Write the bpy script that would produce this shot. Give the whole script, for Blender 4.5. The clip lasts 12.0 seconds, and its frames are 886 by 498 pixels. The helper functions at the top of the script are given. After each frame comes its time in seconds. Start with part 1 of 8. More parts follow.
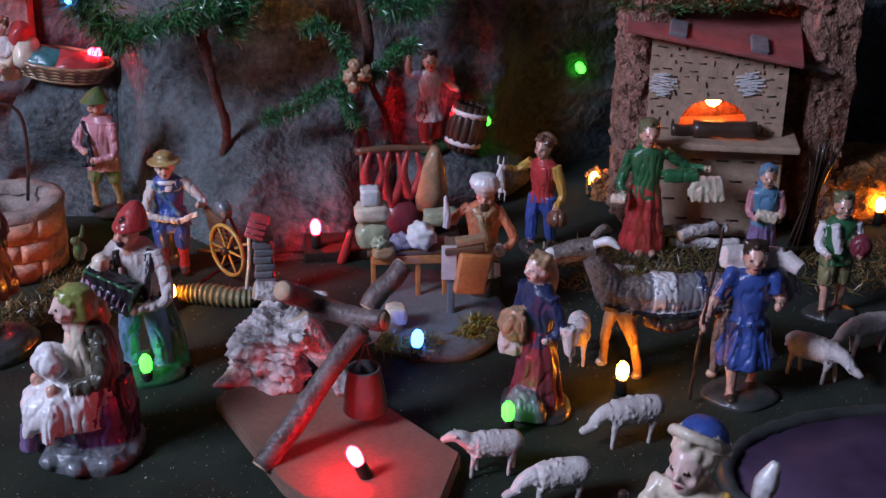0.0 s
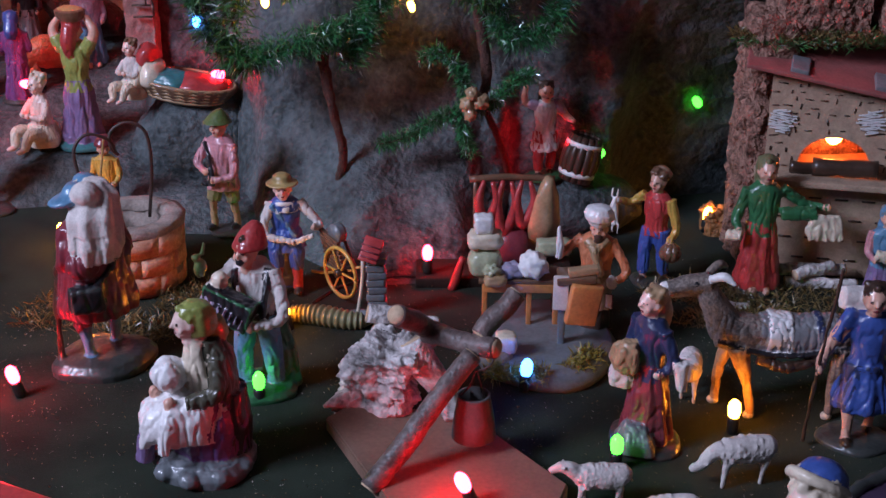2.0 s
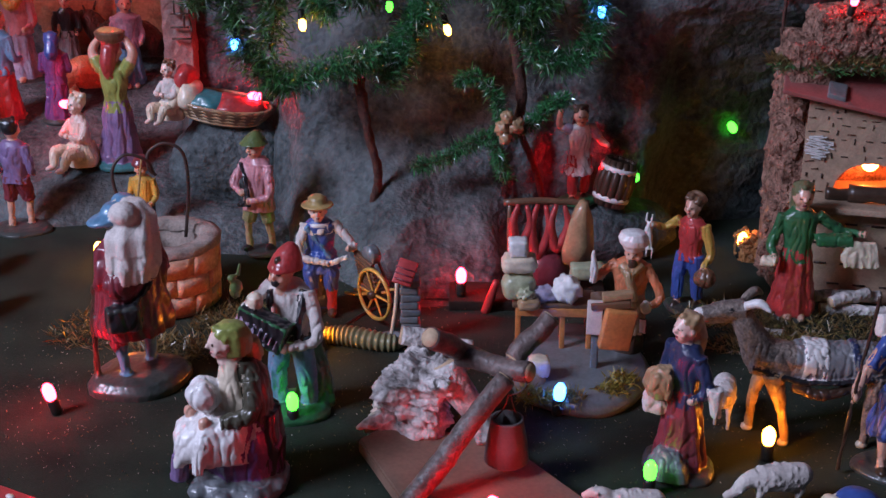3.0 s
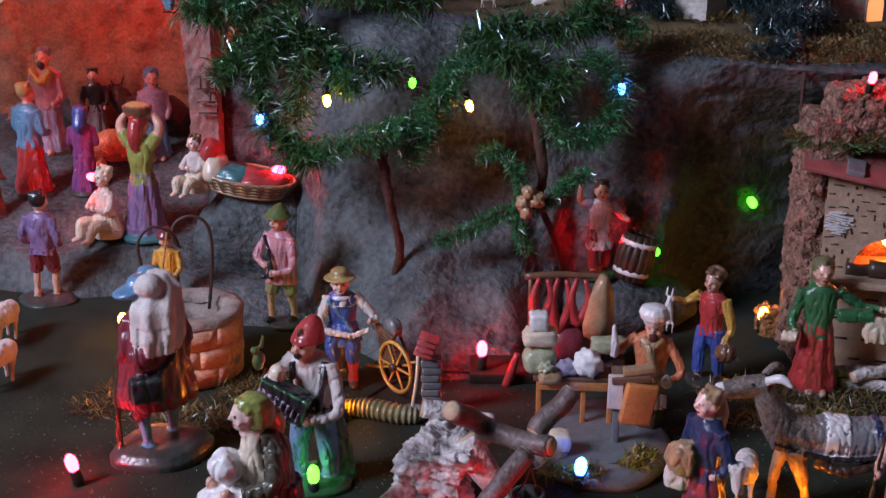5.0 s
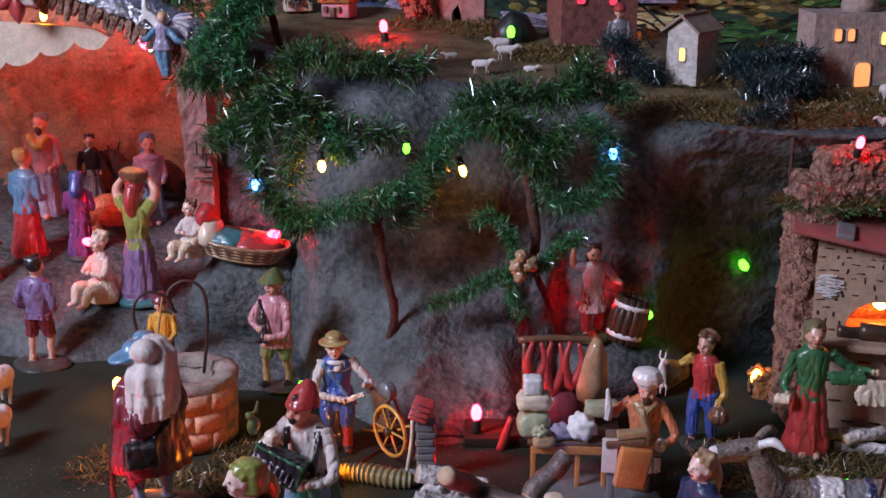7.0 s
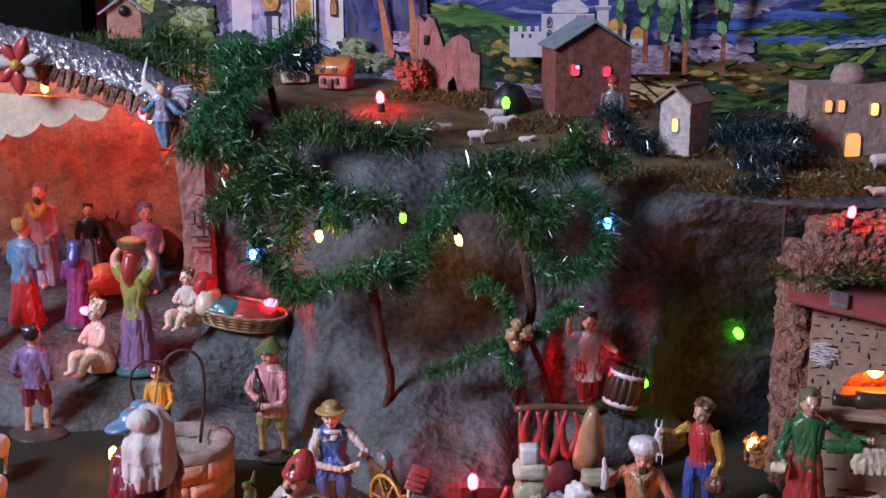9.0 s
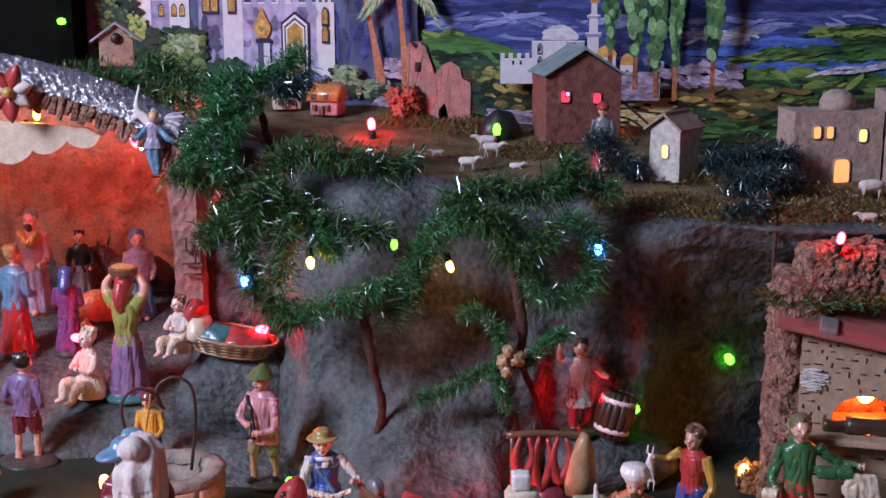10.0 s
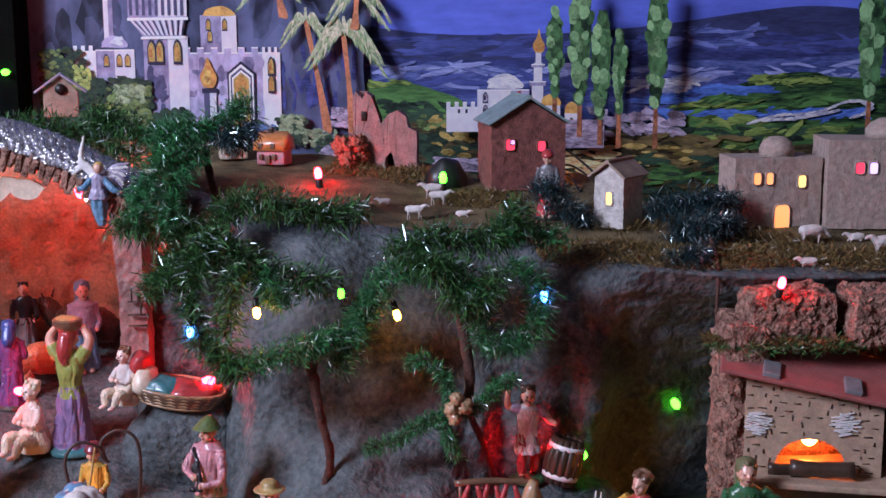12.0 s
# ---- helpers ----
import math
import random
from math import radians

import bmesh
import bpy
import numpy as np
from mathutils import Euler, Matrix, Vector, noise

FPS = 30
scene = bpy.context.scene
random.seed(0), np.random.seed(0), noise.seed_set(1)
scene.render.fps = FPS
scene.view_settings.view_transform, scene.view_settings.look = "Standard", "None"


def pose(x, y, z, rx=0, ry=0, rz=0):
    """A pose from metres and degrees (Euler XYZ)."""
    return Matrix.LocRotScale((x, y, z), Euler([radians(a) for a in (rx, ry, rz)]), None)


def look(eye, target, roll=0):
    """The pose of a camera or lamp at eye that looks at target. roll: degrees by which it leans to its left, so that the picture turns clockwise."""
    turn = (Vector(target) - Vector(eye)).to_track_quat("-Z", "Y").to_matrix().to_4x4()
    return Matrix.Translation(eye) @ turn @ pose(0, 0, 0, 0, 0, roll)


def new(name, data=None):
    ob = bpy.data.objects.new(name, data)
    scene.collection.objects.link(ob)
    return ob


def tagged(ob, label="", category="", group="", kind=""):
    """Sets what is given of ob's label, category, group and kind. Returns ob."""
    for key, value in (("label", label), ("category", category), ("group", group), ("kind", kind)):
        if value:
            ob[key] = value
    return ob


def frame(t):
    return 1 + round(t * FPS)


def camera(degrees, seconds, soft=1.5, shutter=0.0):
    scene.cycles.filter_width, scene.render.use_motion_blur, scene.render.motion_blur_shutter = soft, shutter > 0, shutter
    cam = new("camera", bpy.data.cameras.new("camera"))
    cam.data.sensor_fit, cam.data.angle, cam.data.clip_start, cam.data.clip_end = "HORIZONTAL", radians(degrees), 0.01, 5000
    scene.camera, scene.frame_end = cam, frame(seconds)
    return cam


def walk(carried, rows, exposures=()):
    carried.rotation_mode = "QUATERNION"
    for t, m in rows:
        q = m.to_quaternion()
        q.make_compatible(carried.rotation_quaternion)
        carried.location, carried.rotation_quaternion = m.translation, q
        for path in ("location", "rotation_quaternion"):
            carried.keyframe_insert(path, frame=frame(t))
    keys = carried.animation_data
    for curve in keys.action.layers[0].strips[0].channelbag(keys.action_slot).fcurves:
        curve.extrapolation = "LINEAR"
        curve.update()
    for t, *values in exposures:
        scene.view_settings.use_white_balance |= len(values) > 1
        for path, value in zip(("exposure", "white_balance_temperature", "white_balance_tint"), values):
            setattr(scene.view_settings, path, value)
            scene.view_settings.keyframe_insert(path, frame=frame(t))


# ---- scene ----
# ---- camera and its path ----
cam = camera(38.55, 12.0, soft=1.5)
PATH = [
    (0.0, 0.0121, 0.0112, 0.3969, -7.42, -24.49, -0.02),
    (0.5, 0.0096, 0.0113, 0.3955, -5.91, -24.40, -0.08),
    (1.0, 0.0071, 0.0109, 0.3964, -4.44, -24.26, -0.0),
    (1.5, 0.0058, 0.0107, 0.3967, -3.25, -23.97, -0.02),
    (2.0, 0.0039, 0.0090, 0.3977, -2.46, -23.19, 0.03),
    (2.5, 0.0024, 0.0082, 0.3981, -1.62, -22.81, 0.04),
    (3.0, 0.0015, 0.0075, 0.3996, -0.96, -22.23, 0.05),
    (5.0, 0.0, 0.0019, 0.4030, -0.02, -18.99, 0.02),
    (5.5, 0.0, 0.0, 0.4040, 0.0, -18.20, 0.0),
    (6.0, -0.0007, -0.0010, 0.4053, -0.04, -17.71, 0.0),
    (6.5, -0.0001, -0.0020, 0.4058, -0.19, -17.07, -0.06),
    (7.0, 0.0001, -0.0035, 0.4076, -0.30, -16.26, -0.07),
    (9.0, -0.0004, -0.0097, 0.4107, -0.51, -13.22, -0.08),
    (9.5, -0.0003, -0.0101, 0.4125, -0.67, -12.70, -0.11),
    (10.0, -0.0001, -0.0116, 0.4129, -0.90, -12.12, -0.10),
    (10.5, 0.0015, -0.0124, 0.4128, -1.42, -11.58, -0.11),
    (11.0, 0.0015, -0.0125, 0.4150, -1.88, -11.10, -0.16),
    (11.5, 0.0021, -0.0140, 0.4158, -2.44, -10.55, -0.15),
    (12.0, 0.0031, -0.0148, 0.4153, -3.18, -10.04, -0.23),
]


def eye_pose(x, y, z, yaw, pitch, lean):
    a, b = radians(yaw), radians(pitch)
    ahead = Vector((-math.sin(a) * math.cos(b), math.cos(a) * math.cos(b), math.sin(b)))
    return look((x, y, z), Vector((x, y, z)) + ahead, lean)


walk(cam, [(r[0], eye_pose(*r[1:])) for r in PATH], exposures=[(0.0, -0.28, 6450, 10), (3.0, -0.28, 6650, 10), (5.0, -0.14, 7100, 11), (7.0, -0.02, 7300, 12), (9.0, 0.12, 7300, 12), (12.0, 0.24, 7000, 12)])

# ---- world and the window's daylight ----
world = bpy.data.worlds.new("evening_room")
world.use_nodes = True
scene.world = world
world.node_tree.nodes["Background"].inputs[0].default_value = (0.10, 0.11, 0.16, 1)
world.node_tree.nodes["Background"].inputs[1].default_value = 0.02

WINDOW_POWER = 49.0
win = bpy.data.lights.new("window_daylight", "AREA")
win.shape, win.size, win.size_y, win.energy, win.color = "RECTANGLE", 0.55, 0.55, WINDOW_POWER, (0.63, 0.69, 1.0)
new("window_daylight", win).matrix_world = look((-1.36, 0.04, 1.16), (0.0, 1.0, 0.12))


# ---- materials ----
def nodes_of(name):
    m = bpy.data.materials.new(name)
    m.use_nodes = True
    n, l = m.node_tree.nodes, m.node_tree.links
    return m, n, l, n["Principled BSDF"]


def mat(name, col, rough=0.5, var=0.25, scale=40.0, bump=0.25, fine=260.0, metal=0.0, coat=0.0, col2=None, dist=0.002, sheen=0.0, spec=0.5):
    """Paint or raw stuff: colour varied at two scales, with fine relief."""
    m, n, l, b = nodes_of(name)
    tc = n.new("ShaderNodeTexCoord")
    geo = n.new("ShaderNodeNewGeometry")
    big = n.new("ShaderNodeTexNoise")
    big.inputs["Scale"].default_value, big.inputs["Detail"].default_value = scale, 5.0
    small = n.new("ShaderNodeTexNoise")
    small.inputs["Scale"].default_value, small.inputs["Detail"].default_value = fine, 3.0
    l.new(geo.outputs["Position"], big.inputs["Vector"])
    l.new(geo.outputs["Position"], small.inputs["Vector"])
    add = n.new("ShaderNodeMath")
    add.operation = "MULTIPLY_ADD"
    add.inputs[1].default_value, add.inputs[2].default_value = 0.4, 0.0
    l.new(small.outputs["Fac"], add.inputs[0])
    tot = n.new("ShaderNodeMath")
    tot.operation = "MULTIPLY_ADD"
    tot.inputs[1].default_value = 0.6
    l.new(big.outputs["Fac"], tot.inputs[0])
    l.new(add.outputs[0], tot.inputs[2])
    ramp = n.new("ShaderNodeValToRGB")
    lo = [c * (1 - var) for c in col]
    hi = [min(1, c * (1 + var)) for c in (col2 or col)]
    ramp.color_ramp.elements[0].position, ramp.color_ramp.elements[0].color = 0.32, (*lo, 1)
    ramp.color_ramp.elements[1].position, ramp.color_ramp.elements[1].color = 0.68, (*hi, 1)
    l.new(tot.outputs[0], ramp.inputs[0])
    l.new(ramp.outputs[0], b.inputs["Base Color"])
    rr = n.new("ShaderNodeMapRange")
    rr.inputs["To Min"].default_value, rr.inputs["To Max"].default_value = max(0.03, rough - 0.12), min(1, rough + 0.15)
    l.new(big.outputs["Fac"], rr.inputs[0])
    l.new(rr.outputs[0], b.inputs["Roughness"])
    b.inputs["Metallic"].default_value = metal
    b.inputs["Specular IOR Level"].default_value = spec
    b.inputs["Coat Weight"].default_value = coat
    b.inputs["Coat Roughness"].default_value = 0.12
    b.inputs["Sheen Weight"].default_value = sheen
    if bump:
        bp = n.new("ShaderNodeBump")
        bp.inputs["Strength"].default_value, bp.inputs["Distance"].default_value = bump, dist
        l.new(tot.outputs[0], bp.inputs["Height"])
        l.new(bp.outputs[0], b.inputs["Normal"])
    return m


def glow(name, col, strength):
    m, n, l, b = nodes_of(name)
    b.inputs["Base Color"].default_value = (*[min(0.9, c * 0.8 + 0.05) for c in col], 1)
    b.inputs["Roughness"].default_value = 0.15
    b.inputs["Emission Color"].default_value = (*col, 1)
    b.inputs["Emission Strength"].default_value = strength
    return m


def needle_mat(name, dark, light, shine=0.8, share=0.12):
    """Plastic needles, some of them of glittering foil."""
    m, n, l, b = nodes_of(name)
    geo = n.new("ShaderNodeNewGeometry")
    ramp = n.new("ShaderNodeValToRGB")
    ramp.color_ramp.elements[0].color, ramp.color_ramp.elements[1].color = (*dark, 1), (*light, 1)
    foil = n.new("ShaderNodeMath")
    foil.operation = "GREATER_THAN"
    foil.inputs[1].default_value = 1 - share
    l.new(geo.outputs["Random Per Island"], ramp.inputs[0])
    l.new(geo.outputs["Random Per Island"], foil.inputs[0])
    mix = n.new("ShaderNodeMixRGB")
    mix.inputs[2].default_value = (0.45, 0.6, 0.58, 1)
    l.new(foil.outputs[0], mix.inputs[0])
    l.new(ramp.outputs[0], mix.inputs[1])
    l.new(mix.outputs[0], b.inputs["Base Color"])
    met = n.new("ShaderNodeMath")
    met.operation = "MULTIPLY"
    met.inputs[1].default_value = shine
    l.new(foil.outputs[0], met.inputs[0])
    l.new(met.outputs[0], b.inputs["Metallic"])
    b.inputs["Roughness"].default_value = 0.3
    return m


M = {}
GLOSS = dict(rough=0.33, var=0.28, scale=110, bump=0.25, fine=420, coat=0.25, dist=0.0012)
for key, col in dict(
    skin=(0.66, 0.38, 0.28), skin_pale=(0.78, 0.56, 0.48), red=(0.46, 0.035, 0.035), wine=(0.22, 0.03, 0.045), pink=(0.58, 0.24, 0.27),
    blue=(0.035, 0.09, 0.36), navy=(0.025, 0.04, 0.11), sky=(0.10, 0.26, 0.42), green=(0.03, 0.16, 0.06), moss_green=(0.10, 0.15, 0.04),
    lime=(0.30, 0.34, 0.07), jade=(0.40, 0.42, 0.26), olive=(0.16, 0.16, 0.07), dark_olive=(0.075, 0.07, 0.045), brown=(0.17, 0.085, 0.045), dark_brown=(0.06, 0.032, 0.02), tan=(0.42, 0.26, 0.13),
    cream=(0.70, 0.60, 0.46), white=(0.78, 0.76, 0.74), grey=(0.22, 0.22, 0.23), black=(0.018, 0.018, 0.022), yellow=(0.60, 0.36, 0.05),
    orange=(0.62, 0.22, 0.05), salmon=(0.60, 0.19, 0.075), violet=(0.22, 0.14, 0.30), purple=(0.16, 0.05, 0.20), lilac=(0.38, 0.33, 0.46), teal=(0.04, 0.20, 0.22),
    base_dark=(0.05, 0.055, 0.05), base_grey=(0.16, 0.18, 0.19), straw=(0.45, 0.30, 0.10), denim=(0.12, 0.28, 0.42), khaki=(0.24, 0.22, 0.10),
).items():
    if key.startswith("skin") or key in ("white", "cream"):
        M[key] = mat("painted_" + key, col, **{**GLOSS, "var": 0.2})
        continue
    grey = sum(col) / 3
    M[key] = mat("painted_" + key, [0.95 * (c * 0.90 + grey * 0.10) for c in col], **GLOSS)
for key, col in dict(wool=(0.74, 0.68, 0.64), plaster=(0.62, 0.56, 0.52)).items():
    M[key] = mat(key, col, rough=0.75, var=0.2, scale=120, bump=0.6, fine=700, dist=0.0015)
M["fur"] = mat("donkey_fur", (0.10, 0.085, 0.08), rough=0.5, var=0.5, scale=150, bump=0.7, fine=600, col2=(0.22, 0.17, 0.14))
M["felt"] = mat("green_felt", (0.010, 0.019, 0.012), spec=0.08, rough=0.95, var=0.55, scale=22, bump=0.8, fine=1500, col2=(0.020, 0.028, 0.018), dist=0.0015, sheen=0.05)
M["rock"] = mat("crumpled_rock_paper", spec=0.3, col=(0.032, 0.043, 0.044), rough=0.62, var=0.6, scale=22, bump=1.0, fine=170, col2=(0.090, 0.106, 0.108), dist=0.009)
M["stable_wall"] = mat("stable_board", (0.36, 0.20, 0.11), rough=0.75, var=0.5, scale=32, bump=0.6, fine=300, dist=0.004)
M["cork"] = mat("cork_bark", (0.12, 0.055, 0.038), rough=0.9, spec=0.2, var=0.6, scale=120, bump=1.0, fine=500, col2=(0.34, 0.19, 0.14), dist=0.006)
M["cork_sheet"] = mat("cork_sheet", (0.42, 0.29, 0.20), rough=0.8, var=0.25, scale=120, bump=0.4, fine=600)
M["bark"] = mat("tree_bark", (0.07, 0.052, 0.045), rough=0.85, var=0.8, scale=48, bump=1.0, fine=240, col2=(0.52, 0.48, 0.46), dist=0.006)
M["dark_board"] = mat("dark_stained_board", (0.030, 0.016, 0.012), rough=0.8, spec=0.2, var=0.4, scale=60, bump=0.5, fine=400)
M["stick"] = mat("grey_stick_bark", (0.05, 0.035, 0.03), rough=0.45, var=0.5, scale=70, bump=0.7, fine=300, col2=(0.15, 0.11, 0.10), dist=0.003)
M["cut"] = mat("cut_wood", (0.52, 0.37, 0.24), rough=0.7, var=0.2, scale=130, bump=0.3, fine=500)
M["plank"] = mat("bare_plank", (0.20, 0.115, 0.08), rough=0.65, var=0.25, scale=30, bump=0.3, fine=400)
M["clay"] = mat("terracotta", (0.085, 0.08, 0.078), rough=0.8, var=0.25, scale=60, bump=0.3, fine=500)
M["brickclay"] = mat("well_plaster", (0.50, 0.20, 0.10), rough=0.8, var=0.35, scale=60, bump=0.6, fine=400, col2=(0.60, 0.36, 0.24))
M["rim"] = mat("well_rim", (0.32, 0.26, 0.22), rough=0.9, var=0.4, scale=90, bump=0.9, fine=500)
M["wire"] = mat("dark_wire", (0.05, 0.035, 0.03), rough=0.5, var=0.3, bump=0.1)
M["trunk"] = mat("brown_chenille_trunk", (0.085, 0.035, 0.025), rough=0.9, var=0.5, scale=300, bump=1.0, fine=900, dist=0.003)
M["moss"] = mat("dry_moss", (0.10, 0.075, 0.03), rough=0.95, var=0.5, scale=80, bump=0.8, fine=500, col2=(0.24, 0.16, 0.06), dist=0.004)
M["coral"] = mat("coral_sponge", (0.42, 0.13, 0.09), rough=0.95, spec=0.1, var=0.4, scale=300, bump=1.0, fine=900, dist=0.003)
M["soil"] = mat("terrace_soil", spec=0.15, col=(0.075, 0.062, 0.036), rough=0.95, var=0.55, scale=40, bump=0.9, fine=500, col2=(0.16, 0.12, 0.065), dist=0.004)
M["stucco"] = mat("sand_stucco", (0.40, 0.31, 0.26), rough=0.9, var=0.3, scale=200, bump=1.0, fine=900, dist=0.002)
M["stucco_white"] = mat("white_stucco", (0.55, 0.52, 0.48), rough=0.9, var=0.35, scale=200, bump=1.0, fine=900, dist=0.002)
M["stucco_red"] = mat("red_stucco", (0.22, 0.075, 0.06), rough=0.85, var=0.5, scale=180, bump=0.9, fine=800, dist=0.002)
M["ruin"] = mat("ruin_plaster", (0.36, 0.20, 0.18), rough=0.85, var=0.4, scale=90, bump=0.6, fine=500)
M["roof_teal"] = mat("grey_teal_card", (0.20, 0.28, 0.28), rough=0.7, var=0.4, scale=70, bump=0.4, fine=400)
M["roof_card"] = mat("tan_card_roof", (0.34, 0.25, 0.19), rough=0.8, var=0.35, scale=80, bump=0.5, fine=500)
M["roof_red"] = mat("red_card_roof", (0.34, 0.10, 0.09), rough=0.7, var=0.25, scale=70, bump=0.4, fine=500)
M["foil"] = mat("silver_foil", (0.82, 0.81, 0.86), rough=0.20, var=0.15, scale=160, bump=1.0, fine=420, metal=0.85, dist=0.006)
M["bare_black"] = mat("black_plastic", (0.012, 0.014, 0.013), rough=0.4, var=0.2, bump=0.1)
M["cloth_dark"] = mat("black_cloth", (0.004, 0.006, 0.005), spec=0.05, rough=0.95, var=0.4, scale=25, bump=0.5, fine=400)
M["wallpaint"] = mat("room_paint", (0.12, 0.11, 0.11), rough=0.9, var=0.08, scale=6, bump=0.1)
M["water"] = mat("pond_foil", (0.075, 0.045, 0.085), rough=0.4, var=0.3, scale=20, bump=0.15, fine=90)
# gravel whose base colour already holds the amber glow of the bulbs
M["gravel_lit"] = mat("gravel_amber_lit", (0.34, 0.15, 0.05), rough=0.6, var=0.6, scale=120, bump=1.0, fine=400, dist=0.006)
M["needle"] = needle_mat("fir_needles", (0.015, 0.055, 0.016), (0.06, 0.19, 0.05), share=0.09)
M["needle_bright"] = needle_mat("green_tinsel", (0.012, 0.09, 0.03), (0.05, 0.28, 0.09), share=0.10)
M["needle_teal"] = needle_mat("dark_teal_tinsel", (0.006, 0.02, 0.022), (0.02, 0.06, 0.07), share=0.12)
M["needle_dry"] = needle_mat("dry_grass", (0.06, 0.042, 0.016), (0.27, 0.18, 0.065), share=0.0)
M["needle_yellow"] = needle_mat("yellow_lichen", (0.14, 0.11, 0.015), (0.36, 0.28, 0.05), share=0.0)
M["needle_white"] = needle_mat("pale_broom_straw", (0.30, 0.26, 0.22), (0.62, 0.56, 0.50), share=0.0)
BULB = dict(red=(1.0, 0.006, 0.014), green=(0.06, 1.0, 0.04), amber=(1.0, 0.30, 0.022), blue=(0.03, 0.16, 1.0), white=(0.75, 0.80, 1.0))
GLOWS_FIRE = glow("oven_fire_bulb", (1.0, 0.19, 0.04), 60)
GLOWS = {k: glow("lit_bulb_" + k, c, dict(red=200, green=6.5, amber=85, blue=26, white=60)[k]) for k, c in BULB.items()}


from mathutils.bvhtree import BVHTree


# ---- mesh helpers ----
def link(name, bm, materials, parent=None, label="", smooth=True):
    me = bpy.data.meshes.new(name)
    bmesh.ops.recalc_face_normals(bm, faces=bm.faces)
    bm.to_mesh(me)
    bm.free()
    for m in materials if isinstance(materials, (list, tuple)) else [materials]:
        me.materials.append(m)
    if smooth:
        me.polygons.foreach_set("use_smooth", [True] * len(me.polygons))
    ob = new(name, me)
    if parent is not None:
        ob.parent = parent
    if label:
        ob["label"] = label
    return ob


def part(name, bm, material, parent, label="", smooth=True):
    return link(name, bm, material, parent, label, smooth)


def thing(name, loc, turn, label, category, group="", kind=""):
    ob = new(name)
    ob.empty_display_size = 0.01
    ob.matrix_world = pose(*loc, 0, 0, turn)
    return tagged(ob, label, category, group, kind)


def rings(bm, loops, mi=0, cap=True):
    """Skin a list of rings of vertices."""
    vs = [[bm.verts.new(p) for p in loop] for loop in loops]
    fs = []
    n = len(vs[0])
    for a, b in zip(vs, vs[1:]):
        for i in range(n):
            fs.append(bm.faces.new((a[i], a[(i + 1) % n], b[(i + 1) % n], b[i])))
    if cap:
        fs += [bm.faces.new(vs[0][::-1]), bm.faces.new(vs[-1])]
    for f in fs:
        f.material_index = mi
    return vs


def stack(bm, levels, mi=0, seg=18, folds=0, depth=0.0, cap=True):
    """Level rings (x, y, z, rx, ry), skinned: torsos, skirts, pots."""
    loops = []
    for x, y, z, rx, ry in levels:
        loops.append([(x + rx * math.cos(a) * (1 + depth * math.cos(folds * a)), y + ry * math.sin(a) * (1 + depth * math.cos(folds * a)), z) for a in (2 * math.pi * i / seg for i in range(seg))])
    return rings(bm, loops, mi, cap)


def smooth_path(pts, n):
    pts = [Vector(p) for p in pts]
    if len(pts) == 2:
        return [pts[0].lerp(pts[1], i / n) for i in range(n + 1)]
    out = []
    for i in range(n + 1):
        s = i / n * (len(pts) - 1)
        k = min(int(s), len(pts) - 2)
        u = s - k
        p1, p2 = pts[k], pts[k + 1]
        p0 = pts[k - 1] if k else p1 * 2 - p2
        p3 = pts[k + 2] if k + 2 < len(pts) else p2 * 2 - p1
        out.append(0.5 * (2 * p1 + (p2 - p0) * u + (2 * p0 - 5 * p1 + 4 * p2 - p3) * u * u + (3 * p1 - p0 - 3 * p2 + p3) * u ** 3))
    return out


def tube(bm, pts, radii, mi=0, seg=10, n=0, rough=0.0):
    pts = smooth_path(pts, n or 4 * (len(pts) - 1))
    m = len(pts) - 1
    radii = list(radii) if isinstance(radii, (list, tuple)) else [radii, radii]
    side = None
    loops = []
    for i, p in enumerate(pts):
        d = (pts[min(i + 1, m)] - pts[max(i - 1, 0)]).normalized()
        if side is None:
            side = d.orthogonal().normalized()
        side = (side - d * side.dot(d)).normalized()
        up = d.cross(side)
        s = i / m * (len(radii) - 1)
        k = min(int(s), len(radii) - 2)
        r = radii[k] + (radii[k + 1] - radii[k]) * (s - k)
        loops.append([p + (side * math.cos(a) + up * math.sin(a)) * r * (1 + rough * noise.noise(Vector((p.x, p.y, p.z)) * 160 + Vector((math.cos(a), math.sin(a), 0)))) for a in (2 * math.pi * j / seg for j in range(seg))])
    return rings(bm, loops, mi)


def ball(bm, c, r, mi=0, seg=12, tilt=(0, 0, 0)):
    r = (r, r, r) if isinstance(r, (int, float)) else r
    m = Matrix.LocRotScale(Vector(c), Euler([radians(a) for a in tilt]), Vector(r))
    made = bmesh.ops.create_uvsphere(bm, u_segments=seg, v_segments=max(6, seg * 2 // 3), radius=1.0, matrix=m)
    for f in {f for v in made["verts"] for f in v.link_faces}:
        f.material_index = mi


def box(bm, c, size, mi=0, turn=0.0, bevel=0.0, tilt=(0, 0)):
    m = pose(*c, tilt[0], tilt[1], turn) @ Matrix.Diagonal((*size, 1))
    made = bmesh.ops.create_cube(bm, size=1.0, matrix=m)
    faces = {f for v in made["verts"] for f in v.link_faces}
    for f in faces:
        f.material_index = mi
    if bevel:
        edges = {e for v in made["verts"] for e in v.link_edges}
        bmesh.ops.bevel(bm, geom=list(edges), offset=bevel, segments=2, affect="EDGES", profile=0.6)


def roughen(bm, size, scale, seed=0.0):
    for v in bm.verts:
        v.co += noise.noise_vector(v.co * scale + Vector((seed, seed * 1.7, 0))) * size


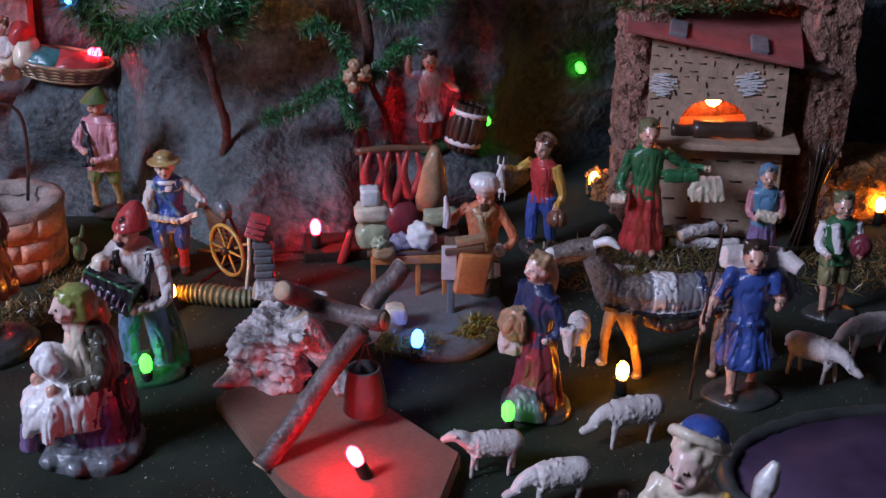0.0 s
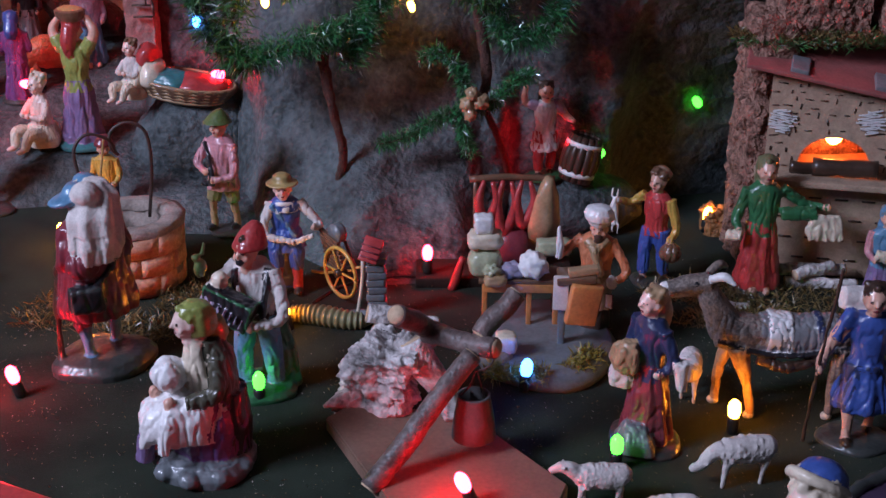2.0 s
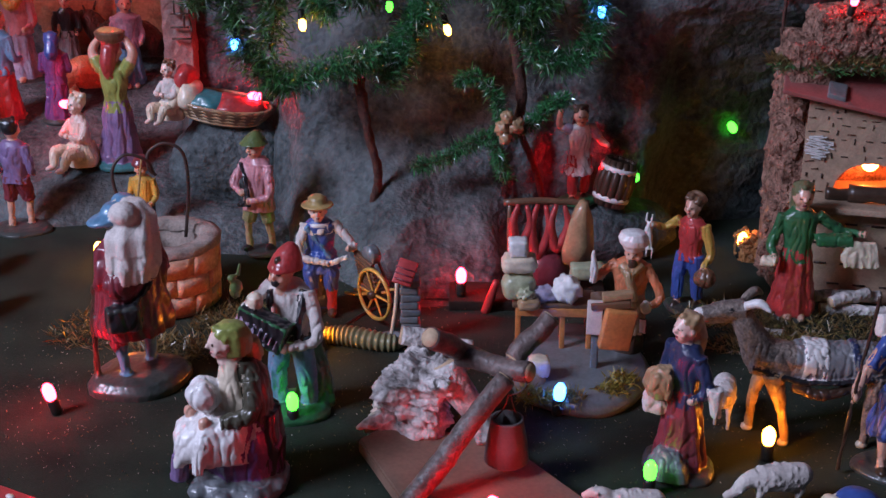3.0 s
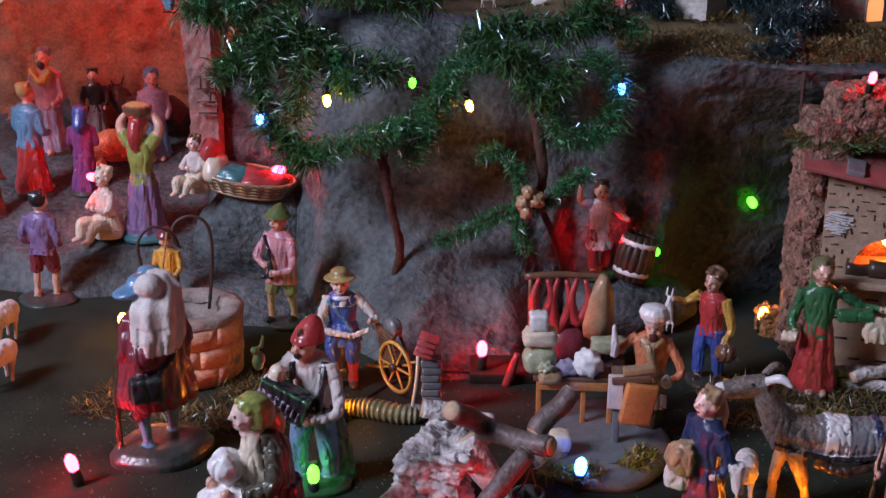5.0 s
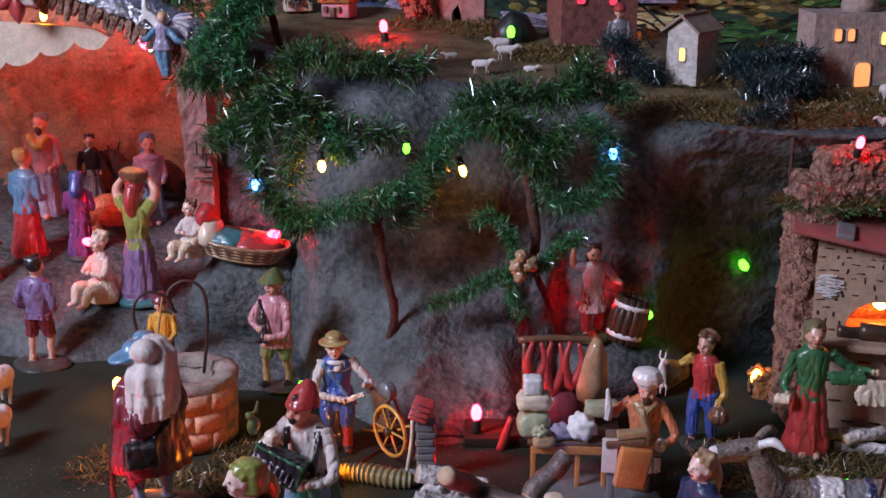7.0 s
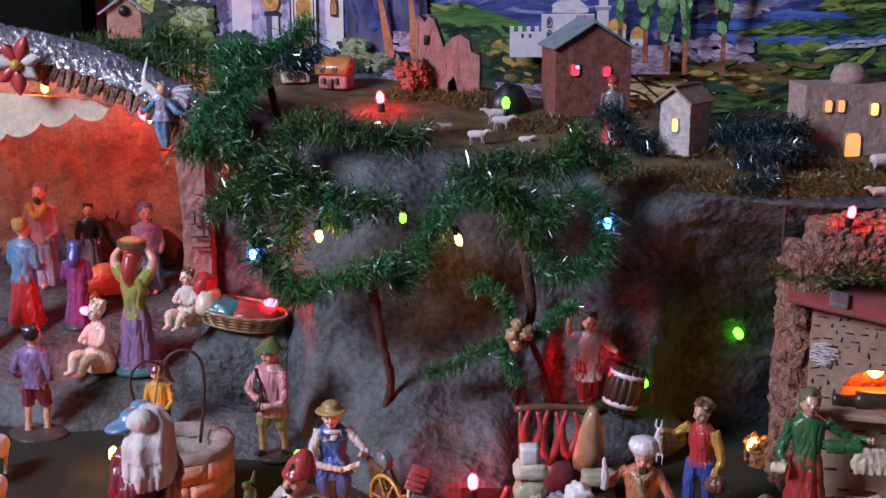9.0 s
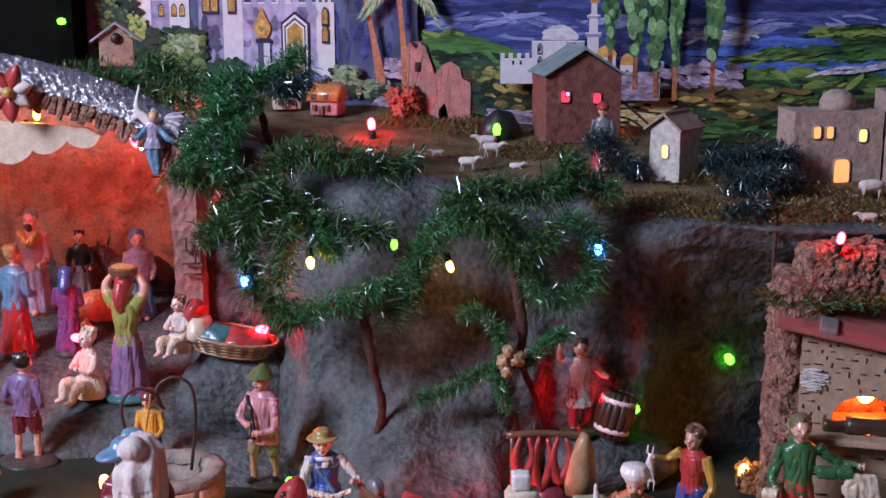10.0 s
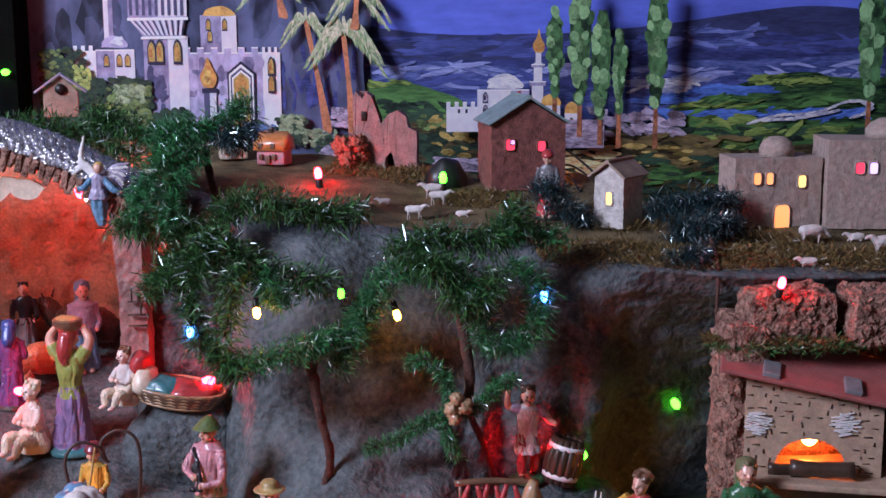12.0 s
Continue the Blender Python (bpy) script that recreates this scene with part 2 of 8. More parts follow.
# ---- figurines: each one a single painted mesh ----
class Clay:
    def __init__(self):
        self.bm, self.slots = bmesh.new(), []

    def mi(self, key):
        if key not in self.slots:
            self.slots.append(key)
        return self.slots.index(key)

    def tube(self, pts, radii, key, seg=9, n=0):
        tube(self.bm, pts, radii, self.mi(key), seg, n)

    def ball(self, c, r, key, seg=12, tilt=(0, 0, 0)):
        ball(self.bm, c, r, self.mi(key), seg, tilt)

    def stack(self, levels, key, seg=26, folds=0, depth=0.0):
        fine = []
        for a, b in zip(levels, levels[1:]):
            n = max(1, min(6, int(abs(b[2] - a[2]) / 0.03)))
            fine += [tuple(u + (v - u) * k / n for u, v in zip(a, b)) for k in range(n)]
        stack(self.bm, fine + [levels[-1]], self.mi(key), max(seg, 26), folds, depth)

    def box(self, c, size, key, turn=0.0, bevel=0.0, tilt=(0, 0)):
        box(self.bm, c, size, self.mi(key), turn, bevel, tilt)

    def finish(self, name, loc, h, face, label, category="figurine", group="", rough=0.006, voxel=0.008):
        """Fuse the lumps into one cast skin, keep each patch's paint, and press folds into the cloth."""
        roughen(self.bm, rough, 9.0, loc[0] * 31)
        bmesh.ops.recalc_face_normals(self.bm, faces=self.bm.faces)
        tree = BVHTree.FromBMesh(self.bm)
        paint = [f.material_index for f in self.bm.faces]
        rough_mesh = bpy.data.meshes.new(name)
        self.bm.to_mesh(rough_mesh)
        self.bm.free()
        raw = new(name, rough_mesh)
        fuse = raw.modifiers.new("fuse", "REMESH")
        fuse.mode, fuse.voxel_size, fuse.use_smooth_shade = "VOXEL", voxel, True
        me = bpy.data.meshes.new_from_object(raw.evaluated_get(bpy.context.evaluated_depsgraph_get()))
        bpy.data.objects.remove(raw)
        nv, nf = len(me.vertices), len(me.polygons)
        co, nor = np.empty(nv * 3), np.empty(nv * 3)
        me.vertices.foreach_get("co", co)
        co = co.reshape(-1, 3)
        edges = np.empty(len(me.edges) * 2, dtype=np.int32)
        me.edges.foreach_get("vertices", edges)
        a, b = edges.reshape(-1, 2).T
        count = np.bincount(np.concatenate([a, b]), minlength=nv)[:, None]
        for _ in range(2):
            total = np.zeros_like(co)
            np.add.at(total, a, co[b])
            np.add.at(total, b, co[a])
            co = 0.45 * co + 0.55 * total / np.maximum(count, 1)
        me.vertices.foreach_get("normal", nor)
        nor = nor.reshape(-1, 3)
        shift = Vector((loc[0] * 40, loc[1] * 23, 0))
        press = np.empty(nv)
        for k in range(nv):
            x, y, z = co[k]
            fold = abs(noise.noise(Vector((x * 21, y * 21, z * 7)) + shift))
            press[k] = (0.30 - min(0.30, fold)) * -0.030 * (1.0 if 0.1 < z < 0.76 else 0.12) + noise.noise(Vector((x * 60, y * 60, z * 60))) * 0.0016
        co = (co + nor * press[:, None]) * h
        me.vertices.foreach_set("co", co.ravel())
        me.materials.clear()
        for key in self.slots:
            me.materials.append(M[key])
        centres = np.empty(nf * 3)
        me.polygons.foreach_get("center", centres)
        centres = centres.reshape(-1, 3) / h
        me.polygons.foreach_set("material_index", [paint[tree.find_nearest(Vector(p))[2]] for p in centres])
        me.update()
        ob = new(name, me)
        ob.matrix_world = pose(*loc, 0, 0, face)
        return tagged(ob, label, category, group)


def head(c, at, skin="skin", hair="brown", hat=None, hat_key="red", long_hair=False, beard=None, s=1.0):
    x, y, z = at
    s *= 0.90
    c.tube([(x, y + 0.01, z - 0.12 * s), (x, y, z - 0.03 * s)], [0.042 * s, 0.036 * s], skin)
    c.ball((x, y, z), (0.060 * s, 0.070 * s, 0.080 * s), skin, 16)
    c.ball((x, y - 0.030 * s, z - 0.052 * s), (0.036 * s, 0.036 * s, 0.030 * s), skin, 10)
    c.tube([(x, y - 0.066 * s, z + 0.018 * s), (x, y - 0.084 * s, z - 0.014 * s)], [0.008 * s, 0.012 * s], skin, 7)
    c.ball((x, y - 0.064 * s, z - 0.042 * s), (0.014 * s, 0.011 * s, 0.005 * s), "wine", 7)
    for side in (-1, 1):
        c.ball((x + 0.026 * s * side, y - 0.061 * s, z + 0.010 * s), (0.010 * s, 0.010 * s, 0.006 * s), "dark_brown", 7)
        c.ball((x + 0.036 * s * side, y - 0.046 * s, z - 0.022 * s), (0.020 * s, 0.018 * s, 0.020 * s), skin, 8)
        c.ball((x + 0.060 * s * side, y + 0.004 * s, z - 0.006 * s), (0.012 * s, 0.018 * s, 0.022 * s), skin, 7)
    c.ball((x, y + 0.030 * s, z + 0.030 * s), (0.070 * s, 0.064 * s, 0.072 * s), hair, 14)
    for k in range(13):
        a = k * 0.62 - 0.3
        c.ball((x + 0.056 * s * math.cos(a), y + 0.024 * s + 0.052 * s * math.sin(a), z + (0.056 + 0.024 * math.sin(3 * a)) * s), 0.022 * s, hair, 7)
    if long_hair:
        c.tube([(x, y + 0.05 * s, z + 0.02 * s), (x, y + 0.085 * s, z - 0.08 * s), (x, y + 0.09 * s, z - 0.2 * s)], [0.06 * s, 0.065 * s, 0.03 * s], hair)
    if beard:
        c.ball((x, y - 0.05 * s, z - 0.06 * s), (0.035 * s, 0.03 * s, 0.04 * s), beard, 8)
    if hat == "brim":
        c.stack([(x, y + 0.01, z + 0.035 * s, 0.122 * s, 0.125 * s), (x, y + 0.01, z + 0.05 * s, 0.118 * s, 0.12 * s), (x, y + 0.01, z + 0.055 * s, 0.072 * s, 0.08 * s), (x, y + 0.015, z + 0.10 * s, 0.06 * s, 0.066 * s), (x, y + 0.015, z + 0.118 * s, 0.03 * s, 0.035 * s)], hat_key)
    elif hat == "cone":
        c.stack([(x, y, z + 0.03 * s, 0.12 * s, 0.12 * s), (x, y, z + 0.05 * s, 0.1 * s, 0.1 * s), (x, y + 0.01, z + 0.10 * s, 0.062 * s, 0.062 * s), (x + 0.01, y + 0.02, z + 0.135 * s, 0.02 * s, 0.02 * s)], hat_key)
    elif hat == "cap":
        c.stack([(x, y + 0.005, z + 0.02 * s, 0.082 * s, 0.092 * s), (x, y + 0.008, z + 0.045 * s, 0.092 * s, 0.10 * s), (x, y + 0.02, z + 0.09 * s, 0.078 * s, 0.085 * s), (x, y + 0.03, z + 0.125 * s, 0.04 * s, 0.045 * s)], hat_key)
    elif hat == "chef":
        c.stack([(x, y, z + 0.035 * s, 0.078 * s, 0.083 * s), (x, y, z + 0.06 * s, 0.085 * s, 0.09 * s), (x, y, z + 0.08 * s, 0.108 * s, 0.108 * s), (x - 0.01, y, z + 0.125 * s, 0.112 * s, 0.112 * s), (x - 0.012, y, z + 0.165 * s, 0.088 * s, 0.088 * s), (x - 0.012, y, z + 0.18 * s, 0.04 * s, 0.04 * s)], hat_key, folds=9, depth=0.03)
    elif hat == "scarf":
        c.ball((x, y + 0.036 * s, z + 0.025 * s), (0.080 * s, 0.074 * s, 0.088 * s), hat_key, 16)
        c.tube([(x, y + 0.06 * s, z), (x, y + 0.1 * s, z - 0.1 * s), (x, y + 0.1 * s, z - 0.17 * s)], [0.06 * s, 0.07 * s, 0.04 * s], hat_key)
    elif hat == "turban":
        c.stack([(x, y + 0.01, z + 0.02 * s, 0.085 * s, 0.09 * s), (x, y + 0.01, z + 0.06 * s, 0.10 * s, 0.105 * s), (x, y + 0.01, z + 0.1 * s, 0.075 * s, 0.08 * s), (x, y + 0.01, z + 0.12 * s, 0.03 * s, 0.03 * s)], hat_key, folds=7, depth=0.05)


def arm(c, side, hand, sleeve="white", skin="skin", bend=(0.0, 0.05, -0.04), at=(0.115, 0.0, 0.765), bare=0.0):
    sh = Vector((at[0] * side, at[1], at[2]))
    hd = Vector(hand)
    el = (sh + hd) / 2 + Vector((bend[0] * side + 0.04 * side, bend[1], bend[2] - 0.03))
    c.tube([sh, el, hd], [0.045, 0.040, 0.027], sleeve if not bare else skin)
    if bare:
        c.ball(sh, (0.055, 0.055, 0.06), sleeve, 10)
        c.tube([sh, sh.lerp(el, 0.6)], [0.056, 0.052], sleeve)
    c.ball(hd, (0.028, 0.03, 0.032), skin, 9)


def torso(c, key, wide=1.0, low=0.44, lean=0.0, belt=None):
    c.stack([(0, 0, low, 0.105 * wide, 0.085 * wide), (0, lean * 0.3, low + 0.1, 0.088 * wide, 0.074 * wide), (0, lean * 0.7, 0.66, 0.108 * wide, 0.080 * wide), (0, lean, 0.755, 0.118 * wide, 0.072 * wide), (0, lean, 0.81, 0.07, 0.06)], key, folds=5, depth=0.02)
    if belt:
        c.stack([(0, 0, low + 0.045, 0.112 * wide, 0.094 * wide), (0, 0, low + 0.075, 0.112 * wide, 0.094 * wide)], belt)


def legs(c, cloth, skin="skin", shoe="dark_brown", cut=0.28, stride=0.05, spread=0.055):
    for side in (-1, 1):
        y = stride * side
        hip, knee, ankle = (0.052 * side, 0, 0.49), (spread * 1.1 * side, y * 0.6 - 0.02, 0.27), (spread * side, y, 0.055)
        c.tube([knee, ankle], [0.038, 0.03], skin)
        low = Vector(knee).lerp(Vector(ankle), max(0.0, (0.27 - cut) / 0.215) if cut < 0.27 else 0.0)
        c.tube([hip, knee, low] if cut < 0.26 else [hip, knee], [0.078, 0.058, 0.05] if cut < 0.26 else [0.078, 0.06], cloth)
        c.ball((spread * side, y - 0.025, 0.05), (0.032, 0.062, 0.03), shoe, 10)


def skirt(c, key, top=0.5, low=0.05, r=0.16, depth=0.07):
    c.stack([(0, 0, low, r, r * 0.9), (0, 0, low + 0.04, r * 1.02, r * 0.92), (0, 0, (low + top) / 2, r * 0.82, r * 0.74), (0, 0, top - 0.06, 0.115, 0.10), (0, 0, top + 0.02, 0.095, 0.08)], key, seg=36, folds=9, depth=depth)


def plinth(c, key="base_grey", rx=0.2, ry=0.17, h=0.05, x=0.0, y=0.0):
    c.stack([(x, y, -0.012, rx * 0.98, ry * 0.98), (x, y, h * 0.4, rx, ry), (x, y, h * 0.85, rx * 0.86, ry * 0.86), (x, y, h, rx * 0.6, ry * 0.6)], key, seg=20, folds=4, depth=0.05)


# ---- the room round the table ----
def slab(name, c, size, material, label, category, kind="structure", bevel=0.0):
    bm = bmesh.new()
    box(bm, (0, 0, 0), size, 0, 0, bevel)
    ob = link(name, bm, material, smooth=False)
    ob.location = c
    return tagged(ob, label, category, kind=kind)


slab("wall_north", (0, 1.95, 0.45), (3.4, 0.1, 2.5), M["wallpaint"], "plain painted room wall behind the display", "wall")
slab("wall_south", (0, -1.65, 0.45), (3.4, 0.1, 2.5), M["wallpaint"], "plain painted room wall", "wall")
slab("wall_east", (1.65, 0.15, 0.45), (0.1, 3.5, 2.5), M["wallpaint"], "plain painted room wall", "wall")
slab("wall_west", (-1.65, 0.15, 0.45), (0.1, 3.5, 2.5), M["wallpaint"], "plain painted room wall", "wall")
slab("floor", (0, 0.15, -0.79), (3.4, 3.7, 0.06), M["plank"], "dim room floor under the table", "floor")
slab("ceiling", (0, 0.15, 1.73), (3.4, 3.7, 0.06), M["wallpaint"], "plain painted room ceiling", "ceiling")


def lerp_table(table, x):
    if x <= table[0][0]:
        return table[0][1]
    for (a, u), (b, v) in zip(table, table[1:]):
        if x <= b:
            s = (x - a) / (b - a)
            s = s * s * (3 - 2 * s)
            return u + (v - u) * s
    return table[-1][1]


def table_top():
    bm = bmesh.new()
    bmesh.ops.create_grid(bm, x_segments=90, y_segments=80, size=0.5)
    for v in bm.verts:
        v.co.x, v.co.y = v.co.x * 1.9, 1.0 + v.co.y * 1.36
        v.co.z = 0.0015 * noise.noise(Vector((v.co.x * 9, v.co.y * 9, 0.3)))
    bmesh.ops.solidify(bm, geom=bm.faces[:], thickness=0.012)
    ob = link("ground", bm, M["felt"])
    tagged(ob, "dark green felt cloth laid over the display table", "ground", kind="structure")
    slab("display_table", (0, 1.0, -0.40), (1.84, 1.30, 0.76), M["plank"], "plain wooden table under the felt cloth", "table", kind="structure")


table_top()

FOOT = [(-0.75, 1.34), (-0.27, 1.34), (-0.215, 1.22), (-0.170, 1.165), (-0.148, 1.10), (-0.122, 1.02), (-0.092, 0.95), (-0.01, 0.88), (0.05, 0.885), (0.085, 0.955), (0.11, 0.998), (0.18, 1.008), (0.22, 1.055), (0.30, 1.065), (0.75, 1.02)]
CREST = [(-0.75, 1.40), (-0.27, 1.385), (-0.21, 1.26), (-0.170, 1.215), (-0.140, 1.165), (-0.10, 1.10), (-0.05, 1.075), (0.0, 1.08), (0.10, 1.045), (0.16, 1.015), (0.224, 0.975), (0.33, 0.95), (0.75, 0.95)]
BULGE = [(-0.75, 1.0), (-0.2, 1.1), (-0.13, 1.9), (0.05, 2.0), (0.11, 1.2), (0.2, 1.0), (0.75, 1.0)]


BACK = [(-0.75, 1.49), (-0.20, 1.46), (-0.08, 1.41), (0.03, 1.375), (0.08, 1.345), (0.12, 1.312), (0.22, 1.30), (0.26, 1.19), (0.75, 1.17)]


def terrace_z(y):
    return 0.22 + 0.13 * (y - 1.0)


def hillside():
    """Rock paper that rises from the cloth to the terrace and runs back to the painting."""
    bm = bmesh.new()
    nx, ns, nt = 300, 70, 26
    cols = []
    for i in range(nx + 1):
        x = -0.75 + 1.5 * i / nx
        yb, yc, power = lerp_table(FOOT, x), lerp_table(CREST, x), lerp_table(BULGE, x)
        col = []
        for j in range(ns + 1):
            s = j / ns
            fy = s if yc > yb else s ** 4
            y = yb - 0.012 + (yc - yb + 0.012) * fy
            z = terrace_z(yc) * s ** power
            if s > 0.9:
                y += (s - 0.9) * 0.12
            w = min(1, s * 5) * min(1, (1.05 - s) * 8)
            q = Vector((x, y, z))
            crumple = noise.multi_fractal(q * 11, 0.8, 2.2, 4) * 0.008 + abs(noise.noise(q * 24 + Vector((3, 1, 7)))) * -0.009 + abs(noise.noise(q * 55)) * 0.004 + noise.noise(q * 110) * 0.0012
            col.append(Vector((x + noise.noise(q * 14) * 0.004 * w, y - crumple * w, z + crumple * 0.6 * w)))
        for j in range(1, nt + 1):
            y = yc + 0.012 + (lerp_table(BACK, x) - yc - 0.012) * j / nt
            col.append(Vector((x, y, terrace_z(y) + 0.004 * noise.noise(Vector((x * 12, y * 12, 5))) * min(1, j / 3))))
        cols.append([bm.verts.new(p) for p in col])
    for a, b in zip(cols, cols[1:]):
        for k in range(len(a) - 1):
            f = bm.faces.new((a[k], b[k], b[k + 1], a[k + 1]))
            f.material_index = 1 if k > ns + 2 else 0
    ob = link("hillside", bm, [M["rock"], M["soil"]])
    tagged(ob, "grey crumpled rock-paper hillside with a brown earth terrace", "hillside", kind="structure")


hillside()


def ledge_z(y):
    return 0.035 + 0.2 * (y - 1.08)


def ledge():
    bm = bmesh.new()
    front = [(-0.75, 1.08), (-0.40, 1.08), (-0.33, 1.06), (-0.26, 1.07), (-0.19, 1.0), (-0.12, 0.99), (-0.06, 1.0)]
    nx, ny = 150, 70
    cols = []
    for i in range(nx + 1):
        x = -0.75 + 0.67 * i / nx
        yf = lerp_table(front, x)
        col = []
        for j in range(ny + 1):
            y = yf - 0.03 + (1.42 - yf) * (j / ny) ** 1.5
            s = max(0, min(1, (y - yf + 0.03) / 0.045))
            q = Vector((x, y, 0.4))
            z = (ledge_z(y) + noise.noise(q * 16) * 0.006 + noise.noise(q * 45) * 0.002) * s * s * (3 - 2 * s) - 0.003
            col.append(bm.verts.new((x + noise.noise(q * 21) * 0.004, y + noise.noise(q * 30) * 0.004, z)))
        cols.append(col)
    for a, b in zip(cols, cols[1:]):
        for k in range(ny):
            bm.faces.new((a[k], b[k], b[k + 1], a[k + 1]))
    tagged(link("rock_ledge", bm, M["rock"]), "low grey rock ledge before the stable", "rock ledge", kind="structure")


ledge()


def mound(name, c, r, material, label, seed=0.0, size=0.25):
    bm = bmesh.new()
    bmesh.ops.create_icosphere(bm, subdivisions=4, radius=1.0)
    for v in bm.verts:
        d = noise.multi_fractal(v.co * 1.7 + Vector((seed, 0, 0)), 0.8, 2.0, 3) * size
        v.co = Vector((v.co.x * r[0], v.co.y * r[1], v.co.z * r[2])) * (0.9 + d * 0.6)
    ob = link(name, bm, material)
    ob.location = c
    return tagged(ob, label, "rock", kind="structure")


mound("rock_shelf", (0.150, 0.985, 0.018), (0.062, 0.040, 0.030), M["rock"], "greenish grey rock shelf under the woman with the barrel", 2.0, 0.1)


# ---- fairy lights ----
def fairy_light(loc, colour, aim=(0, 0, 1), size=1.0):
    """A small bulb in a black socket; loc is the socket's foot."""
    name = "fairy_light"
    ob = thing(name, loc, 0, f"lit {colour} fairy light bulb in a black plastic socket", "fairy light", "fairy lights")
    d = Vector(aim).normalized()
    ob.matrix_world = Matrix.Translation(loc) @ d.to_track_quat("Z", "Y").to_matrix().to_4x4()
    bm = bmesh.new()
    stack(bm, [(0, 0, 0, 0.0032 * size, 0.0032 * size), (0, 0, 0.002 * size, 0.0036 * size, 0.0036 * size), (0, 0, 0.0095 * size, 0.0036 * size, 0.0036 * size), (0, 0, 0.011 * size, 0.0028 * size, 0.0028 * size)], 0, 14)
    part("socket", bm, M["bare_black"], ob)
    bm = bmesh.new()
    stack(bm, [(0, 0, 0.0105 * size, 0.0026 * size, 0.0026 * size), (0, 0, 0.0125 * size, 0.0035 * size, 0.0035 * size), (0, 0, 0.0165 * size, 0.0039 * size, 0.0039 * size), (0, 0, 0.0195 * size, 0.0034 * size, 0.0034 * size), (0, 0, 0.0218 * size, 0.0018 * size, 0.0018 * size), (0, 0, 0.0223 * size, 0.0004, 0.0004)], 0, 14)
    part("bulb", bm, GLOWS[colour], ob, f"glowing {colour} glass bulb")
    return ob


LIGHTS = [
    ((0.045, 0.572, 0.008), "red", (-0.45, 0, 1)), ((-0.069, 0.800, 0), "amber", (-0.2, 0, 1)), ((-0.222, 0.842, 0), "amber", (0.1, 0, 1)), ((-0.258, 0.950, 0), "amber", (0, 0, 1)), ((0.274, 0.765, 0), "green", (0, 0, 1)), ((-0.080, 0.698, 0), "green", (0, 0, 1)),
    ((0.204, 0.652, 0), "amber", (0, 0, 1)), ((0.128, 0.616, 0), "green", (0, 0, 1)), ((0.0295, 0.872, 0.0088), "red", (0, 0, 1)),
    ((0.085, 0.708, 0), "blue", (0.1, 0, 1)), ((0.259, 0.960, 0.002), "amber", (0.1, -0.1, 1)), ((0.468, 0.872, 0.003), "amber", (0, 0, 1)),
    ((-0.230, 0.713, 0), "red", (-0.25, 0, 1)), ((-0.107, 0.932, 0.004), "green", (0, 0, 1)), ((0.168, 0.988, 0.068), "green", (0.25, -1, -0.05)),
    ((0.262, 1.052, 0.094), "green", (0.15, -1, -0.35)), ((-0.129, 1.086, 0.103), "red", (-1, -0.2, 0.12)), ((0.127, 0.997, 0.062), "red", (0.0, -0.05, 1)),
    ((-0.303, 1.116, 0.086), "red", (-1, -0.5, 0.35)), ((-0.088, 0.942, 0.209), "amber", (0.1, -0.5, -0.7)), ((-0.024, 1.0, 0.212), "green", (0, -0.2, -1)),
    ((0.018, 0.985, 0.196), "amber", (0.2, -0.3, -0.7)), ((0.1365, 0.958, 0.216), "blue", (0, -0.3, -1)), ((-0.140, 0.955, 0.193), "blue", (0, -0.2, -1)),
    ((-0.262, 1.120, 0.283), "red", (0.2, 0.5, -1)), ((-0.246, 1.100, 0.281), "white", (0, -0.1, -1)), ((-0.337, 1.100, 0.308), "amber", (0, -0.1, -1)),
    ((-0.050, 1.255, 0.253), "red", (-0.1, 0, 1)), ((0.073, 1.238, 0.249), "green", (0, 0, 1)), ((0.306, 0.900, 0.213), "red", (0.1, -0.3, 1)),
    # unseen amber bulbs at x -0.40 and -0.50 added to brighten the stable
    ((-0.400, 1.452, 0.365), "green", (-0.3, -1, 0)), ((-0.40, 1.135, 0.288), "amber", (0, 0, -1)), ((-0.50, 1.16, 0.290), "amber", (0, 0, -1)), ((-0.352, 1.116, 0.290), "red", (0, 0, -1)), ((-0.292, 1.275, 0.268), "red", (0, 0, -1)), ((-0.43, 1.24, 0.280), "red", (0, 0, -1)),
    ((0.175, 1.285, 0.258), "amber", (1, -0.1, 0.2)),
]
for place, colour, aim in LIGHTS:
    fairy_light(place, colour, aim, 0.75 if place[2] > 0.15 and place[1] < 1.12 else 1.0)


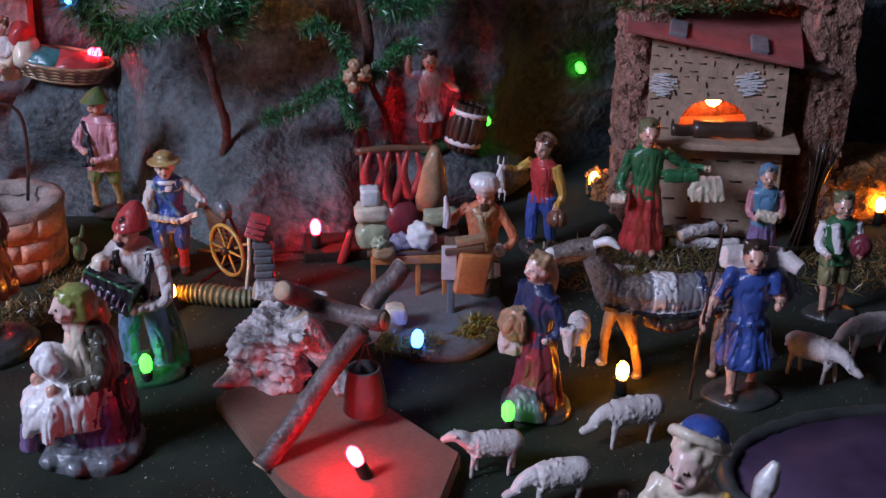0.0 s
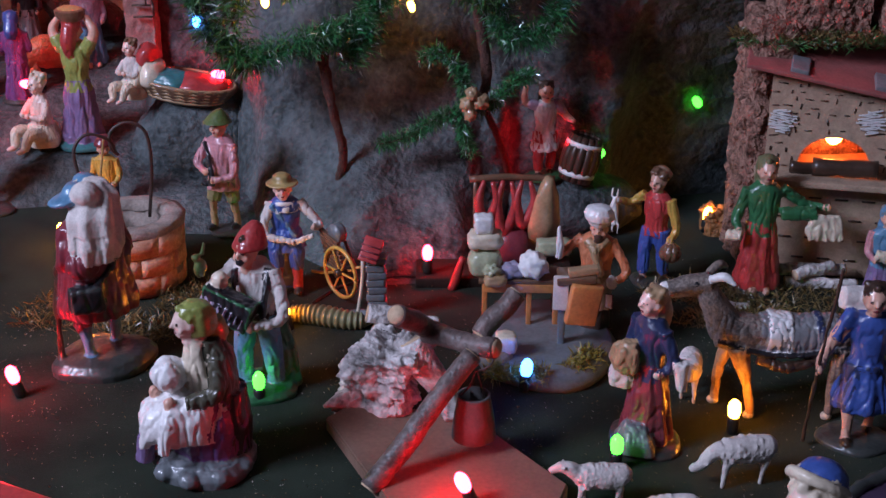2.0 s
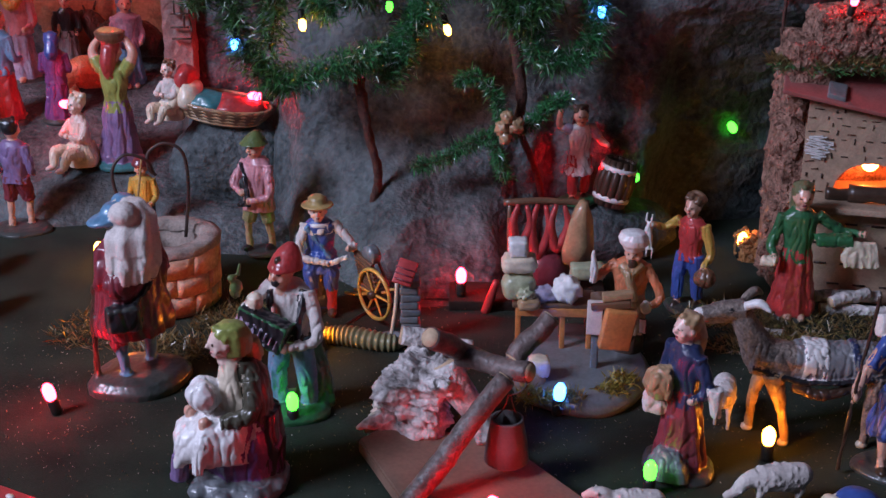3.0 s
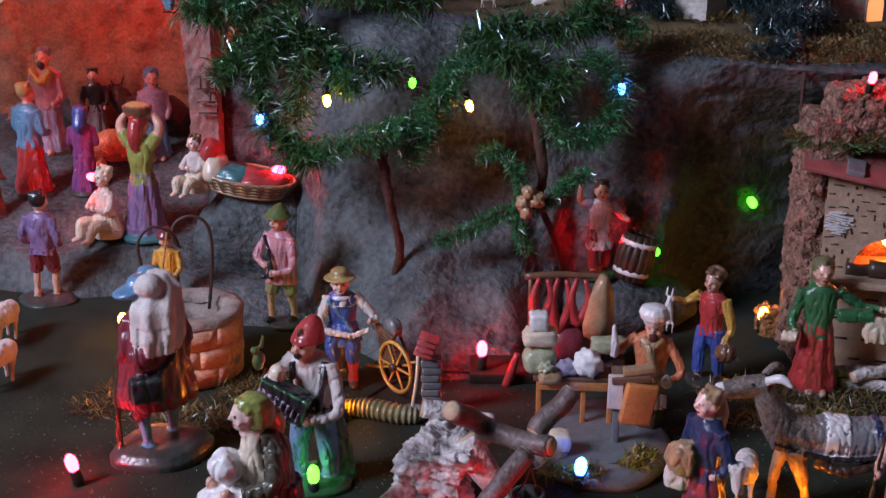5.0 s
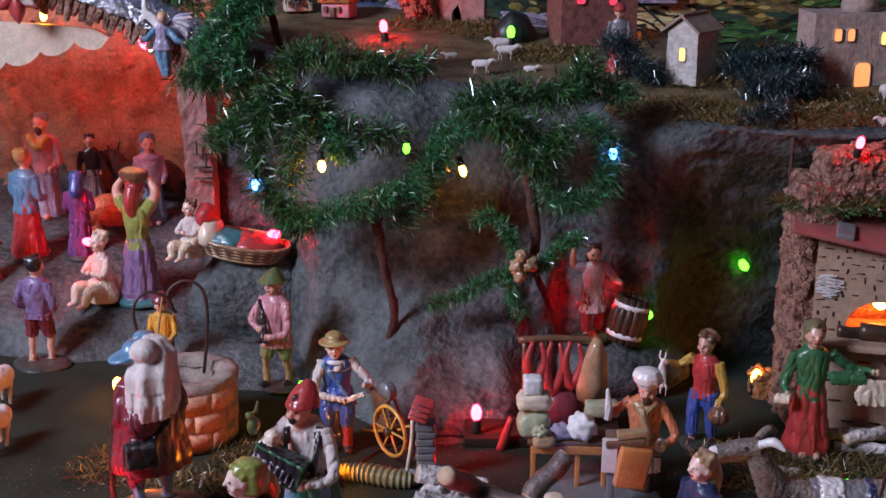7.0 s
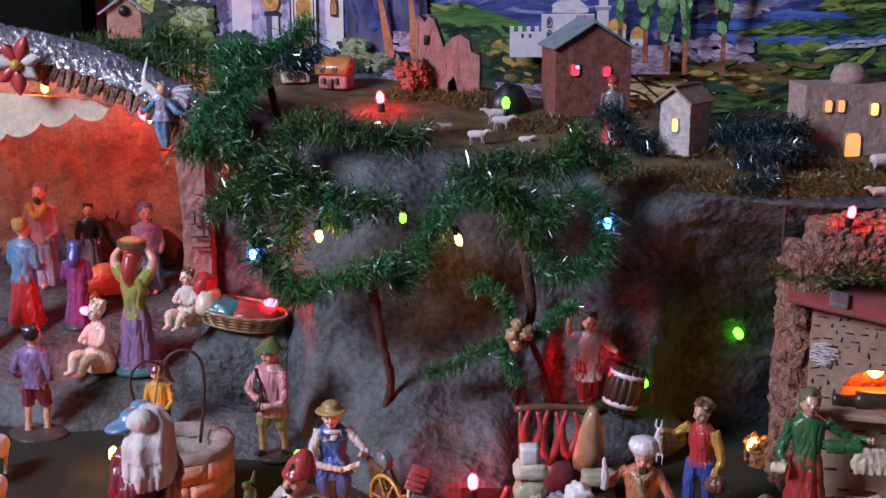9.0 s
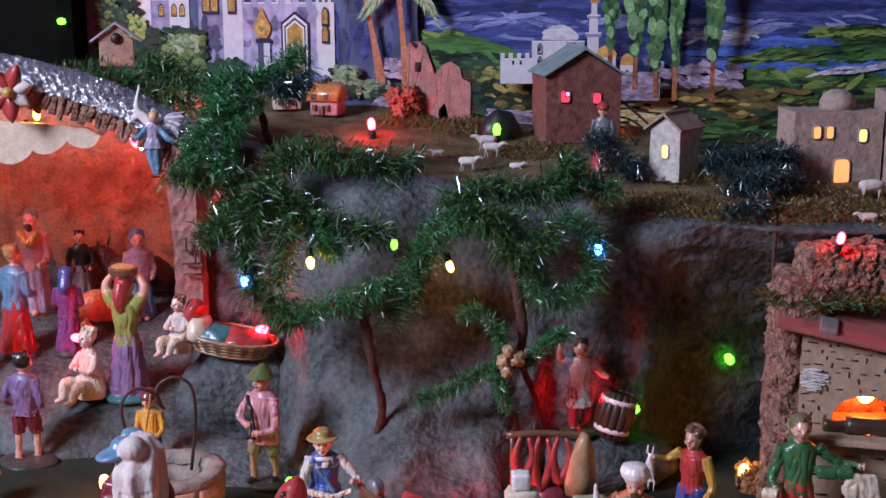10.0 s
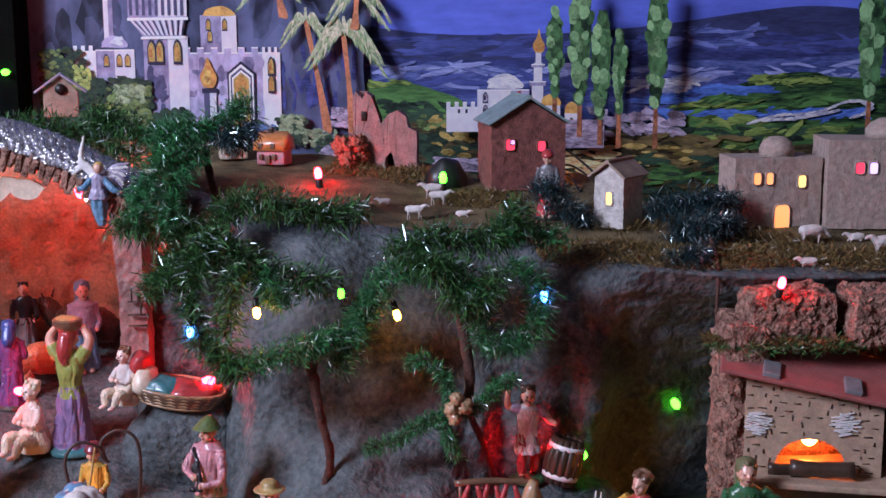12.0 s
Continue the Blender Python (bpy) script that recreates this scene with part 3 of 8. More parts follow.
# ---- painted backdrop ----
def poster():
    """Flat painting: u runs along it and v down it, on its own grid of about 67 mm."""
    base = new("painted_backdrop")
    base.matrix_world = pose(0, 1.5, 0)
    tagged(base, "painted night landscape with castles, palms and cypresses", "backdrop painting")
    rnd = random.Random(5)
    STEP = 0.00003

    def uv(u, v):
        return (-0.429 + u * 0.06716, 0.4445 - v * 0.0666)

    layer = [0]

    def sheet_of(name, polys, material, label="", spread=0.0, kind=""):
        """Patches of paint, each a thin flat face, as one mesh."""
        layer[0] += 1
        bm = bmesh.new()
        for k, pts in enumerate(polys):
            y = -STEP * (layer[0] + spread * k / max(1, len(polys)))
            bm.faces.new([bm.verts.new((uv(*p)[0], y, uv(*p)[1])) for p in pts])
        ob = part(name, bm, material, base, label, smooth=False)
        if kind:
            ob["kind"] = kind
        return ob

    def shape(name, pts, material, label="", smooth=0, ragged=0.0):
        if smooth:
            pts = [(p.x, p.y) for p in smooth_path([(*p, 0) for p in pts] + [(*pts[0], 0)], smooth * len(pts))[:-1]]
        if ragged:
            pts = [(u + rnd.uniform(-ragged, ragged), v + rnd.uniform(-ragged, ragged)) for u, v in pts]
        return sheet_of(name, [pts], material, label)

    def dab(u, v, r, flat, turn):
        ca, sa = math.cos(turn), math.sin(turn)
        out = []
        for k in range(9):
            a = k * math.tau / 9
            q = r * rnd.uniform(0.75, 1.2)
            x, y = q * math.cos(a), q * flat * math.sin(a)
            out.append((u + x * ca - y * sa, v + x * sa + y * ca))
        return out

    def dabs(name, n, box4, r, flat, turn, material):
        """Brush dabs strewn over a stretch of the painting."""
        u0, v0, u1, v1 = box4
        sheet_of(name, [dab(rnd.uniform(u0, u1), rnd.uniform(v0, v1), r * rnd.uniform(0.5, 1.3), flat, turn + rnd.gauss(0, 0.22)) for _ in range(n)], material, spread=12, kind="stuff")
        layer[0] += 12

    def ink(name, col, var=0.3, scale=45, col2=None, stretch=1.0):
        """Brushed poster paint: streaked in the stroke's direction, each stroke its own tone."""
        m, n, l, b = nodes_of("paint_" + name)
        geo = n.new("ShaderNodeNewGeometry")
        mp = n.new("ShaderNodeMapping")
        mp.inputs["Scale"].default_value = (1, 1, stretch)
        l.new(geo.outputs["Position"], mp.inputs["Vector"])
        big, fine = n.new("ShaderNodeTexNoise"), n.new("ShaderNodeTexNoise")
        big.inputs["Scale"].default_value, big.inputs["Detail"].default_value, big.inputs["Distortion"].default_value = scale, 6.0, 0.8
        fine.inputs["Scale"].default_value, fine.inputs["Detail"].default_value = scale * 5, 3.0
        l.new(mp.outputs[0], big.inputs["Vector"])
        l.new(mp.outputs[0], fine.inputs["Vector"])
        s1, s2 = n.new("ShaderNodeMath"), n.new("ShaderNodeMath")
        for s in (s1, s2):
            s.operation = "MULTIPLY_ADD"
        s1.inputs[1].default_value, s1.inputs[2].default_value, s2.inputs[1].default_value = 0.35, 0.0, 0.45
        l.new(fine.outputs["Fac"], s1.inputs[0])
        l.new(big.outputs["Fac"], s2.inputs[0])
        l.new(s1.outputs[0], s2.inputs[2])
        s3 = n.new("ShaderNodeMath")
        s3.operation = "MULTIPLY_ADD"
        s3.inputs[1].default_value = 0.2
        l.new(geo.outputs["Random Per Island"], s3.inputs[0])
        l.new(s2.outputs[0], s3.inputs[2])
        ramp = n.new("ShaderNodeValToRGB")
        lo, hi = [min(0.85, c * 1.6 * (1 - var)) for c in col], [min(0.85, c * 1.6 * (1 + var)) for c in (col2 or col)]
        ramp.color_ramp.elements[0].position, ramp.color_ramp.elements[0].color = 0.36, (*lo, 1)
        ramp.color_ramp.elements[1].position, ramp.color_ramp.elements[1].color = 0.66, (*hi, 1)
        l.new(s3.outputs[0], ramp.inputs[0])
        l.new(ramp.outputs[0], b.inputs["Base Color"])
        b.inputs["Roughness"].default_value = 0.6
        b.inputs["Specular IOR Level"].default_value = 0.3
        return m

    P = dict(
        sky=ink("sky", (0.055, 0.085, 0.38), 0.2, 7, (0.08, 0.115, 0.46), 3), ridge=ink("ridge", (0.014, 0.018, 0.05), 0.35, 14, (0.025, 0.032, 0.09), 5),
        far=ink("far_hill", (0.022, 0.032, 0.12), 0.35, 14, (0.045, 0.06, 0.20), 6), mid=ink("blue_hill", (0.04, 0.065, 0.22), 0.4, 16, (0.11, 0.14, 0.34), 6), haze=ink("haze", (0.11, 0.14, 0.34), 0.3, 25, (0.20, 0.23, 0.45), 6),
        green=ink("meadow", (0.010, 0.035, 0.022), 0.6, 16, (0.05, 0.13, 0.035), 6), lime=ink("lit_meadow", (0.05, 0.10, 0.025), 0.5, 30, (0.14, 0.20, 0.05), 5), lake=ink("lake", (0.03, 0.08, 0.28), 0.35, 30, (0.06, 0.13, 0.40), 6),
        brown=ink("earth", (0.03, 0.026, 0.014), 0.6, 25, (0.10, 0.075, 0.03), 6), ochre=ink("ochre", (0.16, 0.12, 0.03), 0.5, 45, (0.30, 0.22, 0.07), 3), dark=ink("dark_leaf", (0.008, 0.018, 0.014), 0.5, 40, (0.02, 0.045, 0.026), 2),
        dusk=ink("dusk_wood", (0.016, 0.022, 0.050), 0.6, 12, (0.06, 0.075, 0.14), 0.5), wall=ink("castle_wall", (0.13, 0.12, 0.22), 0.3, 30, (0.30, 0.28, 0.40), 0.6), pale=ink("castle_light", (0.50, 0.49, 0.58), 0.2, 30, (0.62, 0.60, 0.66), 0.6),
        shade=ink("castle_shade", (0.06, 0.06, 0.12), 0.3, 40), line=ink("outline", (0.62, 0.60, 0.68), 0.1, 60), gold=ink("gold", (0.32, 0.17, 0.05), 0.4, 70, (0.5, 0.3, 0.09)), orange=ink("dome", (0.42, 0.12, 0.04), 0.4, 60, (0.62, 0.24, 0.07)),
        bush=ink("bush", (0.03, 0.055, 0.018), 0.6, 45, (0.10, 0.15, 0.05)), leaf=ink("lit_leaf", (0.12, 0.17, 0.04), 0.4, 60, (0.24, 0.30, 0.09)), sage=ink("sage_bush", (0.08, 0.12, 0.07), 0.5, 60, (0.20, 0.26, 0.15)), blue_bush=ink("blue_bush", (0.03, 0.06, 0.14), 0.5, 60, (0.10, 0.16, 0.28)),
        cypress=ink("cypress", (0.012, 0.045, 0.022), 0.6, 45, (0.05, 0.13, 0.05), 0.5), cypress_lit=ink("cypress_lit", (0.08, 0.18, 0.08), 0.4, 60, (0.16, 0.30, 0.14)), trunk=ink("bark", (0.16, 0.055, 0.03), 0.4, 60, (0.34, 0.14, 0.07)),
        palm=ink("palm", (0.08, 0.15, 0.07), 0.5, 60, (0.20, 0.31, 0.15)), palm_lit=ink("palm_lit", (0.28, 0.38, 0.20), 0.3, 70, (0.42, 0.52, 0.30)), mist=ink("mist", (0.22, 0.24, 0.40), 0.35, 40, (0.42, 0.44, 0.58), 4),
        red=ink("door", (0.30, 0.05, 0.05), 0.3, 60), night=ink("window", (0.02, 0.02, 0.045), 0.2, 60), stone=ink("stones", (0.14, 0.11, 0.16), 0.5, 40, (0.30, 0.26, 0.34), 3), sun=ink("sunset", (0.50, 0.24, 0.10), 0.4, 50, (0.6, 0.4, 0.2), 4),
    )
    bm = bmesh.new()
    (x0, z0), (x1, z1) = uv(0.65, 3.9), uv(19.0, -4.0)
    box(bm, ((x0 + x1) / 2, 0.006, (z0 + z1) / 2), (x1 - x0, 0.01, z1 - z0))
    part("sheet", bm, P["sky"], base, "deep blue painted sky", smooth=False)

    # hills and meadows, from the sky down
    shape("ridge", [(5.2, 3.9), (5.2, 0.45), (6.6, 0.50), (7.3, 0.58), (8.2, 0.62), (9.3, 0.60), (10.2, 0.58), (11.1, 0.50), (12.1, 0.38), (13, 0.25), (14, 0.14), (14.8, 0.15), (16, 0.25), (19, 0.2), (19, 3.9)], P["ridge"], smooth=4)
    dabs("ridge_stroke", 90, (6.6, 0.66, 16, 0.98), 0.42, 0.13, -0.05, P["far"])
    dabs("ridge_stroke", 16, (11.6, 0.5, 13.4, 0.85), 0.30, 0.16, -0.08, P["mid"])
    shape("hill", [(5.2, 3.9), (5.2, 1.0), (7, 1.02), (8.6, 1.06), (10.4, 1.0), (12, 1.02), (13.2, 0.98), (14.4, 0.98), (19, 1.0), (19, 3.9)], P["far"], smooth=4)
    shape("hill", [(5.2, 3.9), (5.4, 1.25), (6.9, 1.2), (7.6, 1.08), (8.4, 1.15), (9.5, 1.22), (11, 1.2), (12.3, 1.08), (13.2, 1.1), (14.0, 1.06), (19, 1.1), (19, 3.9)], P["mid"], smooth=4)
    dabs("hill_stroke", 70, (6.8, 1.12, 15.5, 1.55), 0.34, 0.12, -0.03, P["haze"])
    dabs("hill_stroke", 60, (6.8, 1.3, 14, 1.75), 0.36, 0.14, 0.04, P["far"])
    dabs("mist_stroke", 16, (11.0, 1.38, 12.2, 1.62), 0.30, 0.15, 0.05, P["mist"])
    dabs("mist_stroke", 10, (7.0, 1.1, 8.4, 1.3), 0.30, 0.14, -0.08, P["haze"])
    shape("meadow", [(10.9, 2.2), (11.6, 1.95), (12.3, 1.75), (13.0, 1.52), (13.7, 1.34), (14.4, 1.31), (15.1, 1.42), (19, 1.5), (19, 3.9), (10.9, 3.9)], P["green"], smooth=4)
    dabs("lake", 30, (12.3, 1.54, 13.5, 1.66), 0.22, 0.17, -0.12, P["lake"])
    dabs("lake", 45, (11.4, 2.0, 15.4, 2.12), 0.30, 0.15, -0.1, P["lake"])
    dabs("lake", 24, (11.2, 1.7, 12.3, 1.85), 0.24, 0.16, -0.1, P["lake"])
    dabs("meadow_stroke", 46, (12.2, 1.75, 15.0, 1.95), 0.26, 0.13, -0.12, P["green"])
    dabs("lit_stroke", 30, (13.2, 1.38, 14.6, 1.52), 0.20, 0.14, -0.15, P["lime"])
    dabs("lit_stroke", 16, (11.5, 1.85, 13.3, 1.92), 0.22, 0.10, -0.14, P["lime"])
    shape("lit_meadow", [(11.3, 2.5), (11.6, 2.2), (12.1, 2.08), (12.5, 2.16), (12.9, 2.24), (13.4, 2.2), (14.2, 2.26), (15.4, 2.2), (19, 2.2), (19, 3.9), (11.3, 3.9)], P["green"], smooth=4)
    dabs("lit_stroke", 22, (11.7, 2.10, 13.4, 2.24), 0.17, 0.28, 0.12, P["lime"])
    dabs("dark_stroke", 40, (11.6, 2.3, 15.5, 2.52), 0.26, 0.22, 0.0, P["dark"])
    dabs("lit_stroke", 20, (13.2, 2.3, 15.2, 2.5), 0.20, 0.25, -0.1, P["lime"])
    dabs("lit_stroke", 14, (12.4, 2.5, 13.2, 2.75), 0.18, 0.4, -0.4, P["lime"])
    for pts in ([(13.2, 2.22), (13.7, 2.08), (14.2, 2.06), (14.6, 1.98), (14.9, 1.86), (15.2, 1.83), (15.4, 1.92), (15.3, 2.06), (15.1, 2.12)], [(13.5, 2.16), (14.0, 2.14), (14.5, 2.06), (14.8, 2.0)]):
        line = smooth_path([(*p, 0) for p in pts], 40)
        sheet_of("wave_stroke", [dab(p.x, p.y, rnd.uniform(0.05, 0.09), 0.4, -0.25) for p in line], P["mist"], spread=6, kind="stuff")
        layer[0] += 6
    shape("meadow", [(6.2, 2.6), (6.3, 1.56), (6.6, 1.45), (7.0, 1.43), (7.6, 1.6), (8.1, 1.85), (8.3, 2.6)], P["green"], smooth=4)
    dabs("lit_stroke", 12, (6.4, 1.42, 7.2, 1.50), 0.18, 0.16, 0.12, P["lime"])
    dabs("dark_stroke", 22, (6.5, 1.75, 7.8, 2.1), 0.20, 0.3, 0.2, P["dark"])
    shape("earth", [(6.2, 3.9), (6.3, 2.45), (7.6, 2.1), (8.5, 2.2), (9.5, 2.4), (10.6, 2.3), (11.4, 2.3), (12.2, 2.5), (13, 2.7), (14.5, 2.6), (19, 2.6), (19, 3.9)], P["brown"], smooth=4)
    dabs("dark_stroke", 90, (7.0, 2.1, 9.0, 3.3), 0.22, 0.35, 0.05, P["dark"])
    dabs("leaf_dab", 46, (7.3, 2.0, 8.6, 2.3), 0.10, 0.6, 0.1, P["bush"])
    dabs("leaf_dab", 34, (7.4, 2.05, 8.6, 2.75), 0.11, 0.42, 0.1, P["ochre"])
    dabs("path_stroke", 22, (7.6, 2.82, 8.6, 3.02), 0.24, 0.22, 0.12, P["stone"])
    dabs("stone_stroke", 46, (10.4, 1.95, 11.9, 2.45), 0.16, 0.4, 0.3, P["stone"])
    dabs("earth_stroke", 50, (10.8, 2.45, 13.2, 3.4), 0.30, 0.2, 0.04, P["brown"])
    dabs("earth_stroke", 14, (10.9, 2.6, 12.3, 2.95), 0.20, 0.25, 0.04, P["ochre"])
    dabs("dark_stroke", 60, (10.8, 2.8, 14.0, 3.6), 0.26, 0.2, 0.02, P["dark"])
    dabs("meadow_stroke", 26, (11.4, 3.0, 13.0, 3.3), 0.22, 0.2, 0.02, P["green"])
    dabs("sunset_stroke", 30, (9.9, 2.6, 10.8, 3.1), 0.20, 0.22, 0.05, P["sun"])

    # dark wood behind the castle
    shape("night_wood", [(0.65, 3.9), (0.65, -3.9), (6.3, -3.9), (6.5, -0.6), (6.45, 0.3), (6.3, 1.0), (6.35, 1.8), (6.5, 2.4), (6.3, 3.9)], P["dusk"], smooth=6)
    dabs("wood_stroke", 40, (0.9, -0.6, 6.0, 1.6), 0.20, 2.6, 0.05, P["dusk"])
    dabs("blue_stroke", 40, (4.85, 0.7, 6.2, 1.9), 0.05, 4.0, 0.08, P["far"])

    def tower(u0, u1, v0, v1, material, teeth=0, name="tower", edge=True):
        pts = [(u0, v1), (u0, v0)]
        for k in range(teeth):
            w = (u1 - u0) / teeth
            a = u0 + k * w
            pts += [(a, v0 - 0.09), (a + w * 0.5, v0 - 0.09), (a + w * 0.5, v0), (a + w, v0)]
        pts += [(u1, v0), (u1, v1)]
        clean = [pts[0]] + [b for a, b in zip(pts, pts[1:]) if a != b]
        out = shape(name, clean, material)
        if edge:
            sheet_of("lit_edge", [[(a[0], a[1]), (b[0], b[1]), (b[0], b[1] + 0.022), (a[0], a[1] + 0.022)] for a, b in zip(clean, clean[1:]) if abs(a[1] - b[1]) < 1e-6 and a[0] < b[0]], P["line"])
        return out

    def window(u, v, w=0.07, h=0.2, frame=True, material=None):
        arch = lambda s, o=0.0: [(u - w * s + o, v + h * s), (u - w * s + o, v - h * 0.35 * s), (u - w * 0.55 * s + o, v - h * 0.8 * s), (u + o, v - h * s), (u + w * 0.55 * s + o, v - h * 0.8 * s), (u + w * s + o, v - h * 0.35 * s), (u + w * s + o, v + h * s)]
        if frame:
            shape("window_frame", arch(1.3), P["night"])
        shape("window", arch(1.0), material or P["gold"])
        if w < 0.1:
            shape("window_shade", arch(0.55, -w * 0.3), P["night"] if material else P["orange"])

    tower(1.86, 2.00, -3.6, 0.66, P["pale"], name="minaret", edge=False)
    tower(1.94, 2.02, -3.6, 0.66, P["wall"], name="minaret_shade", edge=False)
    tower(1.32, 1.72, 0.86, 1.5, P["pale"], 3)
    shape("dome", [(1.80, 0.8), (1.84, 0.68), (2.0, 0.60), (2.18, 0.66), (2.24, 0.8)], P["wall"], smooth=3)
    dabs("dome_light", 8, (2.0, 0.64, 2.14, 0.74), 0.06, 0.6, 0.3, P["pale"])
    tower(1.70, 2.02, 0.84, 1.4, P["wall"], name="chapel_wall")
    tower(2.02, 2.36, 0.84, 1.4, P["pale"], name="chapel_wall")
    for u in (1.88, 2.10, 2.24):
        window(u, 1.03, 0.04, 0.09)
    tower(3.5, 3.86, 0.26, 0.9, P["wall"], name="tower_wall", edge=False)
    tower(3.86, 4.12, 0.26, 0.9, P["pale"], name="tower_wall", edge=False)
    shape("dome", [(3.55, 0.27), (3.62, 0.16), (3.85, 0.10), (4.02, 0.16), (4.08, 0.27)], P["orange"], smooth=3)
    for u, v in ((3.64, 0.42), (3.66, 0.62), (3.92, 0.42)):
        window(u, v, 0.035, 0.085)
    tower(3.2, 4.6, 0.90, 2.3, P["wall"], 6, "castle_wall")
    tower(4.55, 4.86, 0.90, 2.3, P["pale"], 3, "castle_wall")
    dabs("wall_stroke", 26, (3.3, 1.0, 4.5, 2.1), 0.09, 1.6, 0.0, P["wall"])
    tower(2.52, 2.96, 0.62, 2.3, P["wall"], name="keep_wall", edge=False)
    tower(2.94, 3.28, 0.62, 2.3, P["pale"], name="keep_wall", edge=False)
    dabs("wall_stroke", 12, (2.58, 1.2, 2.9, 1.9), 0.06, 2.4, 0.0, P["shade"])
    shape("keep_gallery", [(2.28, 0.3), (2.28, -0.6), (3.3, -0.6), (3.28, 0.3), (3.2, 0.62), (2.52, 0.62)], P["wall"])
    shape("keep_gallery", [(2.78, 0.28), (2.78, -0.6), (3.3, -0.6), (3.28, 0.28)], P["pale"])
    for k in range(9):
        a = 2.31 + k * 0.108
        b2 = 2.55 + k * 0.074
        shape("gallery_rib", [(a, 0.34), (a + 0.045, 0.34), (b2 + 0.035, 0.6), (b2, 0.6)], P["pale"])
        shape("gallery_rib", [(a + 0.06, 0.34), (a + 0.085, 0.34), (b2 + 0.058, 0.6), (b2 + 0.045, 0.6)], P["night"])
        shape("gallery_arch", [(a, 0.26), (a, -0.5), (a + 0.05, -0.5), (a + 0.05, 0.26)], P["shade"])
    for v in (0.30, 0.62):
        shape("gallery_band", [(2.27 + (v > 0.5) * 0.22, v + 0.05), (2.27 + (v > 0.5) * 0.22, v), (3.3 - (v > 0.5) * 0.05, v - 0.01), (3.3 - (v > 0.5) * 0.05, v + 0.04)], P["line"])
    for u in (2.66, 2.80, 3.10):
        window(u, 0.88, 0.055, 0.17)
    for s, key in ((1.0, "night"), (0.88, "line"), (0.76, "shade"), (0.66, "line"), (0.56, "gold"), (0.42, "orange")):
        shape("gate", [(4.18 - 0.24 * s, 2.2), (4.18 - 0.24 * s, 1.5 - 0.25 * s), (4.18, 1.5 - 0.45 * s), (4.18 + 0.24 * s, 1.5 - 0.25 * s), (4.18 + 0.24 * s, 2.2)], P[key])
    for v in (1.14, 1.44):
        window(4.70, v, 0.045, 0.13)
    tower(3.53, 3.64, 1.56, 2.2, P["shade"], name="post", edge=False)
    tower(3.63, 3.74, 1.56, 2.2, P["pale"], name="post", edge=False)
    shape("post_cap", [(3.5, 1.6), (3.5, 1.52), (3.77, 1.52), (3.77, 1.6)], P["night"])
    shape("flame_dome", [(3.53, 1.5), (3.47, 1.32), (3.55, 1.15), (3.60, 0.98), (3.68, 1.15), (3.76, 1.32), (3.7, 1.5)], P["orange"], smooth=3)
    dabs("dome_light", 6, (3.56, 1.2, 3.62, 1.42), 0.05, 1.4, 0.0, P["gold"])

    # bushes at the castle's foot and by the palms
    for n, area, r, key in ((70, (0.75, 0.85, 1.5, 2.4), 0.15, "dark"), (26, (0.8, 0.85, 1.3, 1.6), 0.09, "bush"), (110, (1.4, 1.35, 2.6, 2.6), 0.16, "dark"), (26, (1.35, 1.12, 1.6, 1.5), 0.07, "leaf"), (60, (1.9, 1.45, 2.6, 2.2), 0.11, "bush"), (26, (2.0, 1.45, 2.5, 1.75), 0.08, "sage"), (16, (1.7, 1.75, 1.95, 2.0), 0.06, "leaf"), (40, (2.6, 1.9, 3.2, 2.5), 0.13, "dark"), (40, (3.2, 2.1, 4.6, 2.6), 0.14, "dark"), (26, (4.25, 2.15, 4.75, 2.45), 0.10, "blue_bush"), (46, (4.75, 2.05, 5.3, 2.5), 0.11, "dark"), (30, (4.85, 2.0, 5.25, 2.3), 0.08, "sage"), (34, (5.25, 2.25, 5.8, 2.55), 0.08, "sage"), (26, (5.5, 2.35, 6.3, 2.7), 0.12, "dark"), (16, (5.6, 2.6, 6.3, 2.8), 0.16, "stone"), (20, (5.75, 1.88, 6.1, 2.2), 0.10, "stone"), (20, (6.2, 2.2, 6.7, 2.8), 0.15, "dark")):
        dabs("bush", int(n * 2.2), area, r * 0.62, 0.7, 0.2, P[key])

    def palm(u, v, foot, s, seed, many=9):
        shape("palm_trunk", [(foot[0] - 0.08, foot[1]), ((u + foot[0]) / 2 - 0.03, (v + foot[1]) / 2), (u - 0.04, v), (u + 0.04, v), ((u + foot[0]) / 2 + 0.05, (v + foot[1]) / 2), (foot[0] + 0.08, foot[1])], P["trunk"], smooth=3)
        pick = random.Random(seed)
        for k in range(many):
            a = math.pi * (1.20 * k / (many - 1) - 0.10) + pick.uniform(-0.1, 0.1)
            reach = s * pick.uniform(0.75, 1.0)
            dx, dy = math.cos(a), math.sin(a)
            rib = [Vector((u + dx * reach * 0.75 * q ** 0.85, v - dy * reach * 0.55 * math.sin(q * 2.2) * (1 - 0.3 * q) + reach * (0.25 + 0.5 * abs(dx)) * q ** 2.2, 0)) for q in (j / 26 for j in range(27))]
            low, top = [], []
            for j in range(2, 27):
                p, q = rib[j], j / 26
                L = s * (0.30 * math.sin(math.pi * min(1, 0.12 + q * 0.8))) * pick.uniform(0.7, 1.1)
                w = 0.016 * s + 0.006
                for side in (-0.35, 0.25):
                    tip = (p.x + dx * 0.10 * s + side * L * 0.5, p.y + L)
                    low.append([(p.x - w, p.y), (p.x + w, p.y), ((p.x + tip[0]) / 2 + w, (p.y + tip[1]) / 2), tip])
                r0 = rib[j - 1]
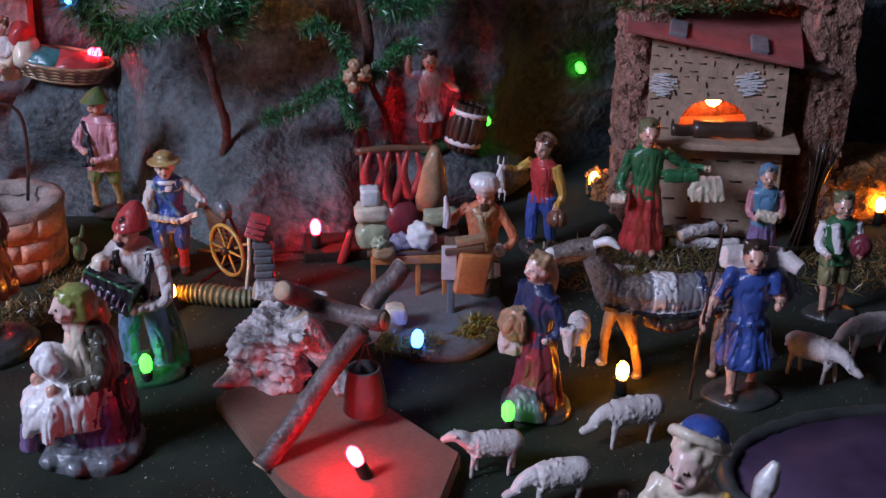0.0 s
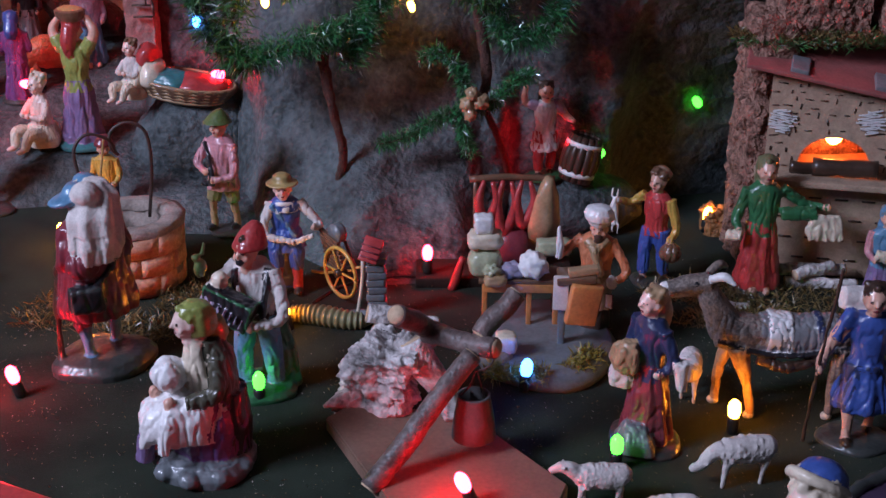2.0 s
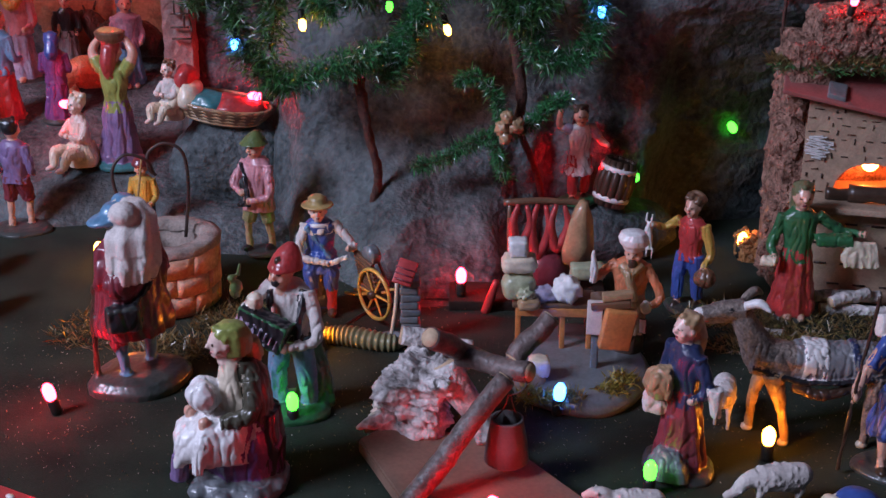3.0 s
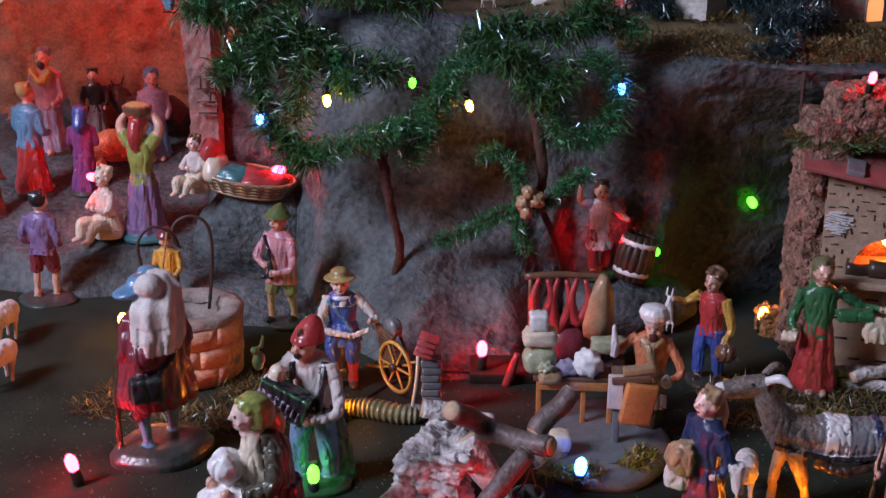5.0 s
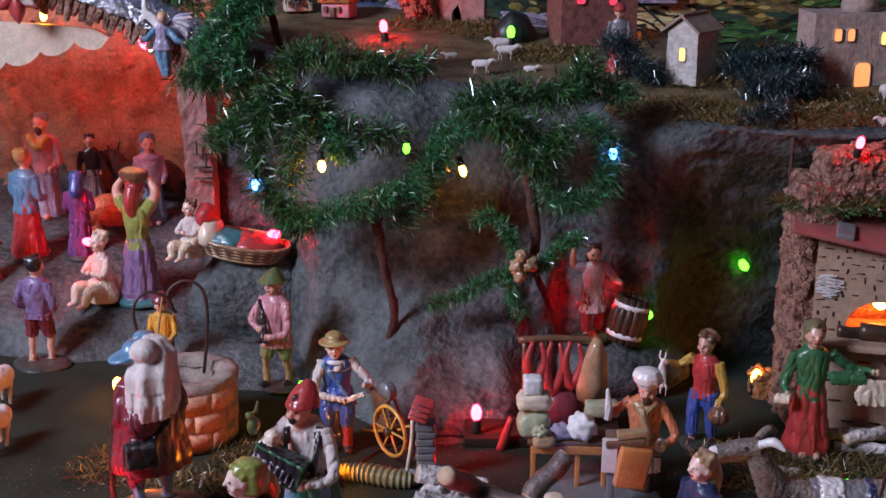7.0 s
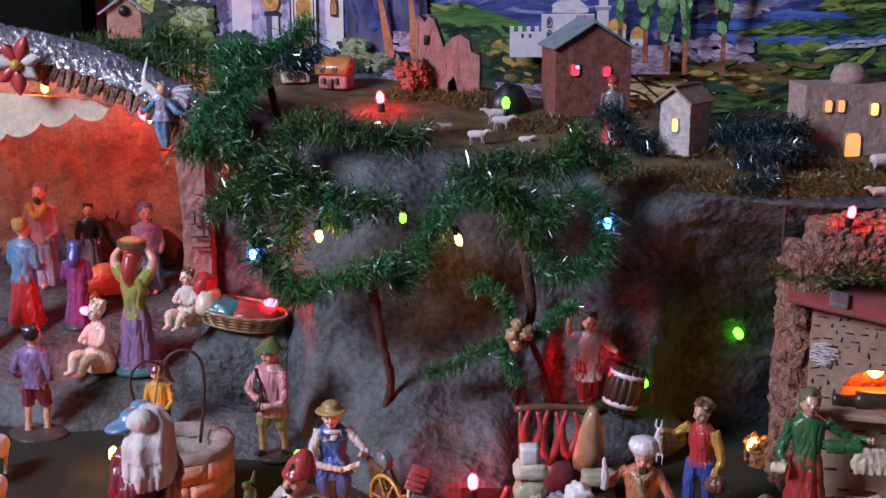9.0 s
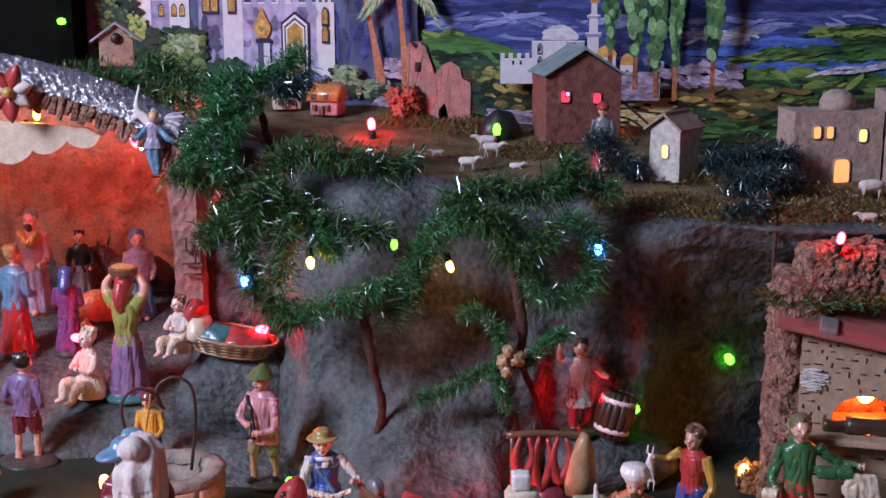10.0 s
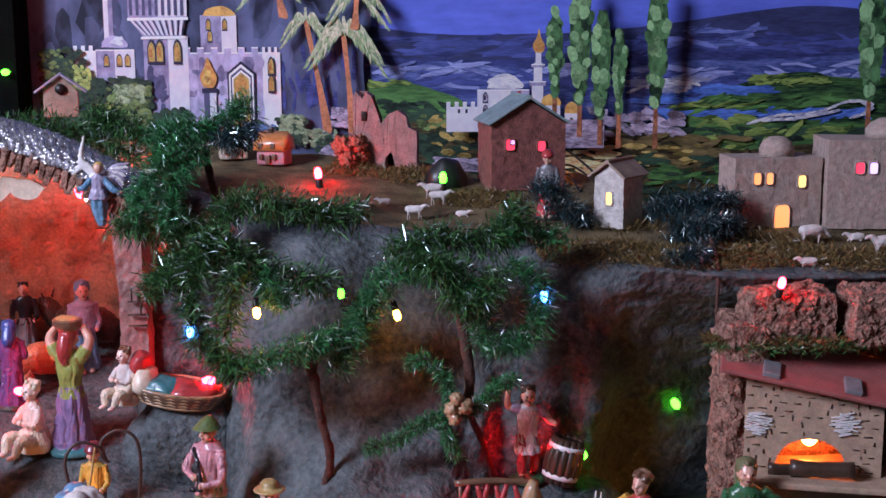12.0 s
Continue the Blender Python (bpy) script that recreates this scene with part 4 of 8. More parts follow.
                top.append([(r0.x, r0.y - 0.018 * s), (p.x, p.y - 0.018 * s), (p.x, p.y + 0.05 * s * (1 - q) + 0.012), (r0.x, r0.y + 0.05 * s * (1 - q) + 0.012)])
            sheet_of("palm_frond", low, P["palm"], spread=3)
            layer[0] += 3
            sheet_of("frond_light", top + low[1::5], P["palm_lit"], spread=3)
            layer[0] += 3

    palm(5.32, 0.35, (5.66, 2.25), 0.62, 1, 7)
    palm(5.96, 0.55, (6.10, 2.3), 0.95, 2, 11)
    palm(6.2, -0.1, (6.15, 0.5), 0.8, 3, 7)
    palm(4.75, -0.5, (4.95, 0.3), 0.8, 4, 7)

    # white mosque
    tower(7.73, 8.3, 1.86, 2.3, P["pale"], 4, "mosque_wall")
    for u in (7.95, 8.08):
        shape("window", [(u - 0.02, 1.97), (u - 0.02, 1.9), (u + 0.02, 1.9), (u + 0.02, 1.97)], P["night"])
    tower(8.27, 8.88, 1.56, 2.3, P["pale"], name="mosque_wall")
    tower(8.86, 9.18, 1.56, 2.3, P["wall"], name="mosque_wall")
    shape("mosque_dome", [(8.44, 1.54), (8.52, 1.36), (8.75, 1.28), (8.96, 1.36), (9.06, 1.54)], P["mist"], smooth=3)
    dabs("dome_light", 10, (8.52, 1.34, 8.72, 1.5), 0.07, 0.6, 0.3, P["pale"])
    for u, v in ((8.41, 1.70), (8.41, 1.92), (9.0, 1.76)):
        window(u, v, 0.035, 0.075, True, P["stone"])
    window(8.66, 1.98, 0.09, 0.13, True, P["red"])
    shape("red_hanging", [(8.92, 1.62), (9.02, 1.58), (9.06, 1.8), (8.94, 1.9)], P["red"])
    tower(9.22, 9.42, 1.5, 2.3, P["pale"], name="minaret", edge=False)
    tower(9.18, 9.46, 1.42, 1.5, P["wall"], name="minaret_ring")
    tower(9.25, 9.4, 1.1, 1.42, P["pale"], name="minaret", edge=False)
    tower(9.21, 9.44, 1.12, 1.18, P["wall"], name="minaret_ring")
    tower(9.28, 9.38, 0.92, 1.1, P["pale"], name="minaret", edge=False)
    shape("minaret_tip", [(9.27, 0.92), (9.23, 0.8), (9.3, 0.66), (9.34, 0.50), (9.37, 0.66), (9.44, 0.8), (9.4, 0.92)], P["orange"], smooth=3)
    for u, v, s in ((9.55, 1.84, 0.17), (9.92, 1.98, 0.12)):
        tower(u - s, u + s, v, 2.5, P["pale"], name="mosque_wall", edge=False)
        shape("dome", [(u - s, v), (u - s * 0.8, v - 0.13), (u, v - 0.2), (u + s * 0.8, v - 0.13), (u + s, v)], P["orange"], smooth=3)
        window(u, v + 0.18, 0.035, 0.08)
    tower(9.7, 10.5, 2.1, 2.6, P["stone"], name="mosque_wall", edge=False)

    def cypress(u, top, low, foot, w):
        shape("cypress_trunk", [(u - 0.035, low - 0.1), (u - 0.045, foot), (u + 0.045, foot), (u + 0.035, low - 0.1)], P["trunk"])
        body, lit = [], []
        for k in range(60):
            s = rnd.random()
            half = w * (0.12 + 0.95 * math.sin(math.pi * min(0.97, s ** 0.75)))
            q = rnd.uniform(-1, 1)
            spot = dab(u + q * half * 0.75, top + (low - top) * s, w * rnd.uniform(0.28, 0.5), 1.5, q * 0.25)
            (lit if q < -0.55 and rnd.random() < 0.75 or rnd.random() < 0.1 else body).append(spot)
        core = [(u + side * w * (0.1 + 0.8 * math.sin(math.pi * min(0.97, s ** 0.75))), top + (low - top) * s) for side, order in ((1, range(10)), (-1, range(9, -1, -1))) for s in (k / 9 for k in order)]
        shape("cypress", core, P["cypress"], smooth=2)
        sheet_of("cypress_leaf", body, P["cypress"], spread=8, kind="stuff")
        layer[0] += 8
        sheet_of("cypress_light", [[(p[0] * 1, p[1]) for p in d] for d in lit], P["cypress_lit"], spread=6, kind="stuff")
        layer[0] += 6

    for u, top, low, foot, w in ((9.62, 0.2, 1.65, 2.2, 0.15), (10.06, -0.2, 1.75, 2.4, 0.21), (10.42, 0.3, 2.05, 2.55, 0.19), (10.75, 0.55, 1.95, 2.6, 0.13), (11.4, -0.3, 1.8, 2.62, 0.21), (15.2, -0.4, 1.75, 2.3, 0.27), (15.75, -0.3, 2.1, 2.4, 0.26), (16.8, 0.0, 1.8, 2.4, 0.25)):
        cypress(u, top, low, foot, w)


poster()
slab("dark_drape", (-0.62, 1.49, 0.42), (0.46, 0.10, 0.50), M["cloth_dark"], "black cloth hanging beside the painting", "drape", kind="structure", bevel=0.02)


# ---- figurines in the foreground ----
def granny(loc, h):
    c = Clay()
    plinth(c, "base_grey", 0.28, 0.27, 0.12)
    for k in range(9):
        a = k * 0.7
        c.ball((0.24 * math.cos(a), -0.02 + 0.24 * math.sin(a), 0.05), (0.07, 0.06, 0.05), "base_grey", 9)
    c.ball((-0.14, -0.24, 0.11), 0.03, "red", 8)
    c.stack([(0, 0.05, 0.06, 0.19, 0.19), (0, 0.03, 0.18, 0.20, 0.22), (0, 0.02, 0.30, 0.20, 0.23), (0, 0.05, 0.44, 0.15, 0.16)], "purple", seg=30, folds=8, depth=0.05)
    c.stack([(0, 0.12, 0.06, 0.17, 0.13), (0, 0.13, 0.30, 0.18, 0.13), (0, 0.12, 0.46, 0.15, 0.12)], "black", folds=5, depth=0.04)
    c.stack([(0.0, -0.07, 0.235, 0.19, 0.25), (0.0, -0.08, 0.29, 0.20, 0.27), (0, -0.09, 0.37, 0.20, 0.26), (0, -0.08, 0.44, 0.18, 0.21), (0, -0.02, 0.49, 0.13, 0.13)], "white", seg=34, folds=9, depth=0.05)
    for x, y0 in ((-0.11, -0.30), (0.02, -0.34), (0.13, -0.28)):
        c.tube([(x * 0.6, -0.14, 0.46), (x, y0 + 0.04, 0.38), (x * 1.05, y0, 0.21)], [0.035, 0.05, 0.03], "white")
    c.tube([(-0.07, -0.30, 0.24), (-0.08, -0.32, 0.08)], [0.055, 0.05], "violet")
    c.stack([(0, 0.08, 0.40, 0.155, 0.12), (0, 0.09, 0.55, 0.15, 0.115), (0, 0.085, 0.68, 0.135, 0.10), (0, 0.05, 0.77, 0.08, 0.08)], "dark_olive", folds=5, depth=0.03)
    c.stack([(0, 0.01, 0.46, 0.10, 0.09), (0, 0.0, 0.60, 0.10, 0.09), (0, 0.0, 0.72, 0.085, 0.075), (0, -0.01, 0.80, 0.05, 0.05)], "cream")
    rnd = random.Random(2)
    for _ in range(26):
        d = Vector((rnd.gauss(0, 1), rnd.gauss(0, 1), rnd.gauss(0, 1))).normalized()
        c.ball((d.x * 0.046, -0.165 + d.y * 0.046, 0.600 + d.z * 0.046), 0.062, "white", 10)
    c.tube([(-0.13, 0.05, 0.69), (-0.18, 0.0, 0.53), (-0.10, -0.15, 0.48)], [0.05, 0.05, 0.035], "olive")
    c.tube([(0.13, 0.05, 0.69), (0.19, 0.02, 0.53), (0.12, -0.12, 0.47)], [0.05, 0.055, 0.045], "dark_olive")
    c.ball((-0.08, -0.23, 0.48), 0.038, "skin", 9)
    c.ball((0.09, -0.21, 0.48), 0.038, "skin", 9)
    head(c, (0, -0.05, 0.875), "skin_pale", "lime", None, s=1.18)
    c.stack([(0, 0.025, 0.80, 0.085, 0.075), (0, 0.025, 0.86, 0.094, 0.090), (0, 0.015, 0.92, 0.092, 0.094), (0, 0.0, 0.965, 0.075, 0.078), (0, 0.0, 0.99, 0.03, 0.03)], "lime", folds=6, depth=0.04)
    c.tube([(0, 0.09, 0.86), (0, 0.12, 0.76), (0, 0.11, 0.68)], [0.06, 0.06, 0.02], "lime")
    c.finish("granny_figurine", loc, h, -62, "seated old woman figurine in green headscarf holding white wool")


def accordionist(loc, h):
    c = Clay()
    plinth(c, "green", 0.20, 0.20, 0.07)
    c.stack([(0.06, 0.12, 0.02, 0.12, 0.10), (0.06, 0.12, 0.20, 0.10, 0.08), (0.05, 0.10, 0.40, 0.06, 0.05)], "moss_green", folds=5, depth=0.08)
    legs(c, "denim", shoe="dark_brown", cut=0.08, stride=0.03, spread=0.075)
    torso(c, "plaster", 1.15, belt="dark_brown")
    c.stack([(0.07, 0.11, 0.05, 0.12, 0.07), (0.06, 0.10, 0.30, 0.10, 0.06), (0.04, 0.08, 0.48, 0.07, 0.05)], "green", folds=7, depth=0.08)
    c.tube([(-0.08, -0.08, 0.77), (-0.06, -0.13, 0.60)], [0.018, 0.018], "black")
    c.tube([(0.10, -0.02, 0.78), (0.12, -0.09, 0.66), (0.11, -0.12, 0.52)], [0.02, 0.022, 0.02], "black")
    c.box((-0.05, -0.20, 0.60), (0.30, 0.13, 0.17), "black", 10, 0.014, (0, 22))
    for k in range(8):
        c.box((-0.175 + k * 0.036, -0.275, 0.655 - k * 0.015), (0.012, 0.02, 0.060), "lilac", 10, 0.0, (0, 22))
        c.ball((-0.175 + k * 0.034, -0.280, 0.595 - k * 0.015), 0.011, "grey", 6)
    arm(c, 1, (0.09, -0.20, 0.50), "plaster", bend=(0.07, 0.03, -0.06))
    arm(c, -1, (-0.16, -0.20, 0.66), "plaster", bend=(0.02, -0.02, -0.02))
    c.ball((-0.10, -0.19, 0.74), (0.05, 0.05, 0.05), "cream", 10)
    c.ball((-0.24, -0.16, 0.77), (0.036, 0.045, 0.06), "moss_green", 10)
    c.ball((-0.25, -0.18, 0.84), 0.026, "moss_green", 8)
    c.tube([(-0.23, -0.15, 0.85), (-0.22, -0.14, 0.92)], [0.014, 0.008], "moss_green")
    head(c, (-0.01, -0.06, 0.875), "skin", "dark_brown", None, s=1.1)
    c.ball((-0.01, -0.125, 0.835), (0.028, 0.02, 0.022), "black", 8)
    c.stack([(0, -0.03, 0.895, 0.098, 0.102), (0, -0.03, 0.915, 0.092, 0.096), (0, -0.01, 0.955, 0.080, 0.082), (0.005, 0.005, 1.0, 0.052, 0.054), (0.01, 0.01, 1.03, 0.018, 0.018)], "red", folds=5, depth=0.03)
    c.finish("accordionist_figurine", loc, h, -28, "man figurine in red cap playing a black accordion")


def sharpener(loc, h):
    c = Clay()
    torso(c, "blue", 1.15, low=0.42)
    for side in (-1, 1):
        c.tube([(0.06 * side, 0, 0.46), (0.08 * side, -0.12, 0.40), (0.08 * side, -0.12, 0.24)], [0.075, 0.07, 0.06], "blue")
        c.tube([(0.08 * side, -0.12, 0.26), (0.08 * side, -0.12, 0.06)], [0.05, 0.045], "red")
        c.ball((0.08 * side, -0.16, 0.04), (0.04, 0.07, 0.035), "dark_brown", 9)
    c.tube([(-0.11, -0.07, 0.76), (0.08, -0.10, 0.50)], [0.02, 0.02], "sky")
    c.stack([(0, -0.02, 0.38, 0.16, 0.15), (0, -0.02, 0.46, 0.145, 0.13), (0, 0, 0.54, 0.12, 0.10)], "blue", folds=8, depth=0.07)
    arm(c, -1, (0.06, -0.22, 0.50), "plaster", bend=(0.10, 0.0, -0.06))
    arm(c, 1, (0.22, -0.16, 0.60), "plaster", bend=(0.06, 0.0, -0.06))
    c.box((0.15, -0.23, 0.53), (0.16, 0.016, 0.05), "white", 0, 0.004, (0, -22))
    c.stack([(0, -0.02, 0.70, 0.10, 0.085), (0, -0.02, 0.78, 0.085, 0.07)], "white")
    c.box((0.0, 0.06, 0.2), (0.16, 0.14, 0.40), "dark_brown", 0, 0.02)
    head(c, (-0.01, -0.03, 0.885), "skin_pale", "dark_brown", "brim", "straw", s=1.22)
    c.finish("knife_sharpener_figurine", loc, h, 4, "boy figurine in blue tunic and straw hat sharpening a knife")


def grinder_cart(loc, turn):
    ob = thing("grindstone_cart", loc, turn, "small wooden knife grinder's cart with a spoked yellow wheel", "cart")
    ob.matrix_world = ob.matrix_world @ Matrix.Scale(0.84, 4)
    bm = bmesh.new()
    tube(bm, [(0.030 * math.cos(a), 0, 0.030 + 0.022 * math.sin(a)) for a in (2 * math.pi * k / 24 for k in range(25))], 0.0018, 0, 8, 48)
    for v in bm.verts:
        v.co.x *= 0.74
    wheel = part("wheel", bm, M["yellow"], ob, "yellow spoked wheel")
    for k in range(6):
        a = math.pi * k / 3
        bm = bmesh.new()
        tube(bm, [(0, 0, 0.030), (0.021 * math.cos(a), 0, 0.030 + 0.021 * math.sin(a))], [0.0012, 0.0008], 0, 6)
        part("spoke", bm, M["yellow"], wheel)
    bm = bmesh.new()
    tube(bm, [(0, -0.005, 0.030), (0, 0.012, 0.030)], [0.0035, 0.0035], 0, 10)
    part("hub", bm, M["dark_brown"], wheel)
    for y in (0.006, 0.016):
        bm = bmesh.new()
        tube(bm, [(0.0, y, 0.030), (-0.022, y, 0.060)], 0.0015, 0, 6)
        part("strut", bm, M["brown"], ob)
        bm = bmesh.new()
        tube(bm, [(0.008, y, 0.033), (-0.030, y, 0.018), (-0.052, y, 0.012)], 0.0014, 0, 6)
        part("handle", bm, M["yellow"], ob)
    for k in range(8):
        bm = bmesh.new()
        box(bm, (-0.020 + 0.0012 * k, 0.004, 0.056 - 0.0036 * k), (0.027, 0.004, 0.0026), 0, 0, 0.0004, (0, 12))
        part("slat", bm, M["brown"], ob)
    bm = bmesh.new()
    tube(bm, [(-0.014, 0.004, 0.060), (-0.014, 0.012, 0.060)], [0.0085, 0.0085], 0, 20)
    part("grindstone", bm, M["base_grey"], ob, "grey grindstone")


def pump(loc, turn):
    ob = thing("water_pump", loc, turn, "small grey stone water pump with a tilted red roof", "water pump")
    for k in range(9):
        bm = bmesh.new()
        box(bm, (0.0004 * (-1) ** k, 0, 0.003 + 0.0055 * k), (0.0135 - 0.0006 * (k % 2), 0.013, 0.0052), 0, 3 * (-1) ** k, 0.001)
        part("stone_course", bm, M["base_grey"], ob)
    bm = bmesh.new()
    box(bm, (-0.003, -0.006, 0.056), (0.0135, 0.0025, 0.018), 0, -14, 0.0008, (-38, 14))
    roof = part("roof", bm, M["red"], ob, "glossy red roof")
    for k in range(4):
        bm = bmesh.new()
        box(bm, (-0.0033 + 0.0006 * (k - 1.5), -0.0074 + 0.0032 * (k - 1.5), 0.0570 + 0.0029 * (k - 1.5)), (0.0137, 0.0012, 0.001), 0, -14, 0, (-38, 14))
        part("batten", bm, M["wine"], roof)
    bm = bmesh.new()
    tube(bm, [(-0.009, -0.004, 0.048), (-0.010, -0.004, 0.030), (-0.014, -0.006, 0.004)], 0.0013, 0, 7)
    part("pipe", bm, M["cream"], ob)
    bm = bmesh.new()
    stack(bm, [(-0.013, -0.004, 0, 0.010, 0.009), (-0.013, -0.004, 0.006, 0.011, 0.010), (-0.013, -0.004, 0.0062, 0.008, 0.007), (-0.013, -0.004, 0.003, 0.007, 0.006)], 0, 16)
    part("basin", bm, M["grey"], ob)


def pink_shepherd(loc, h):
    c = Clay()
    plinth(c, "base_dark", 0.15, 0.13, 0.03)
    legs(c, "khaki", skin="tan", shoe="black", cut=0.27, stride=0.06, spread=0.07)
    c.stack([(0, 0, 0.38, 0.15, 0.12), (0, 0, 0.46, 0.135, 0.11), (0, 0, 0.56, 0.115, 0.10), (0, 0, 0.70, 0.13, 0.10), (0, 0, 0.78, 0.12, 0.085), (0, 0, 0.82, 0.07, 0.06)], "pink", folds=6, depth=0.03)
    arm(c, -1, (-0.03, -0.17, 0.56), "pink", bend=(0.05, -0.02, -0.03))
    arm(c, 1, (0.05, -0.17, 0.50), "pink", bend=(0.06, 0.0, -0.05))
    c.tube([(-0.10, -0.09, 0.78), (0.0, -0.14, 0.60), (0.02, -0.16, 0.44)], [0.016, 0.02, 0.03], "black")
    c.ball((-0.03, -0.18, 0.46), (0.035, 0.03, 0.03), "black", 8)
    head(c, (0, -0.02, 0.90), "skin", "tan", "cone", "moss_green", s=1.15)
    c.finish("pink_coat_shepherd_figurine", loc, h, -35, "shepherd figurine in pink coat and green felt hat")


def sack_carrier(loc, h):
    c = Clay()
    plinth(c, "base_dark", 0.26, 0.22, 0.09)
    legs(c, "wine", skin="sky", shoe="red", cut=0.24, stride=0.06, spread=0.08)
    c.stack([(0, 0, 0.30, 0.19, 0.16), (0, 0, 0.36, 0.20, 0.165), (0, 0, 0.50, 0.175, 0.15), (0, 0, 0.66, 0.175, 0.145), (0, 0, 0.76, 0.16, 0.12), (0, 0, 0.82, 0.08, 0.07)], "wine", folds=7, depth=0.05)
    c.ball((0.08, 0.12, 0.61), (0.10, 0.07, 0.08), "wine", 12)
    c.stack([(0.02, 0.13, 0.62, 0.10, 0.08), (0.01, 0.12, 0.70, 0.13, 0.10), (0.0, 0.09, 0.84, 0.125, 0.105), (-0.03, 0.05, 0.93, 0.10, 0.095), (-0.04, 0.02, 0.99, 0.05, 0.05)], "plaster", folds=7, depth=0.11)
    c.ball((0.03, 0.09, 0.95), (0.07, 0.08, 0.06), "plaster", 12)
    c.ball((0.10, 0.01, 0.915), (0.095, 0.085, 0.028), "sky", 14, (0, 12, 0))
    c.ball((0.06, 0.0, 0.94), (0.06, 0.06, 0.045), "sky", 12)
    arm(c, -1, (-0.10, 0.02, 0.62), "wine")
    arm(c, 1, (0.13, -0.06, 0.56), "wine")
    c.box((0.10, 0.15, 0.44), (0.17, 0.08, 0.14), "black", -10, 0.02)
    c.tube([(0.08, 0.16, 0.48), (-0.06, 0.16, 0.62), (-0.12, 0.06, 0.76)], [0.016, 0.016, 0.016], "black")
    c.tube([(0.17, -0.05, 0.56), (0.20, -0.04, 0.30), (0.21, -0.02, 0.06)], [0.02, 0.02, 0.02], "dark_brown")
    head(c, (-0.02, -0.08, 0.89), "skin", "cream", "brim", "sky", s=1.0)
    c.finish("sack_carrier_figurine", loc, h, -150, "man figurine in wine red coat bearing a cream sack")


def well(loc, turn):
    ob = thing("water_well", loc, turn, "round terracotta toy well with wire hoop and pale rim", "well")
    ob.matrix_world = ob.matrix_world @ Matrix.Diagonal((1.2, 1.2, 1.02, 1))
    bm = bmesh.new()
    seg = 40
    stack(bm, [(0, 0, 0, 0.029, 0.029), (0, 0, 0.012, 0.0314, 0.0314), (0, 0, 0.045, 0.0324, 0.0324), (0, 0, 0.050, 0.031, 0.031), (0, 0, 0.050, 0.022, 0.022), (0, 0, 0.012, 0.020, 0.020)], 0, seg)
    roughen(bm, 0.0014, 60)
    wall = part("well_wall", bm, M["rim"], ob)
    for row in range(3):
        for k in range(9):
            a = 2 * math.pi * (k + 0.5 * (row % 2)) / 9
            bm = bmesh.new()
            loops = []
            for u in range(6):
                b = a + (u / 5 - 0.5) * 0.682
                loops.append([((r + 0.0006 * row) * math.cos(b), (r + 0.0006 * row) * math.sin(b), z) for r, z in ((0.0295, 0.003 + row * 0.0145), (0.0318, 0.003 + row * 0.0145), (0.0320, 0.0171 + row * 0.0145), (0.0298, 0.0171 + row * 0.0145))])
            rings(bm, loops)
            roughen(bm, 0.0008, 90, k)
            part("brick", bm, M["brickclay"], wall)
    bm = bmesh.new()
    stack(bm, [(0, 0, 0.0465, 0.033, 0.033), (0, 0, 0.0520, 0.0335, 0.0335), (0, 0, 0.0535, 0.030, 0.030), (0, 0, 0.0530, 0.0225, 0.0225), (0, 0, 0.046, 0.0215, 0.0215)], 0, seg, cap=False)
    roughen(bm, 0.0018, 110)
    part("rim", bm, M["rim"], ob, "crumbly pale rim")
    bm = bmesh.new()
    stack(bm, [(0, 0, 0.014, 0.0215, 0.0215), (0, 0, 0.016, 0.0215, 0.0215)], 0, seg)
    part("water", bm, M["bare_black"], ob, "dark water")
    bm = bmesh.new()
    tube(bm, [(0.012, 0.010, 0.045), (0.016, 0.010, 0.085), (0.014, 0.010, 0.110), (0.004, 0.010, 0.118), (-0.006, 0.010, 0.112), (-0.007, 0.010, 0.100), (-0.003, 0.010, 0.094)], 0.0011, 0, 7, 40)
    part("wire_hook", bm, M["wire"], ob)
    bm = bmesh.new()
    tube(bm, [(-0.018, -0.008, 0.045), (-0.024, -0.006, 0.075), (-0.028, -0.004, 0.103), (-0.020, -0.002, 0.115), (-0.008, 0.0, 0.110), (-0.004, 0.004, 0.098)], 0.0011, 0, 7, 40)
    part("wire_hook", bm, M["wire"], ob)
    bm = bmesh.new()
    tube(bm, [(-0.010, 0.0, 0.112), (-0.014, -0.002, 0.085), (-0.019, -0.010, 0.050), (-0.012, -0.012, 0.040)], 0.0007, 0, 6, 24)
    part("cord", bm, M["straw"], ob, "pale cord")


def plain_person(name, label, loc, h, face, top, low, kind="legs", hair="brown", hat=None, hat_key="red", arms=((-0.12, -0.14, 0.50), (0.12, -0.14, 0.50)), sleeve=None, skin="skin", base="base_dark", extra=None, long_hair=False, cut=0.25, s=1.1, wide=1.05, bare=0.0, belt=None, shoe="dark_brown", beard=None, stride=0.05, base_r=0.2, bend=(0.0, 0.05, -0.04)):
    c = Clay()
    plinth(c, base, base_r, base_r * 0.85, 0.05)
    if kind == "legs":
        legs(c, low, skin, shoe, cut, stride, 0.065)
    else:
        skirt(c, low)
        for side in (-1, 1):
            c.ball((0.05 * side, -0.14, 0.05), (0.03, 0.05, 0.025), skin, 8)
    torso(c, top, wide, belt=belt)
    for side, hand in zip((-1, 1), arms):
        if hand:
            arm(c, side, hand, sleeve or top, skin, bare=bare, bend=bend)
    head(c, (0, -0.02, 0.90), skin, hair, hat, hat_key, long_hair, beard, s)
    if extra:
        extra(c)
    return c.finish(name, loc, h, face, label)


